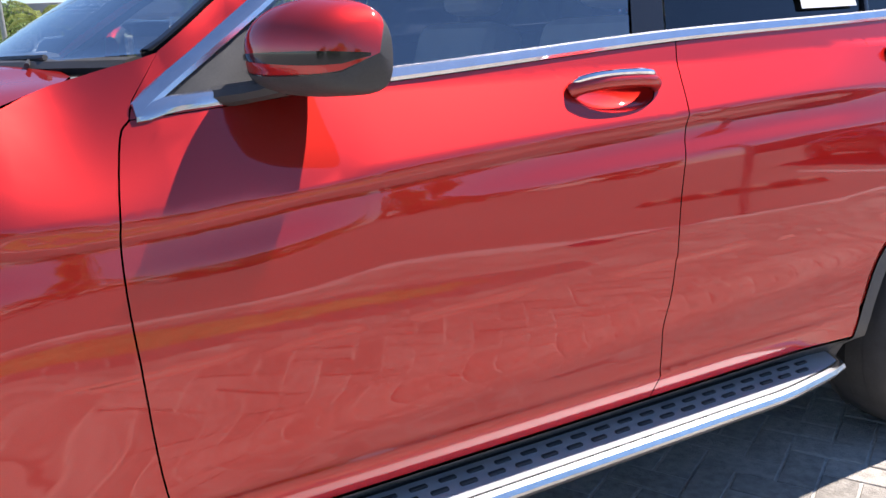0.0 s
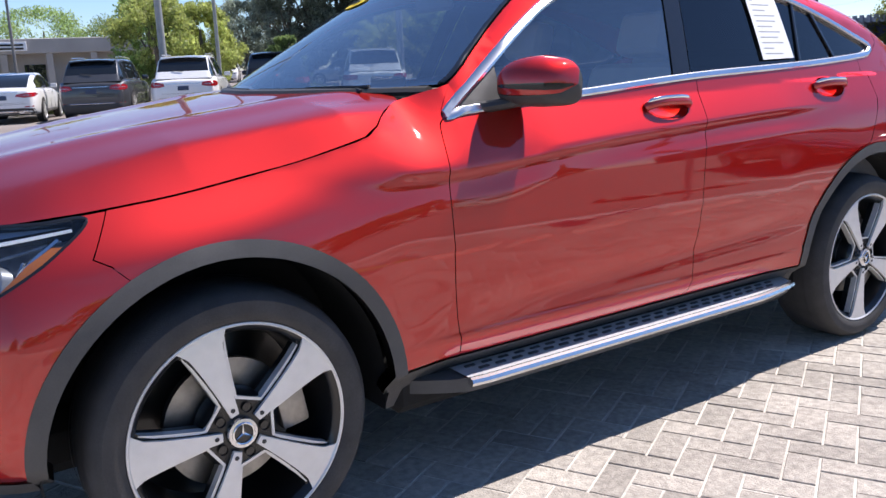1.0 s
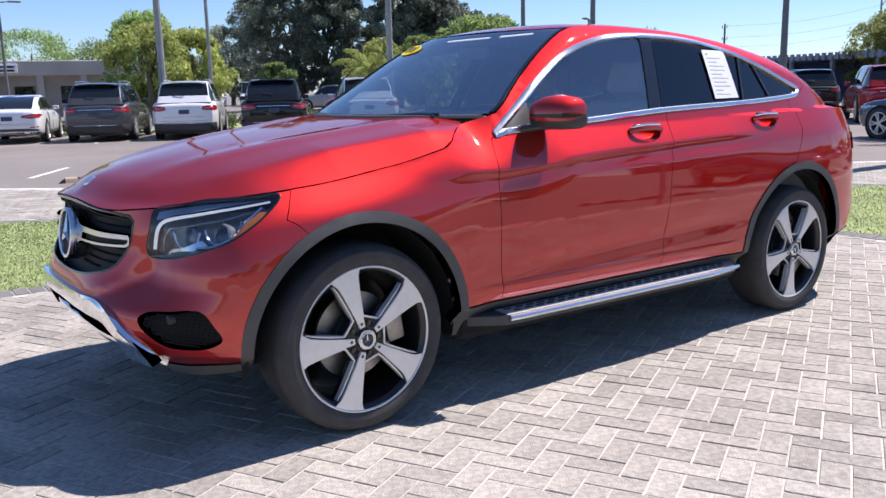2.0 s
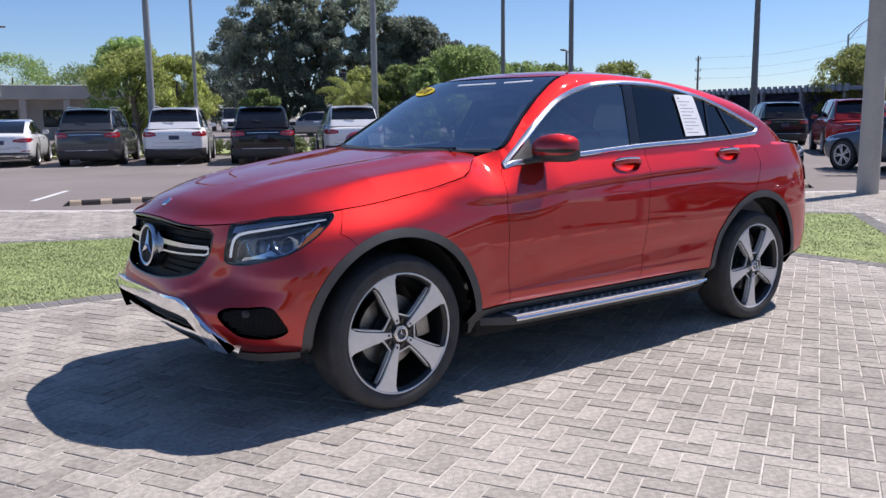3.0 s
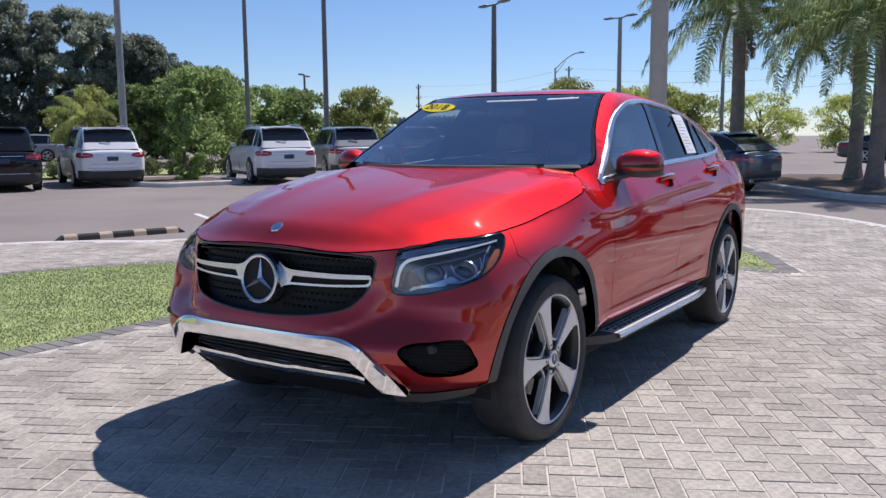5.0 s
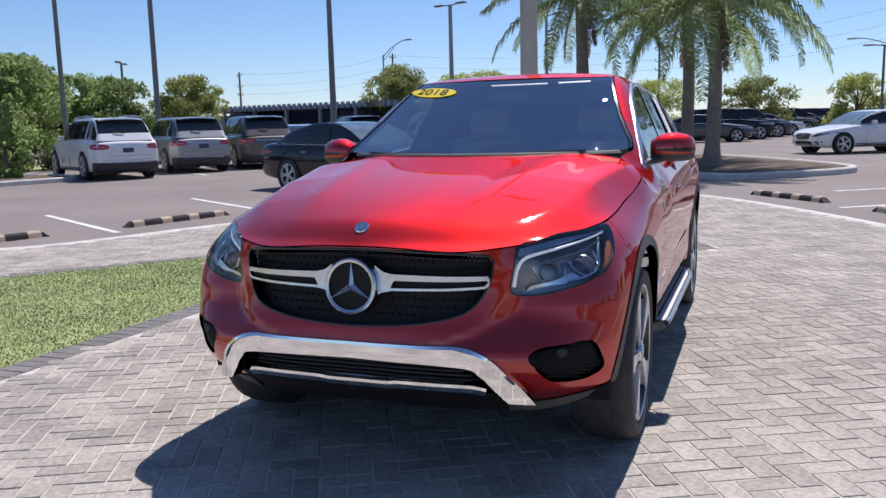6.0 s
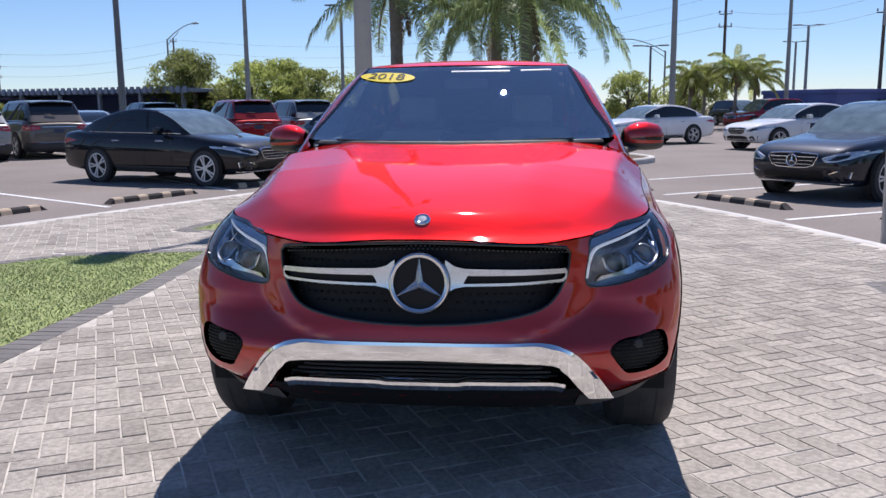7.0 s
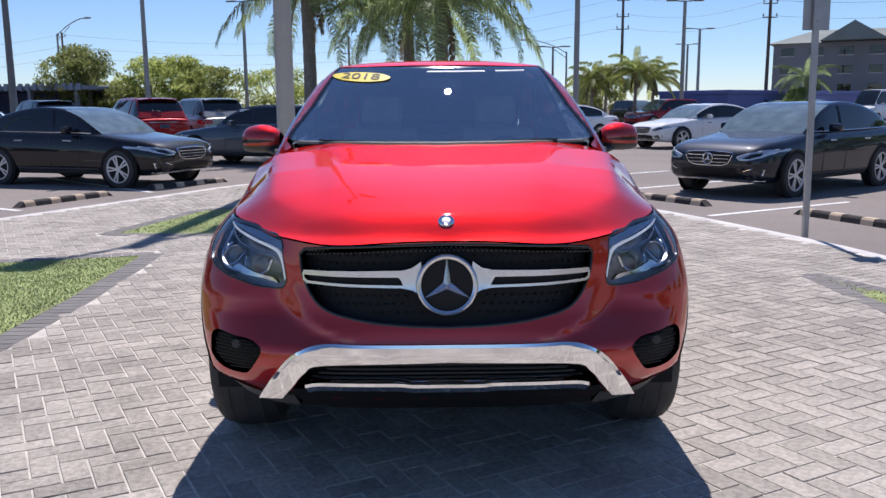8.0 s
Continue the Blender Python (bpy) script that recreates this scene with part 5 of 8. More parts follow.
def decals(car):
    # price sheet in the rear side window
    S = lambda pts: [(run_at_x(x), z) for x, z in pts]
    sheet_ob = panel("window_sticker", S([(-0.81, 1.475), (-1.0, 1.473), (-0.995, 1.224), (-0.79, 1.220)]), skin_both, PAPER, car, "white price sheet on the rear side glass", lift=0.0015, thick=0.001)
    for k in range(11):
        f = 0.08 + 0.084 * k
        x0, x1 = -0.81 + 0.02 * f, -1.0 + 0.005 * f
        z = 1.473 - 0.25 * f
        w = (0.10, 0.75, 0.5, 0.85, 0.8, 0.6, 0.85, 0.7, 0.85, 0.4, 0.7)[k]
        part("print_bar", ribbon(S([(x0 + (x1 - x0) * 0.12, z), (x0 + (x1 - x0) * (0.12 + w * 0.8), z - 0.001)]), 0.0055 if k else 0.012, 0.0022, skin_both, sink=0), PRINT, sheet_ob)
    # yellow oval with the year
    oval = [(-0.715 + 0.27 * math.cos(a), 0.80 + 0.072 * math.sin(a)) for a in np.linspace(0, math.tau, 41)[:-1]]
    tag = panel("year_decal", oval, screen_skin, YELLOW, car, "yellow oval year sticker on the windscreen", step=0.02, lift=0.005, thick=0.001)
    me = text_mesh("2018", 0.112)
    h = 0.01
    # lay the digits on the curved glass
    for v in me.vertices:
        w, t = -0.715 + v.co.x * 1.62, 0.80 + v.co.y / 0.92
        q = Vector(screen_skin(w, t))
        n = (Vector(screen_skin(w + h, t)) - Vector(screen_skin(w - h, t))).cross(Vector(screen_skin(w, t + h)) - Vector(screen_skin(w, t - h))).normalized()
        v.co = q + n * (0.0075 + v.co.z)
    me.materials.append(INK)
    put("year_writing", me, tag, "black digits")
    for w0, w1, t, h in ((-0.12, 0.42, 0.90, 0.020), (0.52, 0.80, 0.90, 0.022)):
        line = [(w, t) for w in np.linspace(w0, w1, 12)]
        part("screen_lettering", ribbon(line, h, 0.003, screen_skin, sink=0), WHITEBAR, car, "thin white lettering strip on the windscreen")


red_car = build_red_car()


# ---- ground, forecourt, lot ----
ASPHALT = material("lot_asphalt", (0.235, 0.205, 0.185), 0.9, 0, 0, 0.14, 0.35, 0.12, 40, 0.5, 90)
KERB = material("kerb_concrete", (0.62, 0.60, 0.57), 0.85, 0, 0, 0.12, 3, 0.08, 60, 0.3, 120)
PAVER = material("paver_concrete", (0.415, 0.377, 0.325), 0.85, 0, 0, 0.20, 2.2, 0.24, 38, 0.6, 120, random=0.15)
BAND = material("dark_paver", (0.20, 0.188, 0.178), 0.85, 0, 0, 0.12, 6, 0.1, 80, 0.4, 160, random=0.12)
SAND = material("joint_sand", (0.59, 0.55, 0.485), 0.95, 0, 0, 0.2, 4, 0.2, 90, 0.3, 200)
SOIL = material("turf_soil", (0.31, 0.36, 0.14), 0.95, 0, 0, 0.3, 3, 0.25, 40, 0.5, 60)
GRASS = material("grass_blades", (0.315, 0.385, 0.165), 0.6, 0, 0, 0.25, 1.6, 0.0, 40, random=0.24)
MULCH = material("mulch", (0.12, 0.085, 0.06), 0.95, 0, 0, 0.3, 3, 0.3, 30, 0.8, 40)
PAINT = material("road_paint", (0.72, 0.72, 0.70), 0.7, 0, 0, 0.15, 2, 0.1, 40)
RUBBER = material("stop_rubber", (0.045, 0.038, 0.036), 0.8, 0, 0, 0.2, 8, 0.15, 80, 0.3, 150)
CREAM = material("stop_stripe", (0.60, 0.46, 0.32), 0.7, 0, 0, 0.15, 8)
CONCRETE = material("pole_concrete", (0.45, 0.42, 0.38), 0.85, 0, 0, 0.1, 2, 0.1, 50, 0.2, 100)
GALV = material("pole_metal", (0.30, 0.30, 0.29), 0.5, 0.3, 0, 0.1, 3)
DARKPOLE = material("dark_pole", (0.17, 0.17, 0.175), 0.55, 0, 0, 0.1, 3)
WOODPOLE = material("utility_wood", (0.13, 0.10, 0.08), 0.9, 0, 0, 0.2, 3)
BARK = material("bark", (0.16, 0.13, 0.10), 0.95, 0, 0, 0.25, 5, 0.2, 40, 0.6, 30)
PALMBARK = material("palm_bark", (0.27, 0.235, 0.20), 0.95, 0, 0, 0.2, 6, 0.2, 40, 0.6, 30)


def leaf_material(name, colour):
    """Leaves: part of the light goes through them."""
    mat = material(name, colour, 0.5, 0, 0, 0.25, 0.6, 0, 1, random=0.4)
    nodes, links = links_of(mat)
    p = nodes["Principled BSDF"]
    p.inputs["Specular IOR Level"].default_value = 0.35
    through_leaf, mix = nodes.new("ShaderNodeBsdfTranslucent"), nodes.new("ShaderNodeMixShader")
    mix.inputs[0].default_value = 0.58
    links.new(p.inputs["Base Color"].links[0].from_socket, through_leaf.inputs[0])
    links.new(p.outputs[0], mix.inputs[1])
    links.new(through_leaf.outputs[0], mix.inputs[2])
    links.new(mix.outputs[0], nodes["Material Output"].inputs[0])
    return mat


LEAF_DARK = leaf_material("dark_leaves", (0.27, 0.31, 0.235))
LEAF_MID = leaf_material("green_leaves", (0.26, 0.345, 0.125))
LEAF_LIGHT = leaf_material("light_leaves", (0.35, 0.39, 0.125))
LEAF_HEDGE = leaf_material("hedge_leaves", (0.155, 0.19, 0.08))
LEAF_PALM = leaf_material("palm_leaves", (0.30, 0.375, 0.17))
LEAF_DRY = leaf_material("dry_palm_leaves", (0.26, 0.20, 0.13))

LOT_Z, FLAT_Z, FLAT_X = -0.062, -0.0318, -2.6


def court_z(x):
    return SLOPE * x if x > FLAT_X else FLAT_Z


def slab(name, outline, z, mat, label="", kind="structure", thick=0.05, category=""):
    bm = bmesh.new()
    heights = z if callable(z) else (lambda x: z)
    top = [bm.verts.new((x, y, heights(x))) for x, y in outline]
    low = [bm.verts.new((x, y, heights(x) - thick)) for x, y in outline]
    edges = [bm.edges.new((top[k], top[(k + 1) % len(top)])) for k in range(len(top))]
    bmesh.ops.triangle_fill(bm, use_beauty=True, edges=edges, normal=(0, 0, 1))
    for k in range(len(top)):
        n = (k + 1) % len(top)
        bm.faces.new((low[k], low[n], top[n], top[k]))
    if callable(z):
        bmesh.ops.bisect_plane(bm, geom=bm.verts[:] + bm.edges[:] + bm.faces[:], dist=1e-5, plane_co=(FLAT_X, 0, 0), plane_no=(1, 0, 0))
        cut = [v for v in bm.verts if abs(v.co.x - FLAT_X) < 1e-4]
        for v in cut:
            v.co.z = FLAT_Z + (heights(FLAT_X) - FLAT_Z) if v.co.z > -0.2 and v.co.z > FLAT_Z - 0.03 else v.co.z
    ob = part(name, bm, mat, smooth=0)
    return tagged(ob, label, category or name, "", kind)


ground = slab("ground", [(900 * math.cos(a), 900 * math.sin(a)) for a in np.linspace(0, math.tau, 49)[:-1]], LOT_Z, ASPHALT, "warm grey asphalt of the car lot", thick=0.5)

COURT = rounded([(8.00, 4.60), (2.50, 4.35), (-1.18, 4.21), (-2.38, 4.02), (-3.57, 3.75), (-6.13, 2.88), (-8.45, 1.69), (-10.17, 0.53), (-11.39, -0.92), (-11.35, -2.47), (-10.37, -3.46), (-8.35, -4.40), (-5.55, -5.63), (-4.60, -6.04), (-2.87, -6.78), (-1.82, -8.08), (0.06, -9.25), (0.84, -9.87), (3.50, -12.00), (8.00, -14.50)], 4)
LAWN_1 = [(-2.96, -2.83), (-1.00, -2.70), (1.47, -2.65), (6.00, -2.78), (6.00, -8.00), (3.00, -6.80), (0.86, -5.88), (-0.33, -5.64), (-1.02, -5.27), (-2.61, -4.09)]
LAWN_2 = [(-4.46, -3.58), (-4.37, -2.43), (-4.21, -1.06), (-4.26, 0.73), (-5.32, 0.25), (-7.72, -1.53), (-6.45, -3.17)]
LAWN_3 = [(-1.68, 3.03), (0.51, 3.09), (2.40, 3.30), (2.40, 3.75), (0.52, 3.73)]
LAWNS = (LAWN_1, LAWN_2, LAWN_3)
BANDS = [inset(lawn, -0.20) for lawn in LAWNS]
slab("pavement", COURT, lambda x: court_z(x) - 0.0040, SAND, "sand bed of the paved forecourt", thick=0.3)


def kerb_strip():
    """A flush pale kerb that runs round the forecourt, with rounded top edges."""
    n = len(COURT)
    outer = inset(COURT, -0.16)
    bm = bmesh.new()
    rows = []
    for (x0, y0), (x1, y1) in zip(COURT, outer):
        rows.append([bm.verts.new((x0 + (x1 - x0) * f, y0 + (y1 - y0) * f, (court_z(x0) + dz) if dz > -0.2 else LOT_Z - 0.05)) for f, dz in ((0, -0.05), (0.0, -0.004), (0.06, 0.002), (0.9, -0.002), (1.0, -0.012), (1.0, -0.5))])
    for k in range(n):
        a, b = rows[k], rows[(k + 1) % n]
        for i in range(5):
            bm.faces.new((a[i], a[i + 1], b[i + 1], b[i]))
    return tagged(part("kerb", bm, KERB), "pale concrete kerb edging the forecourt", "kerb", "", "structure")


kerb_strip()


def grass_patch(outline, seed, density):
    rng = random.Random(seed)
    lawn = slab("lawn", outline, lambda x: court_z(x) + 0.001, SOIL, "short green lawn beside the paving", thick=0.05, category="lawn")
    xs, ys = [p[0] for p in outline], [p[1] for p in outline]
    verts, faces = [], []
    count = int(density * (max(xs) - min(xs)) * (max(ys) - min(ys)))
    for _ in range(count):
        x, y = rng.uniform(min(xs), max(xs)), rng.uniform(min(ys), max(ys))
        if not inside((x, y), outline) or (x > 4.6):
            continue
        a, h, w = rng.uniform(0, math.tau), rng.uniform(0.008, 0.020), rng.uniform(0.0035, 0.0065)
        lean = rng.uniform(0.0, 0.022)
        b = rng.uniform(0, math.tau)
        z, n = court_z(x) - 0.001, len(verts)
        verts += [(x - w * math.cos(a), y - w * math.sin(a), z), (x + w * math.cos(a), y + w * math.sin(a), z), (x + lean * math.cos(b), y + lean * math.sin(b), z + h)]
        faces.append((n, n + 1, n + 2))
    ob = put("grass", mesh_of("grass", verts, faces, GRASS, False), lawn)
    ob["kind"] = "stuff"
    return lawn


for k, (lawn, amount) in enumerate(zip(LAWNS, (4200, 1800, 1200))):
    grass_patch(lawn, 11 + k, amount)


# ---- lot markings, wheel stops ----
def lot_line(x0, y0, x1, y1, w=0.10):
    d = Vector((x1 - x0, y1 - y0)).normalized()
    s = Vector((-d.y, d.x)) * w / 2
    slab("lot_line", [(x0 + s.x, y0 + s.y), (x0 - s.x, y0 - s.y), (x1 - s.x, y1 - s.y), (x1 + s.x, y1 + s.y)], LOT_Z + 0.004, PAINT, "worn white parking line painted on the asphalt", thick=0.003, category="parking line")


def wheel_stop():
    """A low rubber bar with sloped faces and cream stripes."""
    stop = thing("wheel_stop", None, "black rubber wheel stop with cream stripes on the asphalt", "wheel stop", "wheel stops along the forecourt")
    L, prof = 0.92, [(-0.075, 0.0), (-0.058, 0.06), (-0.038, 0.085), (0.038, 0.085), (0.058, 0.06), (0.075, 0.0)]
    def run(x0, x1, grow, bm):
        a, b = ([bm.verts.new((x - (math.copysign(1.3 * z, x) if abs(x) == L else 0.0), y * grow, z * grow)) for y, z in prof] for x in (x0, x1))
        for k in range(5):
            bm.faces.new((a[k], a[k + 1], b[k + 1], b[k]))
        bm.faces.new(a)
        bm.faces.new(b)
        return bm
    bm = bmesh.new()
    run(-L, L, 1, bm)
    part("bar", bm, RUBBER, stop, smooth=0)
    for k in range(4):
        x = -0.72 + 0.48 * k
        part("stripe", run(x - 0.09, x + 0.09, 1.03, bmesh.new()), CREAM, stop, "cream reflective stripe", smooth=0)
    return stop


def lie(x, y, deg, z=LOT_Z):
    return Matrix.Translation((x, y, z)) @ Matrix.Rotation(radians(deg), 4, "Z")


first_stop = wheel_stop()
STOPS = [(-0.93, -10.73, -15), (-2.98, -7.99, -18), (-5.70, -6.97, -17), (-8.09, -5.73, -23), (-10.63, -4.56, -32), (-10.20, 1.82, -143), (-7.55, 3.38, -150), (-5.01, 5.02, -160)]
first_stop.matrix_basis = lie(*STOPS[0])
for x, y, a in STOPS[1:]:
    copy_thing(first_stop, lie(x, y, a))
for line in ((-1.60, -8.99, -3.16, -12.42), (0.14, -12.29, -0.90, -14.11), (-4.32, -6.92, -6.04, -9.95), (-6.89, -5.86, -9.18, -9.35), (-9.39, -4.83, -12.71, -8.11), (-5.74, 3.51, -7.15, 6.01), (-11.67, 2.64, -13.25, 5.07), (-8.76, 2.49, -11.27, 6.25),
             (-5.93, -21.28, -8.30, -25.94), (-7.77, -19.90, -10.15, -24.56), (-10.68, -18.88, -12.97, -23.57), (-3.60, -22.67, -5.98, -27.33), (-16.27, -14.12, -19.06, -17.98), (-19.44, -13.25, -22.36, -17.15)):
    lot_line(*line)
bump = tagged(part("speed_hump", tube([(-3.68, -14.77, LOT_Z), (-4.41, -14.08, LOT_Z)], 0.05, 8, flat=0.5), RUBBER), "flat dark rubber cable ramp on the asphalt", "ramp")


# ---- parked cars ----
def paint_of(name, colour, metal=0.3):
    mat = material(name, colour, 0.42, metal, 1.0, 0.03, 2.0, 0.03, 500)
    mat.node_tree.nodes["Principled BSDF"].inputs["Specular IOR Level"].default_value = 0.06
    return mat


WHITE_P = paint_of("white_paint", (0.86, 0.86, 0.86), 0.0)
BLACK_P = paint_of("black_paint", (0.010, 0.010, 0.012), 0.1)
GREY_P = paint_of("grey_paint", (0.085, 0.088, 0.095), 0.4)
SILVER_P = paint_of("silver_paint", (0.36, 0.37, 0.38), 0.5)
BROWN_P = paint_of("brown_grey_paint", (0.15, 0.135, 0.125), 0.4)
NAVY_P = paint_of("navy_paint", (0.010, 0.014, 0.026), 0.3)
BLUE_P = paint_of("pale_blue_paint", (0.22, 0.28, 0.36), 0.5)
RED_P = paint_of("dark_red_paint", (0.32, 0.010, 0.016), 0.3)
SLATE_P = paint_of("slate_paint", (0.10, 0.125, 0.15), 0.5)
CARGLASS = material("dark_car_glass", (0.012, 0.015, 0.018), 0.01, 0, 0, 0.1, 2, ior=1.62)
# parked windscreens: reflected sky and lit interior put into a paler base colour
SCREENGLASS_LIT = material("brightened_windscreen", (0.14, 0.19, 0.21), 0.01, 0, 0, 0.35, 3, ior=1.9)
CARLENS = material("clear_lamp_lens", (0.55, 0.58, 0.62), 0.22, 0.6, 1.0, 0.25, 30)
PLATE = material("plate_blue", (0.05, 0.07, 0.12), 0.5, 0, 0, 0.2, 30)

# length, width, height, belt, bonnet height, boot height, front overhang, wheelbase, and the cabin: scuttle, roof front, roof rear, tail base (x from the nose)
STYLES = {
    "suv": (4.95, 1.94, 1.78, 1.12, 1.08, 1.10, 0.86, 3.0, 1.35, 2.15, 4.30, 4.82, 0.39),
    "sedan": (4.86, 1.86, 1.46, 0.97, 0.92, 1.02, 0.90, 2.82, 1.38, 2.25, 3.40, 4.35, 0.34),
    "wagon": (4.93, 1.86, 1.49, 0.98, 0.92, 1.02, 0.86, 2.92, 1.40, 2.25, 4.15, 4.80, 0.35),
    "van": (5.9, 2.02, 2.45, 1.35, 1.25, 1.35, 0.95, 3.7, 0.75, 1.55, 5.70, 5.85, 0.36),
}


def spoked_wheel(radius, parent, m):
    """A plain parked car's wheel, outer face towards +y."""
    key = ("wheel", round(radius, 2))
    if key not in SHARED:
        tyre = lathe([(radius * 0.68, -0.20), (radius * 0.95, -0.205), (radius, -0.17), (radius, -0.04), (radius * 0.955, 0.0), (radius * 0.74, 0.012), (radius * 0.70, -0.005)], 32)
        rim = lathe([(radius * 0.70, -0.006), (radius * 0.73, 0.010), (radius * 0.68, 0.012), (radius * 0.655, 0.0), (radius * 0.64, -0.10)], 32)
        turn = Matrix(((1, 0, 0, 0), (0, 0, 1, 0), (0, 1, 0, 0), (0, 0, 0, 1)))
        for k in range(5):
            for side in (-1, 1):
                a = radians(72 * k) + side * 0.16
                prism([(0.03, -0.012), (radius * 0.67, -0.016), (radius * 0.67, 0.016), (0.03, 0.012)], -0.02, 0.004, rim, Matrix.Rotation(-a, 4, "Y") @ turn)
        lathe([(0.0, 0.008), (0.05, 0.006), (0.055, -0.02)], 16, bm=rim)
        well = lathe([(radius * 0.66, -0.07), (0.0, -0.08)], 24)
        SHARED[key] = []
        for name, bm, mat in (("tyre", tyre, TYRE), ("rim", rim, SILVER), ("wheel_well", well, LINER)):
            ob = part(name, bm, mat, None)
            SHARED[key].append((name, ob.data))
            bpy.data.objects.remove(ob)
    hub = thing("wheel")
    hub.parent = parent
    hub.matrix_basis = m
    for name, me in SHARED[key]:
        put(name, me, hub)
    return hub


SHARED = {}


def build_parked(style, paint, label, at, sheet=False, roof_bars=False, kind_name="car"):
    L, W, H, belt, hood, boot, over, base, xs, rf, rr, xt, wr = STYLES[style]
    hw = W / 2
    car = thing({"suv": "parked_suv", "sedan": "parked_sedan", "wagon": "parked_estate", "van": "parked_van"}[style], at, label, kind_name, "parked cars on the lot")
    X = lambda u: L / 2 - u  # u from the nose
    # lower body
    stations = [(0.0, 0.62, 0.45, 0.64), (0.05, 0.77, 0.33, hood - 0.23), (0.18, 0.88, 0.26, hood - 0.15), (0.45, 0.95, 0.22, hood - 0.085), (over, 0.985, 0.22, hood - 0.035), (xs, 1.0, 0.22, max(hood, belt - 0.02)),
                (xs + 0.5, 1.0, 0.22, belt), (L * 0.5, 1.0, 0.22, belt + 0.01), (xt - 0.6, 1.0, 0.22, belt + 0.03), (xt, 0.985, 0.23, boot), (L - 0.30, 0.955, 0.26, boot - 0.01), (L - 0.10, 0.90, 0.30, boot - 0.04), (L - 0.02, 0.82, 0.36, boot - 0.12), (L, 0.74, 0.48, boot - 0.30)]
    tables = [[(st[0], st[k]) for st in stations] for k in (1, 2, 3)]
    ends = [0.0, 0.02, 0.05, 0.09, 0.14, 0.20, 0.28, 0.38, 0.5, 0.65]
    us = ends + list(np.linspace(0.85, L - 0.85, 22)) + [L - e for e in ends[::-1]]
    bm = bmesh.new()
    rings = []
    for u in us:
        w, lo, hi = (smooth_table(u, t) for t in tables)
        w *= hw
        half = [(0.0, lo), (0.80 * w, lo), (0.93 * w, lo + 0.03), (0.975 * w, lo + 0.09), (0.988 * w, lo + (hi - lo) * 0.3), (1.0 * w, lo + (hi - lo) * 0.52), (0.998 * w, lo + (hi - lo) * 0.66), (0.985 * w, lo + (hi - lo) * 0.74),
                (0.972 * w, lo + (hi - lo) * 0.84), (0.945 * w, hi - 0.045), (0.90 * w, hi - 0.012), (0.82 * w, hi + 0.006), (0.62 * w, hi + 0.018), (0.35 * w, hi + 0.027), (0.0, hi + 0.03)]
        ring = half + [(-y, z) for y, z in half[-2:0:-1]]
        rings.append([bm.verts.new((X(u), y, z)) for y, z in ring])
    n = len(rings[0])
    for a, b in zip(rings, rings[1:]):
        for k in range(n):
            bm.faces.new((a[k], a[(k + 1) % n], b[(k + 1) % n], b[k]))
    bm.faces.new(rings[0])
    bm.faces.new(rings[-1][::-1])
    hull = BVHTree.FromBMesh(bm)
    body = part("body", bm, paint, car, smooth=50)
    def front_of(y, z):
        hit = hull.ray_cast(Vector((8, y, z)), Vector((-1, 0, 0)))[0]
        return tuple(hit or hull.find_nearest(Vector((L / 2, y, z)))[0])
    def rear_of(y, z):
        hit = hull.ray_cast(Vector((-8, y, z)), Vector((1, 0, 0)))[0]
        return tuple(hit or hull.find_nearest(Vector((-L / 2, y, z)))[0])
    # cabin: one curved shell, split into glass and painted faces
    zb, zr = belt, H
    nose_z = max(hood, belt - 0.02) + 0.012
    line = [(xs, nose_z), (xs + (rf - xs) * 0.5, nose_z + (zr - nose_z) * 0.56), (rf, zr - 0.055), (rf + 0.3, zr - 0.012), ((rf + rr) / 2, zr), (rr - 0.3, zr - 0.02), (rr, zr - 0.065), (rr + (xt - rr) * 0.5, (zr + boot) / 2 + 0.02), (xt, boot + 0.012)]
    base_line = [(xs, nose_z - 0.01), (xs + 0.4, zb), (L * 0.5, zb + 0.005), (xt - 0.5, zb + 0.025), (xt, boot)]
    wide = [(xs, 0.80), (xs + 0.35, 0.885), (L * 0.5, 0.90), (xt - 0.5, 0.885), (xt, 0.80)]
    tum = 0.34 if style != "van" else 0.14
    cu = sorted(set([round(v, 3) for v in list(np.linspace(xs, rf, 9)) + list(np.linspace(rf, rr, 15)) + list(np.linspace(rr, xt, 8))]))
    prof = [(0.0, 0.0), (0.05, 0.05), (0.35, 0.36), (0.66, 0.70), (0.82, 0.86), (0.90, 0.935), (0.97, 0.975)]
    across = (0.86, 0.6, 0.3, 0.0)
    grid = []
    for u in cu:
        z0, z1, w = smooth_table(u, base_line), smooth_table(u, line), smooth_table(u, wide) * hw
        h = max(0.004, z1 - z0)
        row = [(w - tum * h * (f ** 1.25) - 0.02 * max(0, f - 0.8) * 5 * min(1, h / 0.3), z0 + h * g) for f, g in prof]
        edge = row[-1][0]
        row += [(edge * k, z0 + h * (0.985 + 0.015 * (1 - k))) for k in across]
        grid.append([(X(u), y, z) for y, z in row] + [(X(u), -y, z) for y, z in row[-2::-1]])
    verts = [p for row in grid for p in row]
    cols, half_n = len(grid[0]), len(prof) + len(across)
    glass_faces, paint_faces, screen_faces = [], [], []
    mids = [(a + b) / 2 for a, b in zip(cu, cu[1:])]
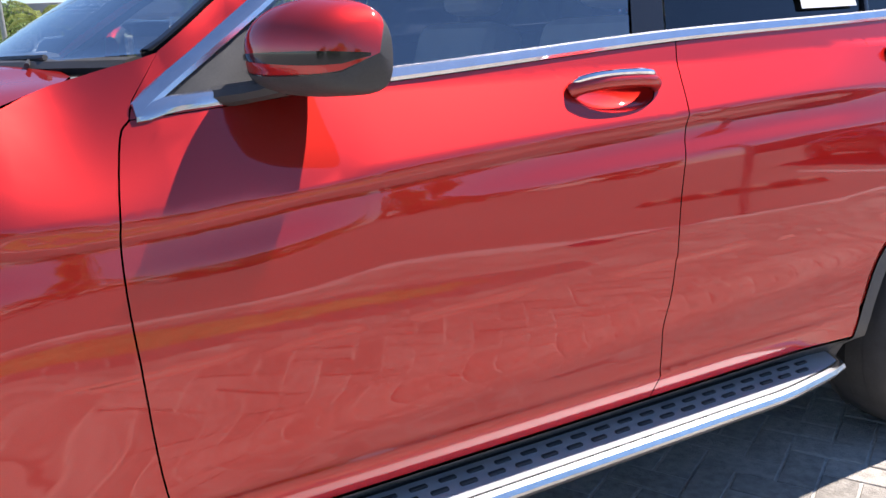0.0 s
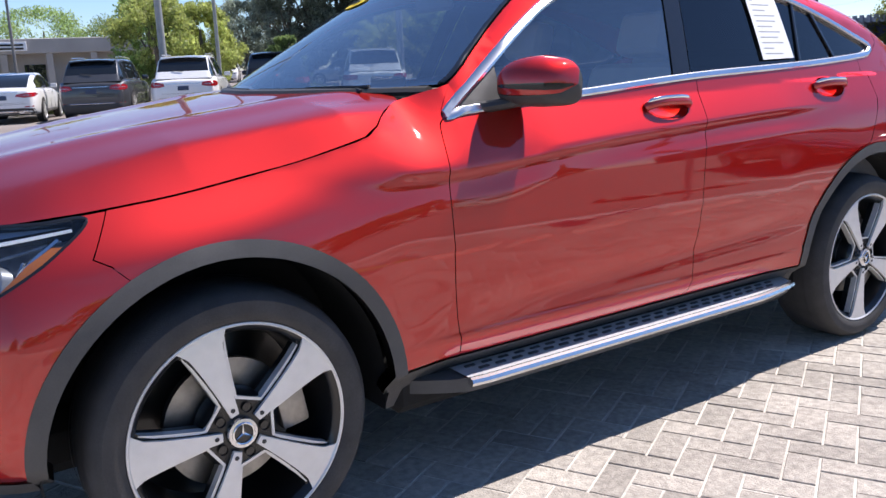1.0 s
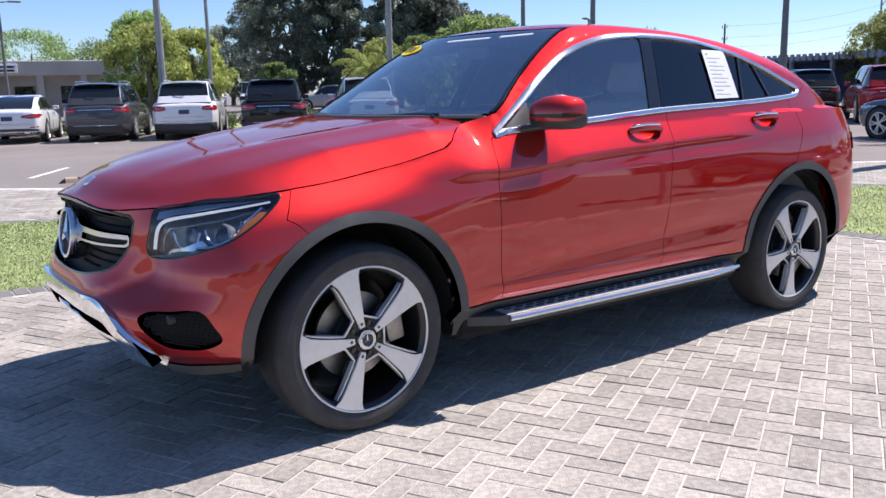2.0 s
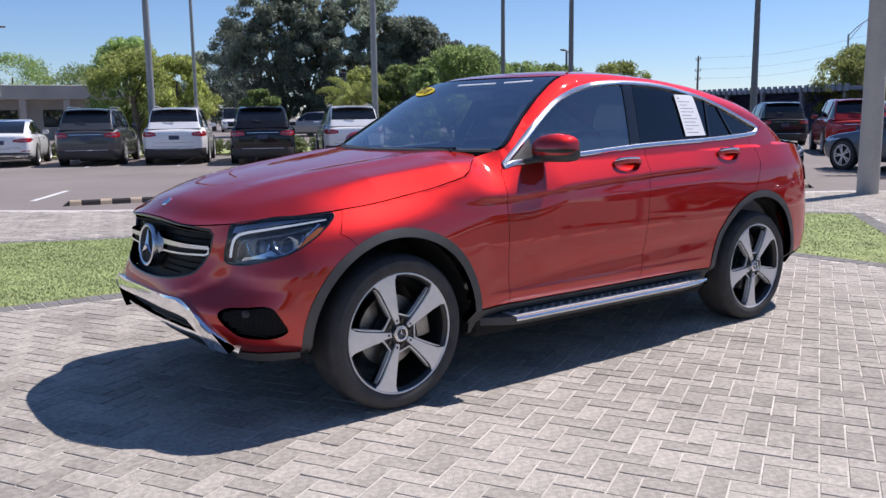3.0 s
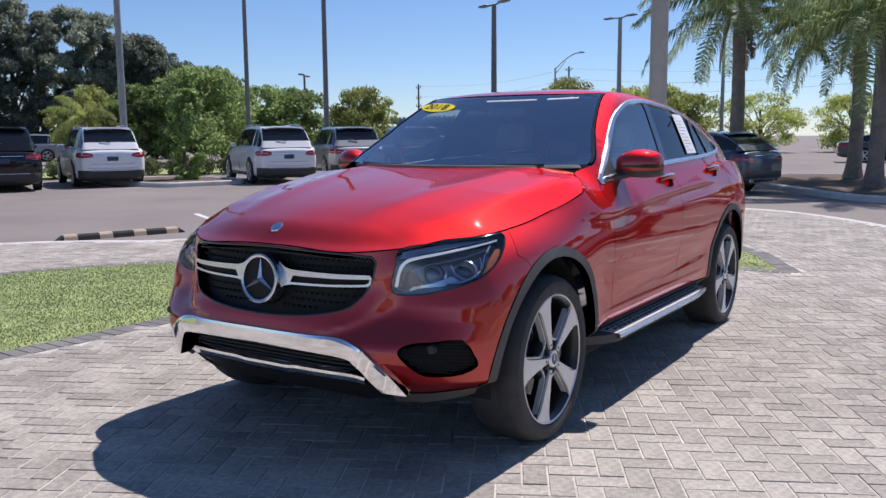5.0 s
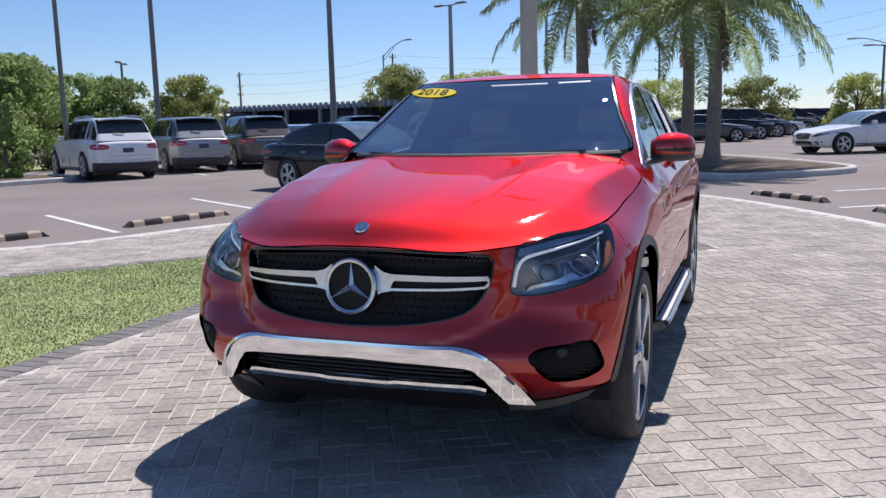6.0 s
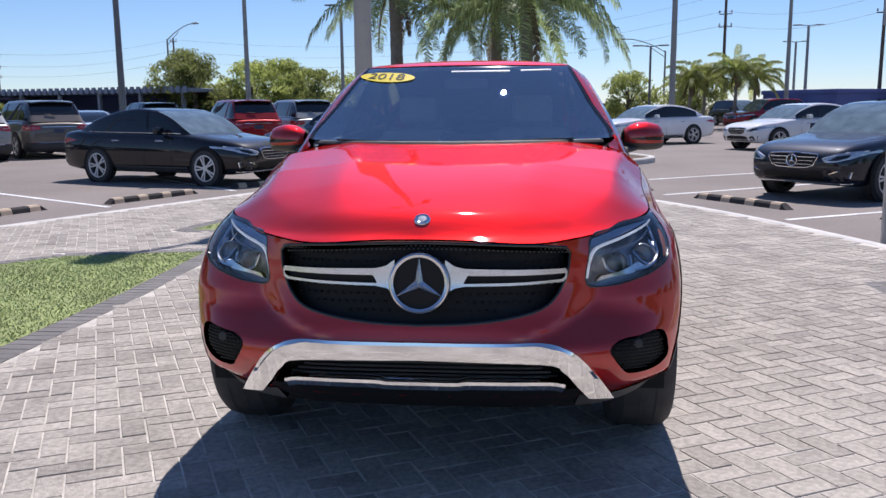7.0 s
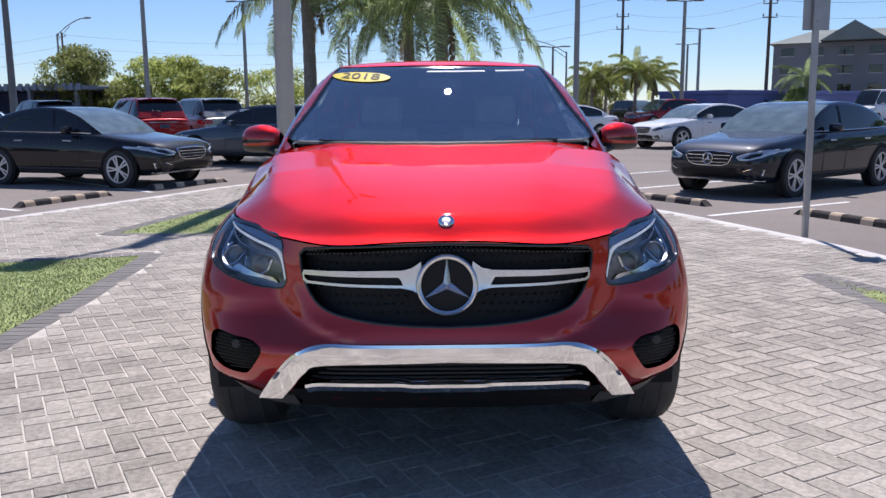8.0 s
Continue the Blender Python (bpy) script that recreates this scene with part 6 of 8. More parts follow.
    for i, u in enumerate(mids):
        for j in range(cols - 1):
            jj = j if j < half_n - 1 else cols - 2 - j
            f = (i * cols + j, i * cols + j + 1, (i + 1) * cols + j + 1, (i + 1) * cols + j)
            if jj <= 3:
                solid = jj == 0 or u < xs + 0.22 or u > xt - (0.42 if style == "sedan" else 0.16) or (style == "van" and u > 2.4)
            elif jj <= 5:
                solid = True
            else:
                solid = rf - 0.02 < u < rr + 0.02 or (u > rr and ((jj == 6 and style == "sedan") or (style != "sedan" and u > xt - 0.14)))
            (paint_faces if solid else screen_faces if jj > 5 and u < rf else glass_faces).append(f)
    # windscreens take the brightened glass colour, vans keep the dark one
    for name, faces, mat, tag in (("glass", glass_faces, CARGLASS, "dark tinted glass"), ("windscreen", screen_faces, CARGLASS if style == "van" else SCREENGLASS_LIT, "windscreen, sky glare put into its colour except on vans"), ("roof", paint_faces, paint, "")):
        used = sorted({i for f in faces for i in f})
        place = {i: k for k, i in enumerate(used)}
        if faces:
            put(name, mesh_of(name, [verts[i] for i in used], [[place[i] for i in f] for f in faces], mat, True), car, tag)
    foot = [(X(u), smooth_table(u, base_line), smooth_table(u, wide) * hw) for u in (xs, xs + 0.45, (xs + xt) / 2, xt - 0.25, xt)]
    def side_at(u, g):
        z0, z1, w = smooth_table(u, base_line), smooth_table(u, line), smooth_table(u, wide) * hw
        h = z1 - z0
        return w - tum * h * g ** 1.25, z0 + h * g
    head = [(X(u), *reversed(side_at(u, 0.95))) for u in (rf, rf + 0.25, (rf + rr) / 2, rr - 0.2, rr)]
    for s in (1, -1):
        for u in (L * 0.505,) + ((xt - 0.85,) if style in ("suv", "wagon") else ()):
            part("pillar", tube([(X(u) + 0.03 - 0.06 * g, s * (side_at(u, g)[0] - 0.012), side_at(u, g)[1]) for g in (0.02, 0.3, 0.6, 0.86)], 0.034, 6), GLOSSBLACK if u == L * 0.505 else paint, car)
        part("window_strip", tube([(X(u), s * (smooth_table(u, wide) * hw + 0.002), smooth_table(u, base_line) + 0.012) for u in np.linspace(xs + 0.2, xt - 0.3, 12)], 0.011, 5), SATIN, car, "bright window strip")
        part("mirror", box_bm(-0.07, -0.10, -0.065, 0.05, 0.10, 0.065, 0.04, None, 2, Matrix.Translation((X(xs + 0.58), s * (hw + 0.05), belt + 0.07))), paint, car)
        for u in (0.42, 0.66):
            part("door_handle", box_bm(-0.10, -0.012, -0.014, 0.10, 0.012, 0.014, 0.008, None, 1, Matrix.Translation((X(L * u), s * hw * 0.985, belt - 0.13))), SATIN if style == "sedan" else paint, car)
        for u in (xs + 0.35, L * 0.505, xt - 0.55):
            part("door_seam", tube([(X(u), s * (hw * 0.988 + 0.001), 0.36), (X(u) - 0.01, s * (hw * 1.0 + 0.001), 0.65), (X(u) - 0.03, s * hw * 0.962, belt - 0.06)], 0.004, 4), BLACK, car)
        for u in (over, over + base):
            # near-black disc laid on the closed flank stands for the arch's shade
            part("wheel_opening", lathe([(0.0, s * (hw * 1.002 + 0.004)), (wr + 0.055, s * (hw * 0.999 + 0.002)), (wr + 0.06, s * (hw * 0.97))], 32, m=Matrix.Translation((X(u), 0, wr))), LINER, car, "dark disc painted in for the shaded wheel opening")
            spoked_wheel(wr, car, Matrix.Translation((X(u), s * (hw + 0.012), wr)) @ Matrix.Rotation(0 if s > 0 else math.pi, 4, "Z"))
        # lamps: flush swept lenses laid on the body
        Y = lambda pts, z0: [(s * hw * y, z0 + z) for y, z in pts]
        z = hood - 0.10 if style != "van" else 1.10
        shape = [(0.50, -0.185), (0.56, -0.235), (0.70, -0.235), (0.86, -0.190), (0.965, -0.105), (0.955, -0.070), (0.84, -0.085), (0.66, -0.130)]
        lamp = panel("headlamp", Y(shape, z), front_of, CARLENS, car, "clear headlamp with a dark inner bezel", lift=0.006, thick=0.02, step=0.06)
        panel("lamp_bezel", Y([(0.60, -0.215), (0.72, -0.215), (0.84, -0.170), (0.86, -0.125), (0.72, -0.150)], z), front_of, GLOSSBLACK, lamp, lift=0.009, thick=0, step=0.06)
        part("lamp_strip", ribbon(Y([(0.53, -0.180), (0.66, -0.142), (0.82, -0.098), (0.93, -0.078)], z), 0.014, 0.013, front_of), WHITEBAR, lamp)
        low = panel("corner_intake", Y([(0.64, 0.30), (0.62, 0.42), (0.74, 0.46), (0.88, 0.45), (0.86, 0.33)], 0.0), front_of, BLACK, car, "black corner intake", lift=0.004, thick=0.01, step=0.08)
        part("intake_edge", ribbon(Y([(0.62, 0.42), (0.74, 0.46), (0.88, 0.45), (0.86, 0.36)], 0.0), 0.014, 0.012, front_of), CHROME, low)
        if style in ("suv", "van"):
            shape, z = [(0.54, 0.90), (0.56, 0.985), (0.72, 1.015), (0.90, 1.020), (0.97, 0.985), (0.975, 0.90), (0.90, 0.865), (0.70, 0.870)], boot - 1.10
        else:
            shape, z = [(0.42, -0.205), (0.45, -0.145), (0.70, -0.110), (0.93, -0.105), (0.97, -0.150), (0.93, -0.215), (0.70, -0.245)], boot - 0.03
        tail = panel("tail_lamp", Y(shape, z), rear_of, TAILRED, car, "red tail lamp", lift=0.010, thick=0.02, step=0.06, flip=True)
        cy, cz = sum(p[0] for p in shape) / len(shape), sum(p[1] for p in shape) / len(shape)
        panel("lamp_band", Y([(cy + (y - cy) * 0.72, cz + (q - cz) * 0.07) for y, q in shape], z), rear_of, CARLENS, tail, lift=0.013, thick=0, step=0.06, flip=True)
        panel("bumper_reflector", Y([(0.66, 0.475), (0.66, 0.505), (0.90, 0.515), (0.90, 0.485)], 0.0), rear_of, TAILRED, car, lift=0.006, thick=0.004, step=0.08, flip=True)
        part("exhaust", box_bm(X(L - 0.06) - 0.03, s * hw * 0.55 - 0.08, 0.29, X(L - 0.06) + 0.02, s * hw * 0.55 + 0.08, 0.34, 0.015), CHROME, car)
        part("bonnet_seam", tube([Vector(hull.ray_cast(Vector((X(u), s * hw * y, 4)), Vector((0, 0, -1)))[0] or (X(u), s * hw * y, hood)) for u, y in ((0.22, 0.50), (0.5, 0.66), (0.9, 0.76), (xs - 0.05, 0.80))], 0.004, 4), BLACK, car)
        part("sill_trim", ribbon([(X(u), 0.30) for u in np.linspace(over + wr + 0.12, over + base - wr - 0.12, 8)], 0.10, 0.006, lambda x, z, s=s: tuple(hull.ray_cast(Vector((x, s * 4, z)), Vector((0, -s, 0)))[0] or (x, s * hw, z)), flip=s > 0), BLACK, car, "dark sill trim")
        if roof_bars:
            part("roof_bar", tube([(x, s * y * 0.93, z + 0.075) for x, z, y in head[:4]], 0.018, 6), SATIN, car)
    # grille with a bright frame and bars, intake, rear trim, all laid on the body
    flat = Matrix(((0, 0, 1, 0), (1, 0, 0, 0), (0, 1, 0, 0), (0, 0, 0, 1)))
    gz = hood - 0.30
    half_g = [(0.0, -0.125), (0.26 * hw, -0.120), (0.37 * hw, -0.085), (0.44 * hw, 0.03), (0.43 * hw, 0.068), (0.25 * hw, 0.082), (0.0, 0.086)]
    grille_line = half_g + [(-y, z) for y, z in half_g[-2:0:-1]]
    grille = panel("front_grille", [(y, gz + z) for y, z in grille_line], front_of, MESHBLACK, car, "dark front grille", lift=0.006, thick=0.01, step=0.06)
    part("grille_frame", ribbon(dense([(y, gz + z) for y, z in grille_line], 0.06), 0.018, 0.018, front_of, True), CHROME, grille, "bright grille frame")
    for k in range(3):
        half_w = (0.34 + 0.03 * k) * hw
        part("grille_bar", ribbon([(y, gz - 0.075 + 0.052 * k) for y in np.linspace(-half_w, half_w, 9)], 0.014, 0.016, front_of), SATIN, grille)
    if paint is NAVY_P:
        nose = Vector(front_of(0.0, gz - 0.02))
        emblem(0.085, 0.008, car, Matrix.Translation(nose + Vector((0.025, 0, 0))) @ flat, CHROME, GLOSSBLACK)
    panel("front_intake", [(y * hw, z) for y, z in ((-0.56, 0.30), (0.56, 0.30), (0.52, 0.43), (0.30, 0.455), (-0.30, 0.455), (-0.52, 0.43))], front_of, MESHBLACK, car, "black lower intake", lift=0.005, thick=0.01, step=0.08)
    part("front_lip", ribbon([(y * hw, 0.275) for y in np.linspace(-0.86, 0.86, 15)], 0.022, 0.016, front_of), SATIN, car, "bright lower lip")
    if style == "suv":
        # black skirt round the tail that tucks under the body
        span = np.linspace(-0.96, 0.96, 25)
        spots = [rear_of(y * hw, 0.53) for y in span]
        skirt = [(x + dx, y * (1 - 0.6 * max(0.0, dx)), z) for x, y, _ in spots for z, dx in ((0.505, -0.004), (0.49, -0.014), (0.42, -0.016), (0.30, -0.004), (0.20, 0.10), (0.185, 0.45))]
        quads = [(6 * i + j, 6 * i + j + 1, 6 * i + j + 7, 6 * i + j + 6) for i in range(24) for j in range(5)]
        put("rear_skirt", mesh_of("rear_skirt", skirt, quads, BLACK), car, "black lower rear bumper")
        part("bumper_strip", tube([(x - 0.018, y, 0.497) for x, y, _ in spots[4:-4]], 0.013, 6), SATIN, car, "bright strip over the lower bumper")
    else:
        panel("rear_valance", [(y * hw, z) for y, z in ((-0.92, 0.31), (-0.80, 0.27), (0.80, 0.27), (0.92, 0.31), (0.90, 0.43), (0.60, 0.455), (-0.60, 0.455), (-0.90, 0.43))], rear_of, BLACK, car, "black lower rear bumper", lift=0.006, thick=0.02, step=0.08, flip=True)
        part("bumper_strip", ribbon([(y * hw, 0.36) for y in np.linspace(-0.70, 0.70, 11)], 0.026, 0.016, rear_of, flip=True), SATIN, car)
    zs = boot - 0.135 if style in ("suv", "van") else boot - 0.11
    part("rear_strip", ribbon([(y * hw, zs) for y in np.linspace(-0.50, 0.50, 11)], 0.022, 0.014, rear_of, flip=True), CHROME, car, "chrome strip between the tail lamps")
    recess = panel("plate_recess", [(y, boot + z) for y, z in ((-0.30, -0.335), (0.30, -0.335), (0.33, -0.185), (-0.33, -0.185))], rear_of, paint, car, lift=0.003, thick=0.004, step=0.1, flip=True)
    panel("number_plate", [(y, boot + z) for y, z in ((-0.155, -0.325), (0.155, -0.325), (0.155, -0.200), (-0.155, -0.200))], rear_of, PLATE, car, "dark blue dealer plate", lift=0.009, thick=0.006, step=0.1, flip=True)
    for zz, half_w in ((boot - 0.42, 0.62), (0.56, 0.90)):
        part("tailgate_seam", ribbon([(y * hw, zz + 0.02 * abs(y)) for y in np.linspace(-half_w, half_w, 11)], 0.007, 0.002, rear_of, flip=True), BLACK, car)
    if style in ("suv", "wagon"):
        wide_r = side_at(rr, 0.95)[0]
        bm = bmesh.new()
        rows = [[bm.verts.new((X(rr) + dx, y, zr - 0.03 + dz - 0.05 * abs(y / wide_r) ** 3)) for y in np.linspace(-wide_r * 0.92, wide_r * 0.92, 9)] for dx, dz in ((0.12, -0.01), (0.02, 0.012), (-0.16, -0.012), (-0.17, -0.045), (0.0, -0.05))]
        for a, b in zip(rows, rows[1:] + rows[:1]):
            for k in range(8):
                bm.faces.new((a[k], a[k + 1], b[k + 1], b[k]))
        part("roof_spoiler", bm, paint, car)
        part("rear_wiper", tube([(X(rr + (xt - rr) * 0.72) - 0.03, 0.0, boot + (zr - boot) * 0.30), (X(rr + (xt - rr) * 0.66) - 0.03, 0.30, boot + (zr - boot) * 0.36)], 0.010, 5), BLACK, car)
    if sheet:
        a, b = foot[1], head[1]
        q = lambda f, g: Vector((a[0] - 0.25 - 0.35 * f, -(a[2] + (b[2] - a[2]) * g) - 0.012, a[1] + (b[1] - a[1]) * g))
        for s in (1, -1):
            bm = bmesh.new()
            pts = [Vector((p.x, s * p.y, p.z)) for p in (q(0, 0.25), q(1, 0.25), q(1, 0.85), q(0, 0.85))]
            quad = [bm.verts.new(p) for p in pts] + [bm.verts.new((p.x, p.y + s * 0.004, p.z)) for p in pts]
            bm.faces.new(quad[:4])
            bm.faces.new(quad[4:][::-1])
            part("price_sheet", bm, PAPER, car, "white price sheet in the side window")
    return car


def facing(x, y, deg):
    """Stands a car with its middle at x, y, its nose towards that heading."""
    return Matrix.Translation((x, y, LOT_Z)) @ Matrix.Rotation(radians(deg), 4, "Z")


ROW = 244.0
CARS = [
    ("suv", GREY_P, "dark grey SUV parked tail-on under the trees", -4.89, -25.39, ROW, False, True),
    ("suv", WHITE_P, "white SUV parked tail-on beside the hedge", -7.12, -24.00, ROW, False, True),
    ("suv", BLACK_P, "black SUV with bright rear strips parked tail-on", -9.05, -21.84, ROW, False, False),
    ("suv", WHITE_P, "white SUV with roof bars parked tail-on", -11.97, -21.23, ROW, False, True),
    ("sedan", WHITE_P, "white saloon parked tail-on", -2.46, -26.77, ROW + 6, False, False),
    ("suv", SILVER_P, "silver SUV standing beyond the road", -26.83, -50.22, 330, False, False),
    ("suv", WHITE_P, "white SUV with dark windows in the angled row", -15.74, -17.54, 239, True, True),
    ("suv", SILVER_P, "silver SUV in the angled row", -19.04, -17.10, 233, True, False),
    ("suv", BROWN_P, "brown-grey SUV in the angled row", -21.27, -15.80, 228, True, False),
    ("sedan", BLUE_P, "pale blue hatchback further down the row", -25.74, -16.65, 225, True, False),
    ("suv", BLACK_P, "black SUV further down the row", -30.41, -16.17, 221, True, False),
    ("sedan", BLACK_P, "glossy black saloon with bright alloy wheels facing the forecourt", -11.61, -6.76, 69, False, False),
    ("wagon", SLATE_P, "slate grey estate car behind the concrete pole", -16.80, -4.23, 252, True, False),
    ("suv", RED_P, "dark red SUV parked tail-on", -25.04, -10.23, 215, True, False),
    ("suv", SILVER_P, "silver-grey SUV next to the red one", -26.96, -8.63, 215, True, False),
    ("sedan", NAVY_P, "dark navy saloon with a chrome grille facing the forecourt", -9.51, 6.13, 308, False, False),
    ("sedan", WHITE_P, "pearl white saloon on the far aisle", -23.91, 9.06, 295, False, False),
    ("suv", RED_P, "red SUV on the far aisle", -45.86, 13.85, 296, False, False),
    ("sedan", WHITE_P, "white saloon with a price sheet on the aisle", -27.88, 4.84, 300, True, False),
]
for style, paint, label, x, y, deg, sheet_on, bars in CARS:
    build_parked(style, paint, label, facing(x, y, deg), sheet_on, bars)
far_paints = [GREY_P, BLACK_P, WHITE_P, NAVY_P, SILVER_P, BROWN_P, GREY_P]
far_names = ["dark grey", "black", "white", "navy", "silver", "brown-grey", "grey"]
FAR = {}
rng = random.Random(5)
for row, (x0, y0, dx, dy, count, deg) in enumerate(((-41.84, -1.44, -4.1, 1.0, 9, 100), (-56.18, 14.72, -0.5, 3.4, 6, 20), (-35.24, -13.45, -2.4, -0.4, 5, 221))):
    for k in range(count):
        c = (k * 3 + row) % 7
        spot = facing(x0 + dx * k, y0 + dy * k, deg + rng.uniform(-3, 3))
        style = "suv" if (k + row) % 3 else "sedan"
        if (style, c) in FAR:
            copy_thing(FAR[style, c], spot)
        else:
            FAR[style, c] = build_parked(style, far_paints[c], far_names[c] + (" SUV" if style == "suv" else " saloon") + " in the long row across the lot", spot)
for x, y, deg in ((-33.33, -78.34, 65), (-30.60, -81.10, 65), (-57.79, 33.28, 300)):
    build_parked("van", WHITE_P, "white delivery van standing beyond the lot", facing(x, y, deg), kind_name="van")


# ---- poles and posts ----
def light_pole(x, y, h, r, mat, heads=1, label="tall lot light pole with flat lamp heads", turn=0.0, base=True, arm=0.9):
    pole = thing("light_pole", Matrix.Translation((x, y, LOT_Z)) @ Matrix.Rotation(radians(turn), 4, "Z"), label, "light pole", "light poles of the lot")
    part("shaft", tube([(0, 0, 0), (0, 0, h * 0.5), (0, 0, h)], [r, r * 0.85, r * 0.7], 12), mat, pole)
    if base:
        part("base", lathe([(r * 1.9, 0.0), (r * 1.9, 0.55), (r * 1.7, 0.6), (0, 0.6)], 20, "z"), CONCRETE, pole)
    for k in range(heads):
        s = 1 if k == 0 else -1
        head = part("lamp_head", box_bm(s * arm - 0.35, -0.16, h - 0.02, s * arm + 0.35, 0.16, h + 0.07, 0.03), DARKPOLE, pole)
        part("arm", tube([(0, 0, h - 0.05), (s * arm * 0.7, 0, h + 0.02)], 0.04, 6), mat, pole)
    return pole


# the thick concrete pole behind the car
thick = thing("concrete_pole", Matrix.Translation((-10.72, -2.73, FLAT_Z)), "thick tapered pale concrete pole on the forecourt", "pole")
part("shaft", tube([(0, 0, -0.1), (0, 0, 4), (0, 0, 11)], [0.172, 0.155, 0.12], 24), CONCRETE, thick)
part("arm", tube([(-1.1, 0.6, 10.7), (1.1, -0.6, 10.7)], 0.05, 8), DARKPOLE, thick)
for s in (1, -1):
    part("lamp_head", box_bm(s * 1.1 - 0.35, -s * 0.6 - 0.2, 10.68, s * 1.1 + 0.35, -s * 0.6 + 0.2, 10.8, 0.03), DARKPOLE, thick)

for x, y, h, r, mat, heads, turn in ((-6.74, -25.57, 9.5, 0.13, GALV, 2, 20), (-14.45, -23.21, 10.5, 0.13, GALV, 2, 20), (-27.82, -30.73, 12, 0.13, DARKPOLE, 2, 40), (-23.40, -21.53, 10.5, 0.12, DARKPOLE, 2, 40),
                                     (-31.12, -17.62, 7.6, 0.16, DARKPOLE, 2, 60), (-43.08, -15.94, 8.2, 0.16, GALV, 2, 65), (-53.75, -12.73, 8.5, 0.14, GALV, 2, 70),
                                     (-41.68, 7.82, 12, 0.17, GALV, 2, 80), (-53.21, 17.00, 8.3, 0.16, GALV, 2, 90), (-69.48, 23.15, 7.9, 0.15, GALV, 2, 90), (-83.86, 26.43, 7.6, 0.15, GALV, 2, 90), (-56.97, 8.69, 5.6, 0.10, DARKPOLE, 2, 90),
                                     (-12.88, -36.83, 9.5, 0.10, GALV, 2, 20), (-6.67, -53.45, 7.0, 0.10, DARKPOLE, 2, 0), (-1.19, -38.87, 9.0, 0.11, GALV, 2, 0), (-39.32, -37.00, 5.6, 0.10, DARKPOLE, 2, 30)):
    light_pole(x, y, h, r, mat, heads, turn=turn)


def arm_lamp(x, y, h, deg, reach=4.0):
    lamp = thing("street_lamp", Matrix.Translation((x, y, LOT_Z)) @ Matrix.Rotation(radians(deg), 4, "Z"), "street lamp with a long curved arm over the road", "street lamp", "street lamps on the road")
    part("shaft", tube([(0, 0, 0), (0, 0, h)], [0.10, 0.065], 10), GALV, lamp)
    part("arm", tube(curve_through([(0, 0, h - 0.1), (reach * 0.35, 0, h + 0.50), (reach * 0.75, 0, h + 0.92), (reach, 0, h + 1.0)], 4), 0.036, 6), GALV, lamp)
    part("brace", tube([(0, 0, h - 0.5), (reach * 0.45, 0, h + 0.50)], 0.025, 6), GALV, lamp)
    part("lamp_head", box_bm(reach - 0.1, -0.12, 0.94 + h, reach + 0.5, 0.12, 1.06 + h, 0.04), GALV, lamp)


arm_lamp(-60.30, -28.15, 7.0, 65, 3.0)
arm_lamp(-62.50, 10.54, 5.6, 250, 3.2)


def utility_pole(x, y, h, deg):
    pole = thing("utility_pole", Matrix.Translation((x, y, LOT_Z)) @ Matrix.Rotation(radians(deg), 4, "Z"), "dark wooden utility pole with crossarms and insulators", "utility pole", "utility poles along the road")
    part("shaft", tube([(0, 0, 0), (0, 0, h)], [0.15, 0.10], 10), WOODPOLE, pole)
    for z in (h - 0.5, h - 1.8, h - 2.8):
        part("crossarm", box_bm(-0.52, -0.035, z, 0.52, 0.035, z + 0.07, 0.01), WOODPOLE, pole)
        for k in (-0.46, 0.46):
            part("insulator", lathe([(0.0, 0.22), (0.05, 0.2), (0.06, 0.0)], 8, "z", m=Matrix.Translation((k, 0, z + 0.12))), GALV, pole)
    return pole


UTILITY = [(-66.50, 15.78, 10.4), (-58.63, 24.90, 10.5), (-84.28, -58.29, 8.0), (-93.78, -42.04, 10.0), (-97.58, -9.88, 9.5), (-51.82, 39.99, 11.0)]
for x, y, h in UTILITY:
    utility_pole(x, y, h, 70)
for level in (0.3, 1.6, 2.7):
    for (a, b) in ((UTILITY[0], UTILITY[1]), (UTILITY[1], UTILITY[5]), (UTILITY[2], UTILITY[3]), (UTILITY[3], UTILITY[4]), (UTILITY[4], UTILITY[0])):
        pts = []
        for k in range(13):
            f = k / 12
            pts.append((a[0] + (b[0] - a[0]) * f, a[1] + (b[1] - a[1]) * f, a[2] + (b[2] - a[2]) * f - level - 1.2 * math.sin(math.pi * f) * 0.6))
        tagged(part("power_line", tube(pts, 0.010, 4), DARKPOLE), "thin dark power line between utility poles", "power line", "power lines")

# traffic signal over the road, seen from the lot
signal = thing("traffic_signal", Matrix.Translation((-19.95, -34.50, LOT_Z)) @ Matrix.Rotation(radians(60), 4, "Z"), "dark traffic signal on a slim post by the road", "traffic signal")
part("post", tube([(0, 0, 0), (0, 0, 3.0)], 0.06, 8), DARKPOLE, signal)
part("housing", box_bm(-0.12, -0.20, 2.75, 0.12, 0.20, 3.70, 0.05, None, 2), DARKPOLE, signal)
for k in range(3):
    part("visor", lathe([(0.11, 0.0), (0.12, 0.16), (0.10, 0.16), (0.09, 0.0)], 16, "x", m=Matrix.Translation((0.12, 0, 2.91 + 0.31 * k))), BLACK, signal)

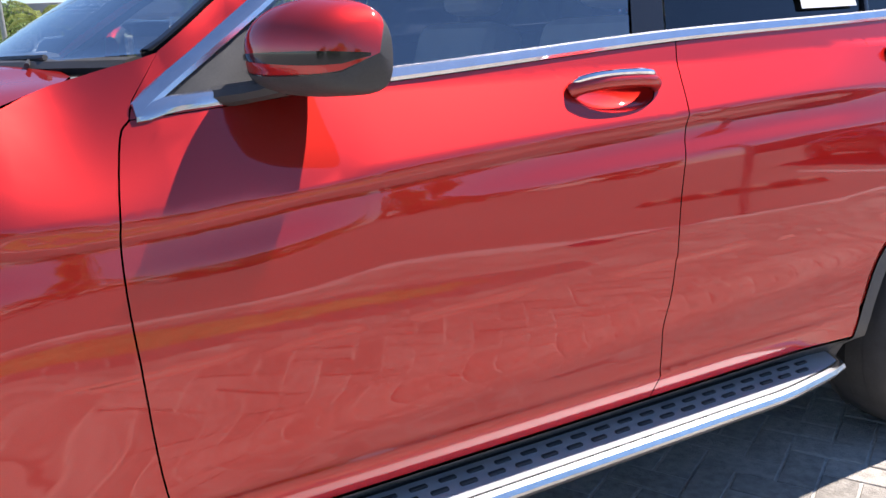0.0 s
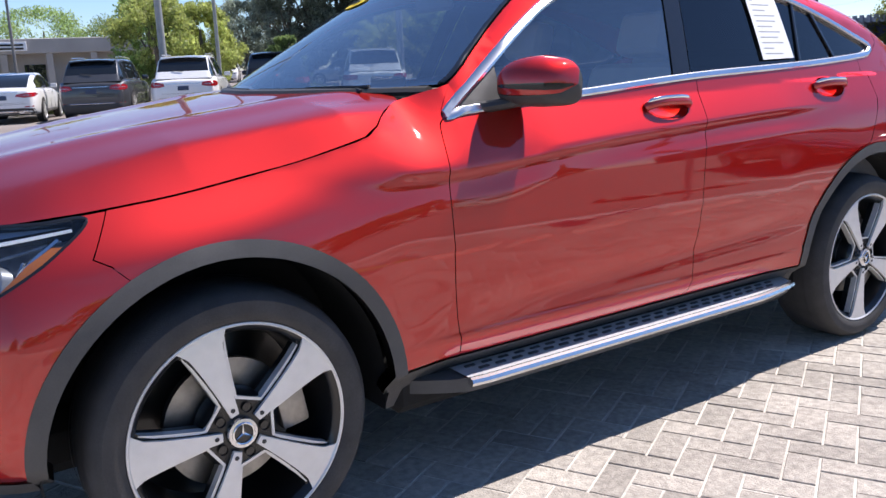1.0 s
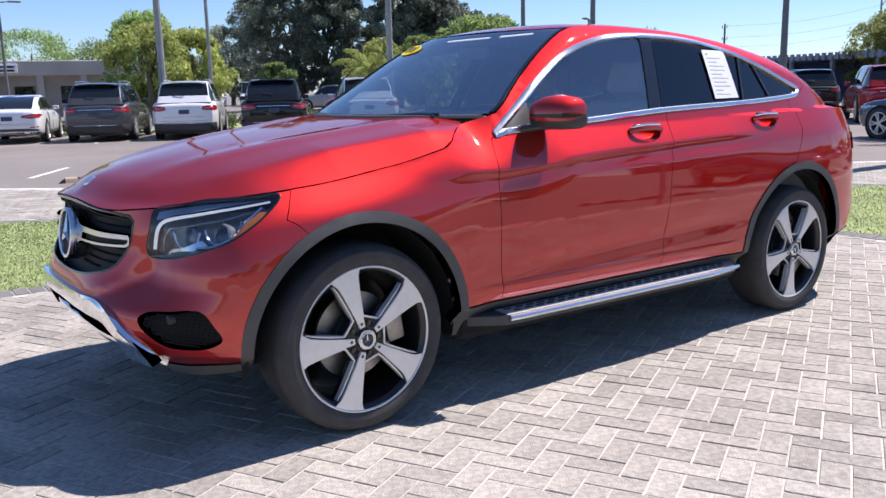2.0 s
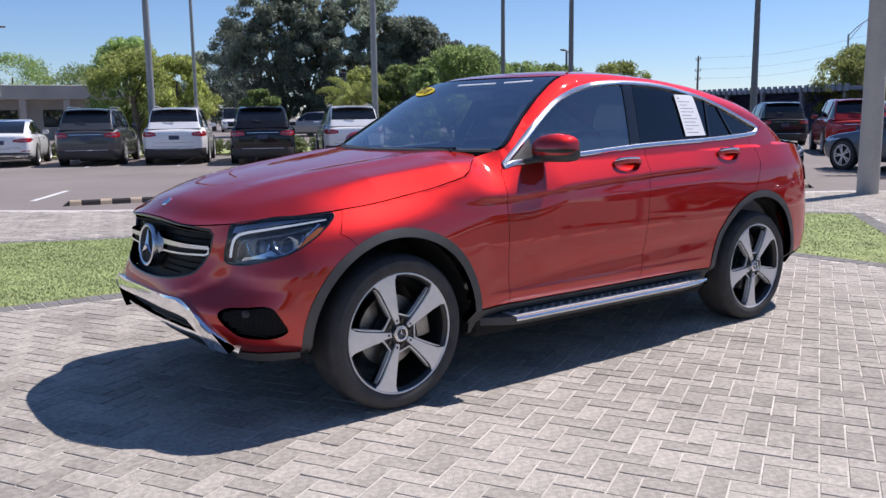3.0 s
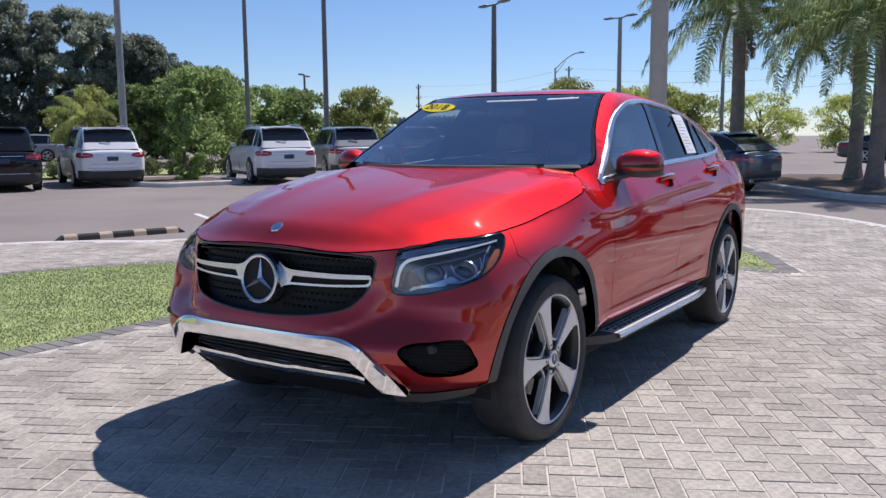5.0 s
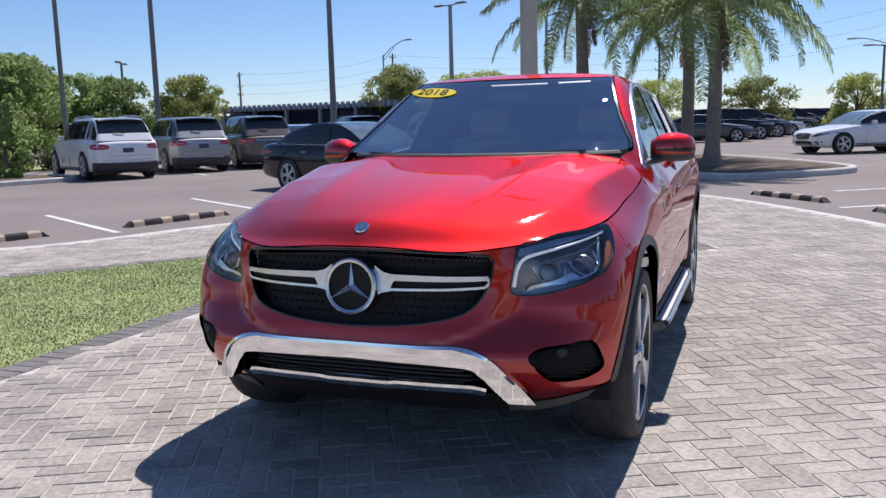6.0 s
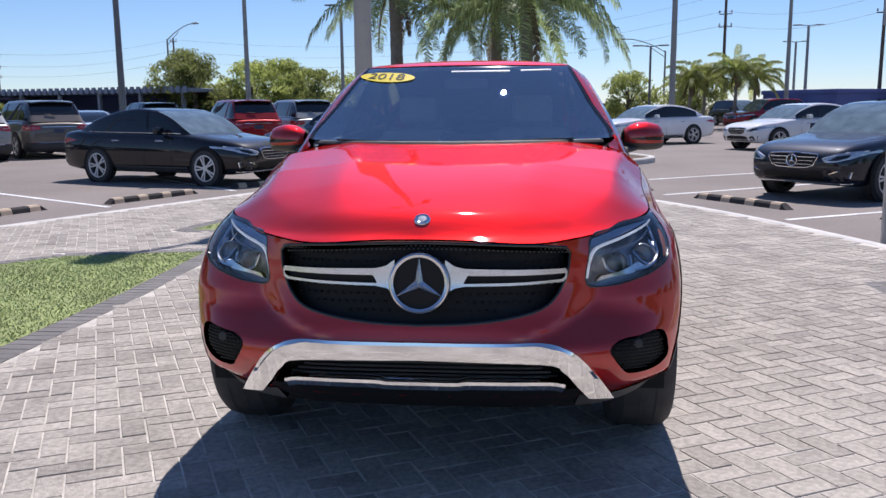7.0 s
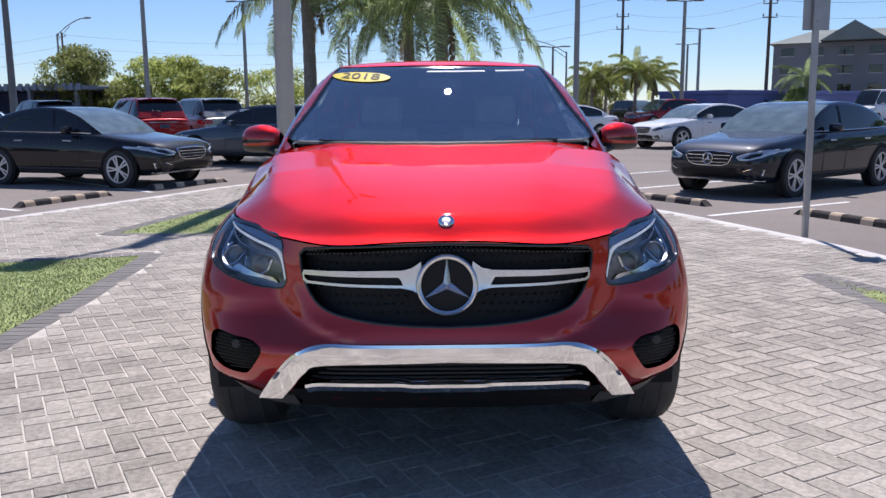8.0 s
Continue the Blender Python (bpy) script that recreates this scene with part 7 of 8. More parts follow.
# traffic sign seen from behind, at the edge of the forecourt
SIGN = material("sign_back", (0.42, 0.42, 0.42), 0.45, 0.7, 0, 0.1, 6)
sign = thing("sign_post", Matrix.Translation((-3.92, 3.94, FLAT_Z)) @ Matrix.Rotation(radians(8), 4, "Z") @ Matrix.Rotation(radians(0.8), 4, "X"), "grey metal sign post with a plate seen from behind", "sign")
part("post", box_bm(-0.022, -0.032, -0.3, 0.022, 0.032, 2.55, 0.006), SIGN, sign)
part("plate", prism(rounded([(-0.15, -0.20), (0.15, -0.20), (0.15, 0.20), (-0.15, 0.20)], 1), -0.002, 0.002, None, Matrix.Translation((-0.03, 0.02, 2.33)) @ Matrix(((0, 0, 1, 0), (1, 0, 0, 0), (0, 1, 0, 0), (0, 0, 0, 1)))), SIGN, sign)
for z in (2.22, 2.44):
    part("bolt", lathe([(0.0, 0.012), (0.009, 0.01), (0.01, 0.0)], 8, "x", m=Matrix.Translation((0.022, 0, z))), GALV, sign)


# ---- planting ----
def leaf_cloud(clumps, size, count, seed, droop=0.0):
    """Many small leaves round clump centres: verts and faces."""
    rg = np.random.default_rng(seed)
    verts, faces = [], []
    weights = np.array([c[3] ** 2 for c in clumps])
    picks = rg.choice(len(clumps), count, p=weights / weights.sum())
    d = rg.normal(size=(count, 3))
    d /= np.linalg.norm(d, axis=1)[:, None]
    rad = rg.uniform(0.10, 1.15, count) ** 0.6
    a, b = rg.normal(size=(count, 3)), rg.normal(size=(count, 3))
    sz = size * rg.uniform(0.6, 1.4, count)
    c = np.array(clumps)
    pos = c[picks, :3] + d * (rad * c[picks, 3])[:, None] * np.array((1, 1, 0.8))
    a /= np.linalg.norm(a, axis=1)[:, None]
    b -= a * (a * b).sum(1)[:, None]
    b /= np.linalg.norm(b, axis=1)[:, None]
    a[:, 2] -= droop
    v = np.stack([pos - a * sz[:, None], pos + b * sz[:, None] * 0.45, pos + a * sz[:, None], pos - b * sz[:, None] * 0.45], 1).reshape(-1, 3)
    f = np.arange(count * 4).reshape(-1, 4)
    return v, f


def build_tree(x, y, h, spread, mat, label, seed, trunk=0.3, leaves=3500, leaf=0.22, low=0.25, shape="round", category="tree"):
    rg = random.Random(seed)
    tree = thing("tree", Matrix.Translation((x, y, LOT_Z)), label, category, "trees beyond the lot")
    top = h * 0.72
    bend = (rg.uniform(-0.3, 0.3), rg.uniform(-0.3, 0.3))
    part("trunk", tube([(0, 0, -0.1), (bend[0] * 0.4, bend[1] * 0.4, top * 0.5), (bend[0], bend[1], top)], [trunk, trunk * 0.7, trunk * 0.25], 10), BARK, tree)
    clumps = []
    n = 84 if shape == "round" else 130
    for k in range(n):
        f = rg.random()
        z = h * (low + (1 - low) * f)
        if shape == "tall":
            w = spread * (0.35 + 0.75 * math.sin(math.pi * min(1, 0.12 + f * 0.86)) ** 0.8)
        else:
            w = spread * math.sin(math.pi * min(0.97, 0.22 + 0.72 * f)) ** 0.7
        a, r = rg.uniform(0, math.tau), w * rg.uniform(0.25, 1.0) ** 0.8
        size = spread * rg.choice((0.09, 0.13, 0.17, 0.21, 0.26)) * rg.uniform(0.85, 1.15)
        clumps.append((r * math.cos(a), r * math.sin(a), min(z, h - size * 0.6), size))
    bm = bmesh.new()
    for cx, cy, cz, cr in clumps[:9]:
        z0 = min(cz * rg.uniform(0.35, 0.6), top * 0.9)
        tube([(bend[0] * z0 / top, bend[1] * z0 / top, z0), (cx * 0.5, cy * 0.5, (z0 + cz) / 2 + 0.2), (cx * 0.9, cy * 0.9, cz)], [trunk * 0.35, trunk * 0.2, trunk * 0.06], 5, bm)
    part("branching", bm, BARK, tree)
    v, f = leaf_cloud(clumps, leaf * (0.66 if shape == "round" else 0.76), int(leaves * (1.75 if shape == "round" else 2.2)), seed, 0.25)
    put("crown", mesh_of("crown", v, f, mat, False), tree)
    return tree


TREES = [  # x, y, height, spread, material, label, leaves, leaf, shape
    (-35.2, -87.4, 8.6, 3.7, LEAF_DARK, "tall dark feathery casuarina tree", 9500, 0.15, "tall"),
    (-37.8, -86.2, 11.3, 3.7, LEAF_DARK, "tall dark feathery casuarina tree", 9500, 0.15, "tall"),
    (-25.4, -55.5, 10.2, 2.5, LEAF_DARK, "tall dark feathery casuarina tree", 9500, 0.15, "tall"),
    (-26.9, -54.7, 10.6, 2.5, LEAF_DARK, "tall dark feathery casuarina tree", 9500, 0.15, "tall"),
    (-28.7, -53.8, 10.8, 2.5, LEAF_DARK, "tall dark feathery casuarina tree", 9500, 0.15, "tall"),
    (-30.2, -52.9, 10.1, 2.5, LEAF_DARK, "tall dark feathery casuarina tree", 9500, 0.15, "tall"),
    (-31.8, -51.9, 10.5, 2.5, LEAF_DARK, "tall dark feathery casuarina tree", 9500, 0.15, "tall"),
    (-33.3, -50.8, 10.1, 2.5, LEAF_DARK, "tall dark feathery casuarina tree", 9500, 0.15, "tall"),
    (-34.5, -50.0, 8.7, 2.5, LEAF_DARK, "tall dark feathery casuarina tree", 9500, 0.15, "tall"),
    (-36.1, -48.9, 8.7, 2.5, LEAF_DARK, "tall dark feathery casuarina tree", 9500, 0.15, "tall"),
    (-37.6, -47.7, 6.9, 2.5, LEAF_DARK, "tall dark feathery casuarina tree", 9500, 0.15, "tall"),
    (-12.45, -44.44, 5.3, 2.6, LEAF_LIGHT, "broad yellow-green leafy tree", 9000, 0.15, "round"),
    (-14.6, -43.9, 4.9, 2.2, LEAF_LIGHT, "broad yellow-green leafy tree", 9000, 0.15, "round"),
    (-13.76, -83.30, 7.5, 5.0, LEAF_MID, "leafy green tree beyond the hedge", 8000, 0.16, "round"),
    (-20.30, -81.80, 6.6, 4.6, LEAF_MID, "leafy green tree beyond the hedge", 8000, 0.16, "round"),
    (-13.2, -47.8, 6.1, 2.7, LEAF_MID, "leafy green tree beyond the hedge", 8000, 0.16, "round"),
    (-24.8, -39.9, 4.3, 2.2, LEAF_LIGHT, "olive green tree with thin crown", 6000, 0.15, "round"),
    (-19.14, -42.77, 3.0, 1.3, LEAF_MID, "leafy green tree beyond the hedge", 8000, 0.16, "round"),
    (-25.86, -37.09, 4.3, 2.2, LEAF_MID, "leafy green tree beyond the hedge", 8000, 0.16, "round"),
    (-28.27, -35.21, 5.2, 3.2, LEAF_MID, "leafy green tree beyond the hedge", 8000, 0.16, "round"),
    (-30.65, -37.51, 5.6, 3.0, LEAF_MID, "leafy green tree beyond the hedge", 8000, 0.16, "round"),
    (-33.65, -35.91, 4.6, 2.8, LEAF_MID, "leafy green tree beyond the hedge", 8000, 0.16, "round"),
    (-36.07, -34.90, 4.5, 2.8, LEAF_MID, "leafy green tree beyond the hedge", 8000, 0.16, "round"),
    (-34.12, -27.81, 4.2, 2.3, LEAF_LIGHT, "olive green tree with thin crown", 6000, 0.14, "round"),
    (-49.43, -21.68, 5.0, 2.7, LEAF_LIGHT, "olive green tree with thin crown", 6000, 0.14, "round"),
    (-52.60, -24.26, 5.6, 2.6, LEAF_LIGHT, "olive green tree beyond the lot", 4200, 0.16, "round"),
    (-52.50, -18.89, 4.7, 2.6, LEAF_LIGHT, "olive green tree beyond the lot", 4200, 0.16, "round"),
    (-54.91, -17.58, 4.9, 2.8, LEAF_LIGHT, "olive green tree beyond the lot", 4200, 0.16, "round"),
    (-54.77, -15.15, 4.2, 2.6, LEAF_LIGHT, "olive green tree beyond the lot", 4200, 0.16, "round"),
    (-60.69, -18.94, 4.8, 3.0, LEAF_LIGHT, "olive green tree beyond the lot", 4200, 0.16, "round"),
    (-64.47, -12.44, 4.6, 3.0, LEAF_LIGHT, "olive green tree beyond the lot", 4200, 0.16, "round"),
    (-68.27, -6.52, 4.4, 3.2, LEAF_LIGHT, "olive green tree beyond the lot", 4200, 0.16, "round"),
    (-55.55, 0.96, 3.8, 2.6, LEAF_LIGHT, "thin-leaved olive tree beyond the lot", 4500, 0.15, "round"),
    (-59.04, 7.46, 3.9, 2.6, LEAF_LIGHT, "thin-leaved olive tree beyond the lot", 4500, 0.15, "round"),
    (-62.06, 12.87, 3.6, 2.6, LEAF_LIGHT, "thin-leaved olive tree beyond the lot", 4500, 0.15, "round"),
    (0.10, -60.33, 5.6, 4.0, LEAF_MID, "green tree behind the low building", 6000, 0.20, "round"),
    (6.00, -66.00, 5.4, 4.0, LEAF_MID, "green tree behind the low building", 6000, 0.20, "round"),
    (-57.71, 27.03, 2.6, 1.4, LEAF_MID, "small green tree by the blue wall", 2500, 0.12, "round"),
    (-59.42, 24.14, 2.4, 1.3, LEAF_MID, "small green tree by the blue wall", 2500, 0.12, "round"),
]
for k, (x, y, h, spread, mat, label, leaves, leaf, shape) in enumerate(TREES):
    build_tree(x, y, h, spread, mat, label, 100 + k, 0.16 + 0.012 * h, leaves, leaf, 0.13 if shape == "round" else 0.12, shape)
# unseen trees added behind the walk, so the doors mirror a dark horizon
for k in range(11):
    build_tree(-26 + 6.2 * k, 31 + 2.5 * math.sin(2.1 * k), 5.2 + 1.2 * math.sin(1.7 * k), 3.4, LEAF_MID, "unseen leafy tree added for the car's reflections", 400 + k, 0.22, 1800, 0.30, 0.10, "round")
build_tree(-13.71, -19.13, 2.95, 0.58, LEAF_MID, "dense upright shrub tree at the end of the row", 77, 0.07, 5000, 0.085, 0.02, "tall", "shrub")


def build_palm(x, y, h, label, seed, fronds=18, length=2.6, droop=1.0, trunk=0.19, mat=None, dry=3, z=LOT_Z):
    rg = random.Random(seed)
    palm = thing("palm_tree", Matrix.Translation((x, y, z)), label, "palm tree", "palm trees")
    bm = bmesh.new()
    rings = [(trunk * (1.5 - 0.5 * min(1, k / 3) + 0.05 * (k % 2)), k) for k in range(0, int(h / 0.22) + 1)]
    tube([(0.10 * math.sin(k / 9), 0.06 * math.sin(k / 7), h * k / len(rings)) for _, k in rings], [r * (1 - 0.25 * k / len(rings)) for r, k in rings], 12, bm)
    part("trunk", bm, PALMBARK, palm, "grey ringed palm trunk")
    top = Vector((0.10 * math.sin(len(rings) / 9), 0.06 * math.sin(len(rings) / 7), h))
    for k in range(fronds + dry):
        old = k >= fronds
        az = 2.4 * k + rg.uniform(-0.3, 0.3)
        # each frond rises, arches over and hangs
        level = (k + 0.5) / fronds if not old else 1.0
        start = radians(74 - 98 * level + rg.uniform(-8, 8)) if not old else radians(-62 + rg.uniform(-8, 8))
        bend = radians((85 + 45 * rg.random()) * min(1.0, droop) * (1.0 - 0.45 * level)) if not old else radians(25)
        L = length * rg.uniform(0.85, 1.12) * (1.0 if not old else 0.55)
        verts, faces = [], []
        out = Vector((math.cos(az), math.sin(az), 0))
        side = Vector((-math.sin(az), math.cos(az), 0))
        steps = 34
        spine = [top + out * trunk * 0.5]
        for j in range(1, steps + 1):
            e = start - bend * (j / steps) ** 1.35
            spine.append(spine[-1] + (out * math.cos(e) + Vector((0, 0, math.sin(e)))) * (L / steps))
        twist = rg.uniform(-0.3, 0.3)
        for j in range(3, steps + 1):
            f = j / steps
            leaf = 0.66 * math.sin(math.pi * min(0.96, 0.12 + 0.80 * f)) ** 0.6 * (0.9 if not old else 0.5) * (length / 3.1) ** 0.5
            d = (spine[j] - spine[j - 1]).normalized()
            for half in (0, 1):
                base = spine[j - 1].lerp(spine[j], half * 0.5)
                for s in (1, -1):
                    jitter = rg.uniform(0.75, 1.2)
                    first = (side * s * (0.75 + twist * s) + d * 0.5 + Vector((0, 0, rg.uniform(-0.25, 0.35)))).normalized()
                    mid = base + first * leaf * 0.42 * jitter
                    tip = mid + (first * 0.35 + d * 0.15 + Vector((0, 0, -0.95))).normalized() * leaf * 0.58 * jitter
                    w = d * 0.021
                    n = len(verts)
                    verts += [base - w * 0.6, base + w * 0.6, mid + w, mid - w, tip]
                    faces += [(n, n + 1, n + 2, n + 3), (n + 3, n + 2, n + 4)]
        for j in range(steps):
            n = len(verts)
            w, up = side * 0.022 * (1 - j / (steps + 3)), Vector((0, 0, 0.012))
            verts += [spine[j] - w, spine[j] + up, spine[j] + w, spine[j + 1] - w, spine[j + 1] + up, spine[j + 1] + w]
            faces += [(n, n + 1, n + 4, n + 3), (n + 1, n + 2, n + 5, n + 4)]
        put("frond", mesh_of("frond", verts, faces, LEAF_DRY if old else (mat or LEAF_PALM), False), palm, "dry hanging frond" if old else "")
    return palm


build_palm(-20.43, -3.68, 5.0, "tall palm with drooping feathery fronds in the planted island", 3, 36, 3.1, 1.0, 0.21)
build_palm(-22.52, -0.81, 4.7, "tall palm with drooping feathery fronds behind the island", 4, 36, 3.1, 1.0, 0.20)
build_palm(-18.12, 0.18, 4.3, "tall palm with drooping feathery fronds in the planted island", 5, 36, 3.1, 1.0, 0.19)
build_palm(-47.78, 9.79, 3.0, "young palm with light arching fronds", 6, 20, 2.1, 0.9, 0.11, LEAF_LIGHT)
build_palm(-49.52, 10.99, 3.2, "young palm with light arching fronds", 7, 20, 2.1, 0.9, 0.11, LEAF_LIGHT)
build_palm(-46.28, 12.10, 3.4, "young palm with light arching fronds", 8, 20, 2.1, 0.9, 0.11, LEAF_LIGHT)
build_palm(-47.91, 13.59, 3.1, "young palm with light arching fronds", 9, 20, 2.1, 0.9, 0.11, LEAF_LIGHT)
build_palm(-19.28, -32.39, 2.4, "small light palm by the road", 10, 14, 2.0, 0.8, 0.14, LEAF_LIGHT, 0)
build_palm(-35.60, -29.35, 2.6, "small light palm by the road", 12, 14, 2.2, 0.8, 0.14, LEAF_LIGHT, 0)
build_palm(-4.25, -55.42, 2.6, "small palm by the low building", 13, 14, 2.0, 0.8, 0.14, LEAF_LIGHT, 0)
build_palm(-57.90, 27.43, 3.4, "palm by the hotel", 14, 14, 2.4, 0.9, 0.16, None, 0)


def island(outline, label, top=0.14):
    """A raised kerb ring filled with mulch."""
    bm = bmesh.new()
    inner = inset(outline, 0.17)
    rows = []
    for (x0, y0), (x1, y1) in zip(outline, inner):
        rows.append([bm.verts.new((x0 + (x1 - x0) * f, y0 + (y1 - y0) * f, LOT_Z + z)) for f, z in ((0, -0.05), (0.03, top - 0.03), (0.2, top), (0.85, top), (1.0, top - 0.03), (1.0, 0.0))])
    n = len(rows)
    for k in range(n):
        a, b = rows[k], rows[(k + 1) % n]
        for i in range(5):
            bm.faces.new((a[i], a[i + 1], b[i + 1], b[i]))
    ob = tagged(part("planting_island", bm, KERB), label, "planter", "", "structure")
    slab_ob = slab("mulch_bed", inner, LOT_Z + top - 0.03, MULCH, "brown mulch in the planted island", thick=0.1, category="mulch")
    return ob


island(rounded([(-14.60, 0.25), (-15.06, 1.88), (-16.60, 3.37), (-18.35, 3.31), (-21.80, 1.61), (-24.77, -0.67), (-23.85, -3.81), (-20.95, -5.2), (-18.60, -2.60)], 5), "long kerbed planting island with palms")
island(rounded([(-11.45, -17.89), (-12.42, -17.20), (-13.87, -16.88), (-14.77, -18.24), (-14.81, -21.36), (-12.37, -21.82)], 5), "kerbed island at the end of the row")
strip = tagged(slab("verge", [(6.00, -34.50), (-5.99, -29.08), (-13.76, -25.31), (-23.59, -21.52), (-39.30, -22.64), (-39.28, -27.64), (-21.73, -27.89), (-6.03, -33.96), (6.00, -40.00)], LOT_Z + 0.06, SOIL, "grass verge behind the parked row", thick=0.2))
ROADTONE = material("pale_road", (0.34, 0.33, 0.31), 0.9, 0, 0, 0.1, 0.5, 0.1, 30)
slab("road", [(30.00, -46.00), (-9.96, -37.83), (-25.70, -32.22), (-47.21, -28.35), (-49.13, -34.32), (-25.57, -38.67), (-8.07, -45.64), (30.00, -55.00)], LOT_Z + 0.02, ROADTONE, "pale road beyond the hedge", thick=0.06)
for k in range(26):
    x = 1.0 - 0.95 * k
    y = -31.6 + 0.44 * (k * 0.95) if k < 24 else -22.4
    v, f = leaf_cloud([(0, 0, 0.32, 0.42), (0.25, 0.1, 0.30, 0.36), (-0.25, -0.05, 0.28, 0.36)], 0.065, 900, 300 + k)
    hedge = thing("hedge_shrub", Matrix.Translation((x, y, LOT_Z + 0.06)), "low clipped green hedge shrub", "shrub", "hedge behind the parked row")
    part("stem", tube([(0, 0, -0.05), (0.02, 0, 0.3)], [0.03, 0.02], 6), BARK, hedge)
    put("foliage", mesh_of("foliage", v, f, LEAF_HEDGE, False), hedge)


# ---- buildings ----
STUCCO = material("beige_stucco", (0.40, 0.375, 0.35), 0.9, 0, 0, 0.1, 0.6, 0.08, 20)
BLUEWALL = material("blue_metal_wall", (0.10, 0.13, 0.32), 0.6, 0, 0, 0.1, 0.5, 0.05, 20)
GREYROOF = material("grey_canopy", (0.24, 0.28, 0.36), 0.6, 0.2, 0, 0.1, 1)
HOTELWALL = material("hotel_wall", (0.22, 0.225, 0.235), 0.9, 0, 0, 0.1, 0.3)
HOTELROOF = material("hotel_roof", (0.20, 0.235, 0.22), 0.8, 0, 0, 0.1, 0.5)


def building(name, x, y, deg, w, d, h, wall, label, windows=0, storeys=1, roof=None, roof_h=0.0, parapet=0.3, sign_bars=False):
    b = thing(name, Matrix.Translation((x, y, LOT_Z)) @ Matrix.Rotation(radians(deg), 4, "Z"), label, "building")
    part("wall", box_bm(-w / 2, -d / 2, -0.1, w / 2, d / 2, h, 0.02), wall, b)
    if roof_h:
        bm = bmesh.new()
        e = 0.6
        low = [bm.verts.new(p) for p in ((-w / 2 - e, -d / 2 - e, h), (w / 2 + e, -d / 2 - e, h), (w / 2 + e, d / 2 + e, h), (-w / 2 - e, d / 2 + e, h))]
        high = [bm.verts.new((-w / 2 + d / 3, 0, h + roof_h)), bm.verts.new((w / 2 - d / 3, 0, h + roof_h))]
        for f in ((low[0], low[1], high[1], high[0]), (low[2], low[3], high[0], high[1]), (low[1], low[2], high[1]), (low[3], low[0], high[0]), low[::-1]):
            bm.faces.new(f)
        part("roof", bm, roof, b, smooth=0)
    else:
        part("parapet", box_bm(-w / 2 - 0.1, -d / 2 - 0.1, h, w / 2 + 0.1, d / 2 + 0.1, h + parapet, 0.03), roof or wall, b)
    for st in range(storeys):
        for k in range(windows):
            x0 = -w / 2 + w * (k + 0.5) / windows
            z0 = h / storeys * (st + 0.32)
            hh, ww = h / storeys * 0.42, min(2.2, w / windows * 0.45)
            for s in (-1,):
                win = part("window", box_bm(x0 - ww / 2, -d / 2 - 0.06, z0, x0 + ww / 2, -d / 2 + 0.05, z0 + hh, 0.02), CARGLASS, b, "dark window")
                part("frame", box_bm(x0 - ww / 2 - 0.08, -d / 2 - 0.09, z0 - 0.10, x0 + ww / 2 + 0.08, -d / 2 - 0.01, z0 - 0.01, 0.01), KERB, win)
    return b


low_house = building("low_building", -9.97, -65.5, 168.2, 14.6, 8.0, 2.9, STUCCO, "low beige flat-roofed building beyond the road", 5, 1, None, 0, 0.30)
part("fascia", box_bm(-7.9, -5.2, 2.85, 7.9, 4.2, 3.85, 0.04), STUCCO, low_house, "broad pale roof fascia")
for x in (-7.4, -4.6, -1.8, 1.0, 3.8, 7.4):
    part("column", box_bm(x - 0.22, -5.1, -0.1, x + 0.22, -4.7, 2.86, 0.02), STUCCO, low_house)
sign_board = part("sign_board", box_bm(-3.1, -5.32, 3.05, -0.3, -5.19, 3.65, 0.02), WHITEBAR, low_house, "white sign board with dark bars")
for k in range(2):
    part("sign_bar", box_bm(-2.9, -5.35, 3.14 + 0.24 * k, -0.5, -5.31, 3.26 + 0.24 * k), INK, sign_board)
building("blue_wall_building", -69.45, 35.92, 126, 42.0, 6.0, 2.15, BLUEWALL, "long deep-blue flat-roofed building across the road", 0, 1)
hotel = building("hotel", -97.4, 60.8, 61, 36.0, 12.0, 8.7, HOTELWALL, "four-storey grey hotel with a hipped roof", 11, 4, HOTELROOF, 1.9)
for k in (-9.0, 9.0):
    bm = bmesh.new()
    prism([(-3.6, 0), (3.6, 0), (0, 2.2)], -8.4, 0.0, bm, Matrix.Translation((k, 0, 8.8)) @ Matrix(((1, 0, 0, 0), (0, 0, 1, 0), (0, 1, 0, 0), (0, 0, 0, 1))))
    part("gable", bm, HOTELROOF, hotel, smooth=0)
# long service canopy on posts
canopy = thing("canopy_building", Matrix.Translation((-53.71, -32.13, LOT_Z)) @ Matrix.Rotation(radians(78), 4, "Z"), "long blue-grey canopy on posts with a corrugated edge", "building")
part("roof", box_bm(-12, -4, 2.6, 12, 4, 2.85, 0.03), GREYROOF, canopy)
for k in range(48):
    part("edge_rib", box_bm(-11.9 + 0.5 * k, -4.12, 2.55, -11.65 + 0.5 * k, -4.0, 2.98), GREYROOF, canopy)
part("back_wall", box_bm(-12, 3.6, 0, 12, 3.9, 2.6), BLUEWALL, canopy)
part("office", box_bm(-10, -3, 0, -5, 3.5, 2.3, 0.03), SLATE_P, canopy, "pale blue office box under the canopy")
for k in range(8):
    part("post", box_bm(-11.6 + 3.25 * k, -3.7, 0, -11.4 + 3.25 * k, -3.45, 2.6, 0.01), GREYROOF, canopy)


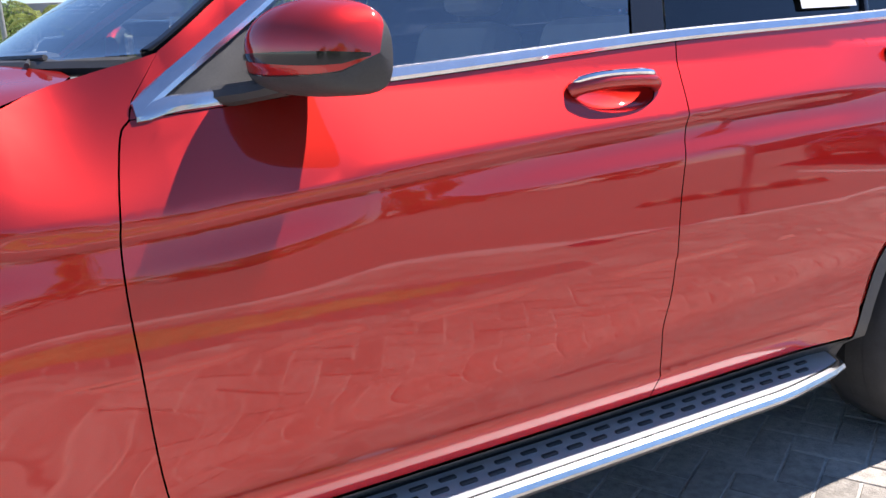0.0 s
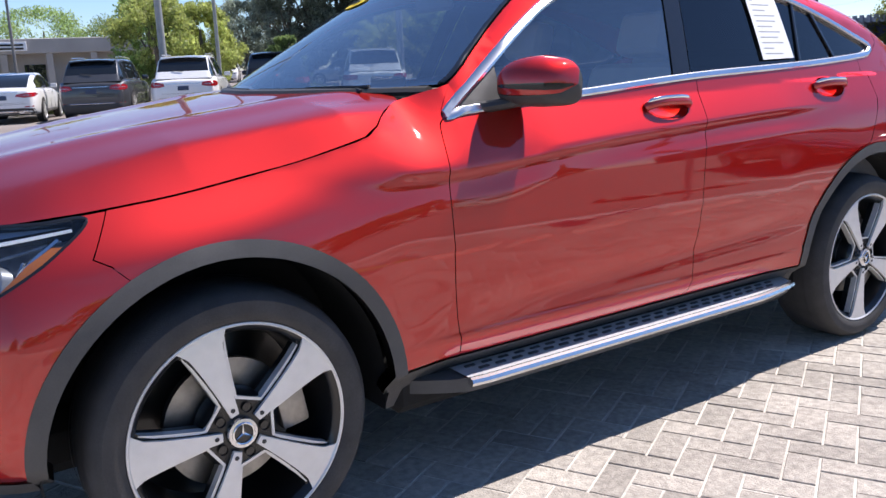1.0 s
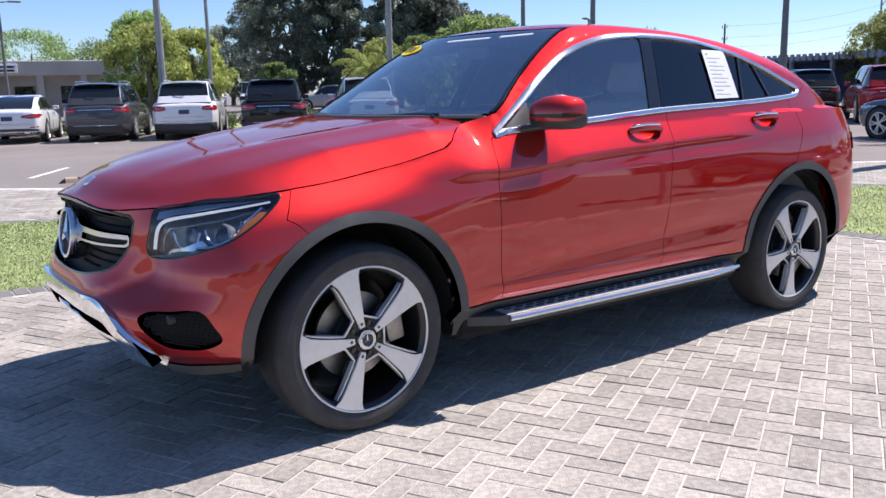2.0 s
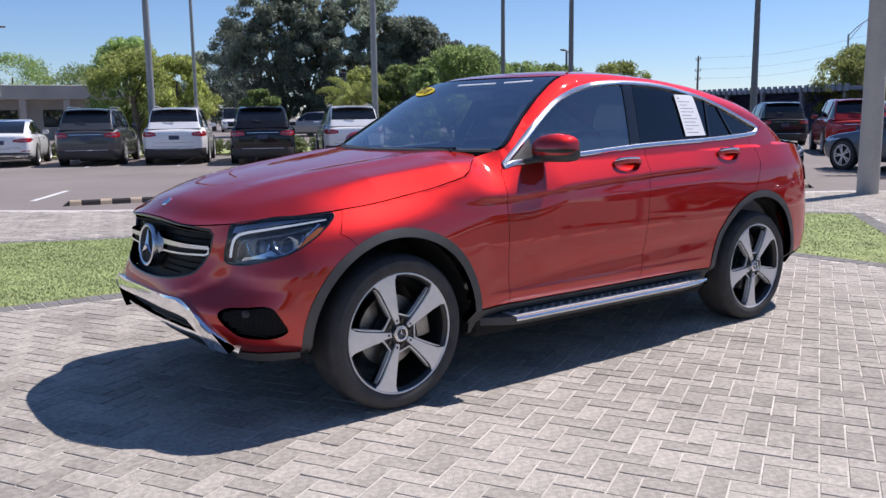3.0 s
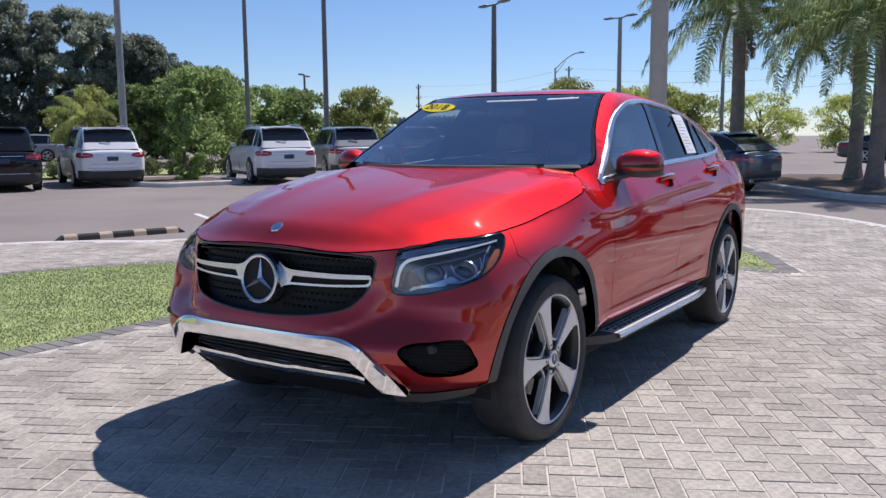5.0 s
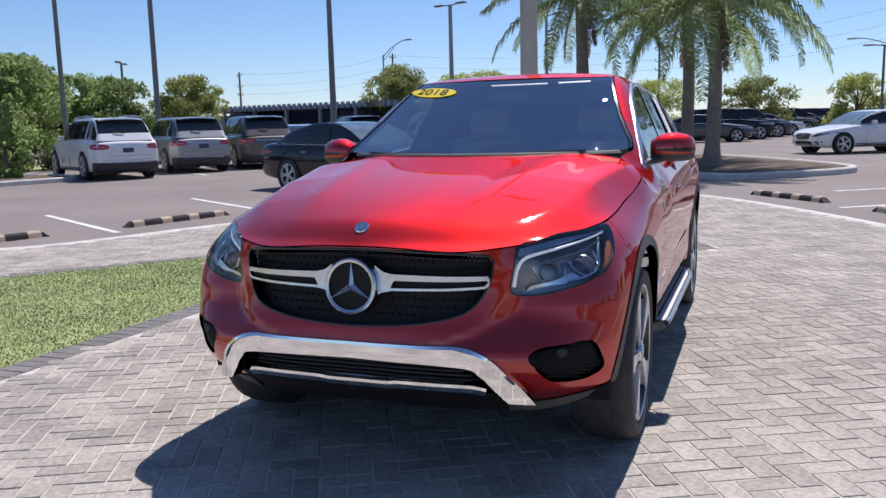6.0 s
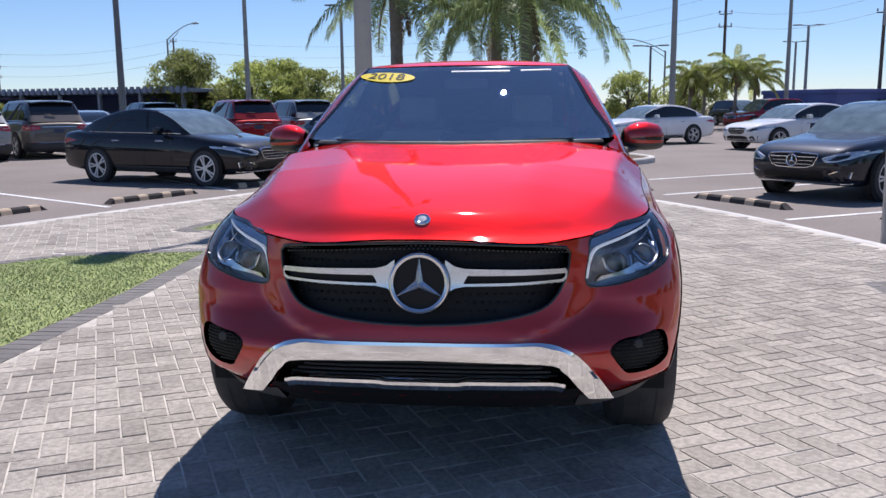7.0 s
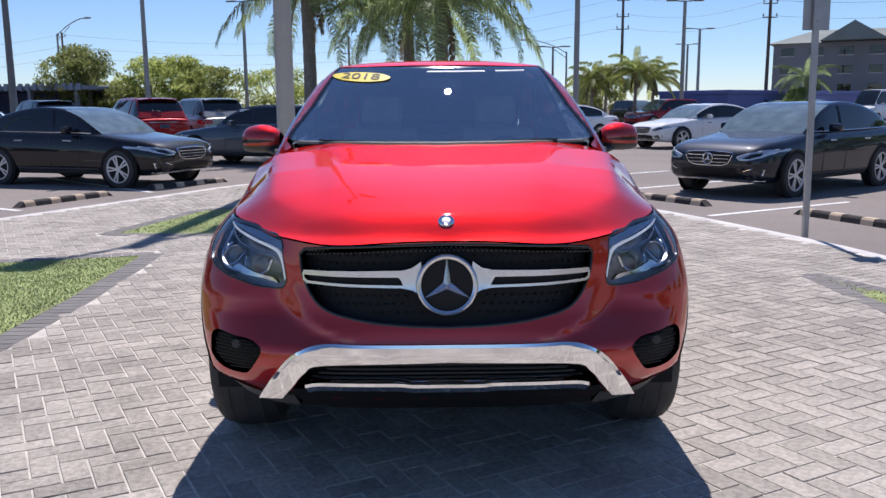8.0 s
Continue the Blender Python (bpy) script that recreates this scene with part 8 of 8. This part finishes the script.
# ---- pavers of the forecourt: herringbone, each with bevelled edges ----
def paver_mesh(name, mat, lx=0.2, ly=0.1):
    """One block: worn top edges, sides that run down into the sand."""
    verts = []
    for inset_by, z in ((0.0058, 0.0), (0.0040, -0.0025), (0.0040, -0.03)):
        hx, hy = lx / 2 - inset_by, ly / 2 - inset_by
        verts += [(-hx, -hy, z), (hx, -hy, z), (hx, hy, z), (-hx, hy, z)]
    faces = [(0, 1, 2, 3)]
    for r in (0, 4):
        for k in range(4):
            n = (k + 1) % 4
            faces.append((r + k, r + 4 + k, r + 4 + n, r + n))
    return mesh_of(name, verts, faces, mat, False), np.array(verts), np.array(faces[1:]), faces[0]


def near_band(p):
    for band in BANDS:
        if inside(p, band):
            return True
    return False


def paving():
    rg = random.Random(21)
    block, bv, bf, btop = paver_mesh("paver", PAVER)
    ca, sa = math.cos(radians(28)), math.sin(radians(28))
    verts, quads = [], []
    pavement = bpy.data.objects["pavement"]
    count = 0
    margin = inset(COURT, 0.06)
    for i in range(-170, 171):
        for j in range(-170, 171):
            k = (i - j) % 4
            if k not in (0, 3):
                continue
            u, v = ((i + 1.0) * 0.1, (j + 0.5) * 0.1) if k == 0 else ((i + 0.5) * 0.1, (j + 1.0) * 0.1)
            x, y = u * ca - v * sa, u * sa + v * ca
            if x > 8.1 or x < -12.4 or not inside((x, y), margin) or near_band((x, y)):
                continue
            turn = 28 + (0 if k == 0 else 90) + rg.uniform(-0.35, 0.35)
            z = court_z(x) + rg.uniform(-0.0016, 0.0016)
            tilt = -math.atan(SLOPE) if x > FLAT_X else 0.0
            m = Matrix.Translation((x, y, z)) @ Matrix.Rotation(tilt + rg.uniform(-0.006, 0.006), 4, "Y") @ Matrix.Rotation(rg.uniform(-0.006, 0.006), 4, "X") @ Matrix.Rotation(radians(turn), 4, "Z")
            if 0.55 < x < 2.75 and 1.05 < y < 3.3 and count < 298:
                put("paver", block, pavement, "", m)
                count += 1
            else:
                a = np.array(m)
                n = len(verts) * 12
                verts.append(bv @ a[:3, :3].T + a[:3, 3])
                quads.append(np.vstack([bf, [btop]]) + n)
    allv, allf = np.vstack(verts), np.vstack(quads)
    rest = put("paver_field", mesh_of("paver_field", allv, allf.tolist(), PAVER, False), pavement, "pale grey pavers laid in herringbone")
    rest["kind"] = "stuff"
    # soldier course of dark pavers round each lawn
    block, bv, bf, btop = paver_mesh("edge_paver", BAND)
    verts, quads = [], []
    for lawn in LAWNS:
        ring = inset(lawn, -0.10)
        for p, q in zip(ring, ring[1:] + ring[:1]):
            d = Vector((q[0] - p[0], q[1] - p[1]))
            n = max(1, round(d.length / 0.1))
            for k in range(n):
                x, y = p[0] + d.x * (k + 0.5) / n, p[1] + d.y * (k + 0.5) / n
                if x > 5.8:
                    continue
                tilt = -math.atan(SLOPE) if x > FLAT_X else 0.0
                m = Matrix.Translation((x, y, court_z(x) + 0.001 + rg.uniform(-0.001, 0.001))) @ Matrix.Rotation(tilt, 4, "Y") @ Matrix.Rotation(math.atan2(d.y, d.x) + math.pi / 2, 4, "Z")
                a = np.array(m)
                quads.append(np.vstack([bf, [btop]]) + len(verts) * 12)
                verts.append(bv @ a[:3, :3].T + a[:3, 3])
    edge = put("edge_course", mesh_of("edge_course", np.vstack(verts), np.vstack(quads).tolist(), BAND, False), pavement, "dark grey edging pavers round the lawns")
    edge["kind"] = "stuff"


paving()
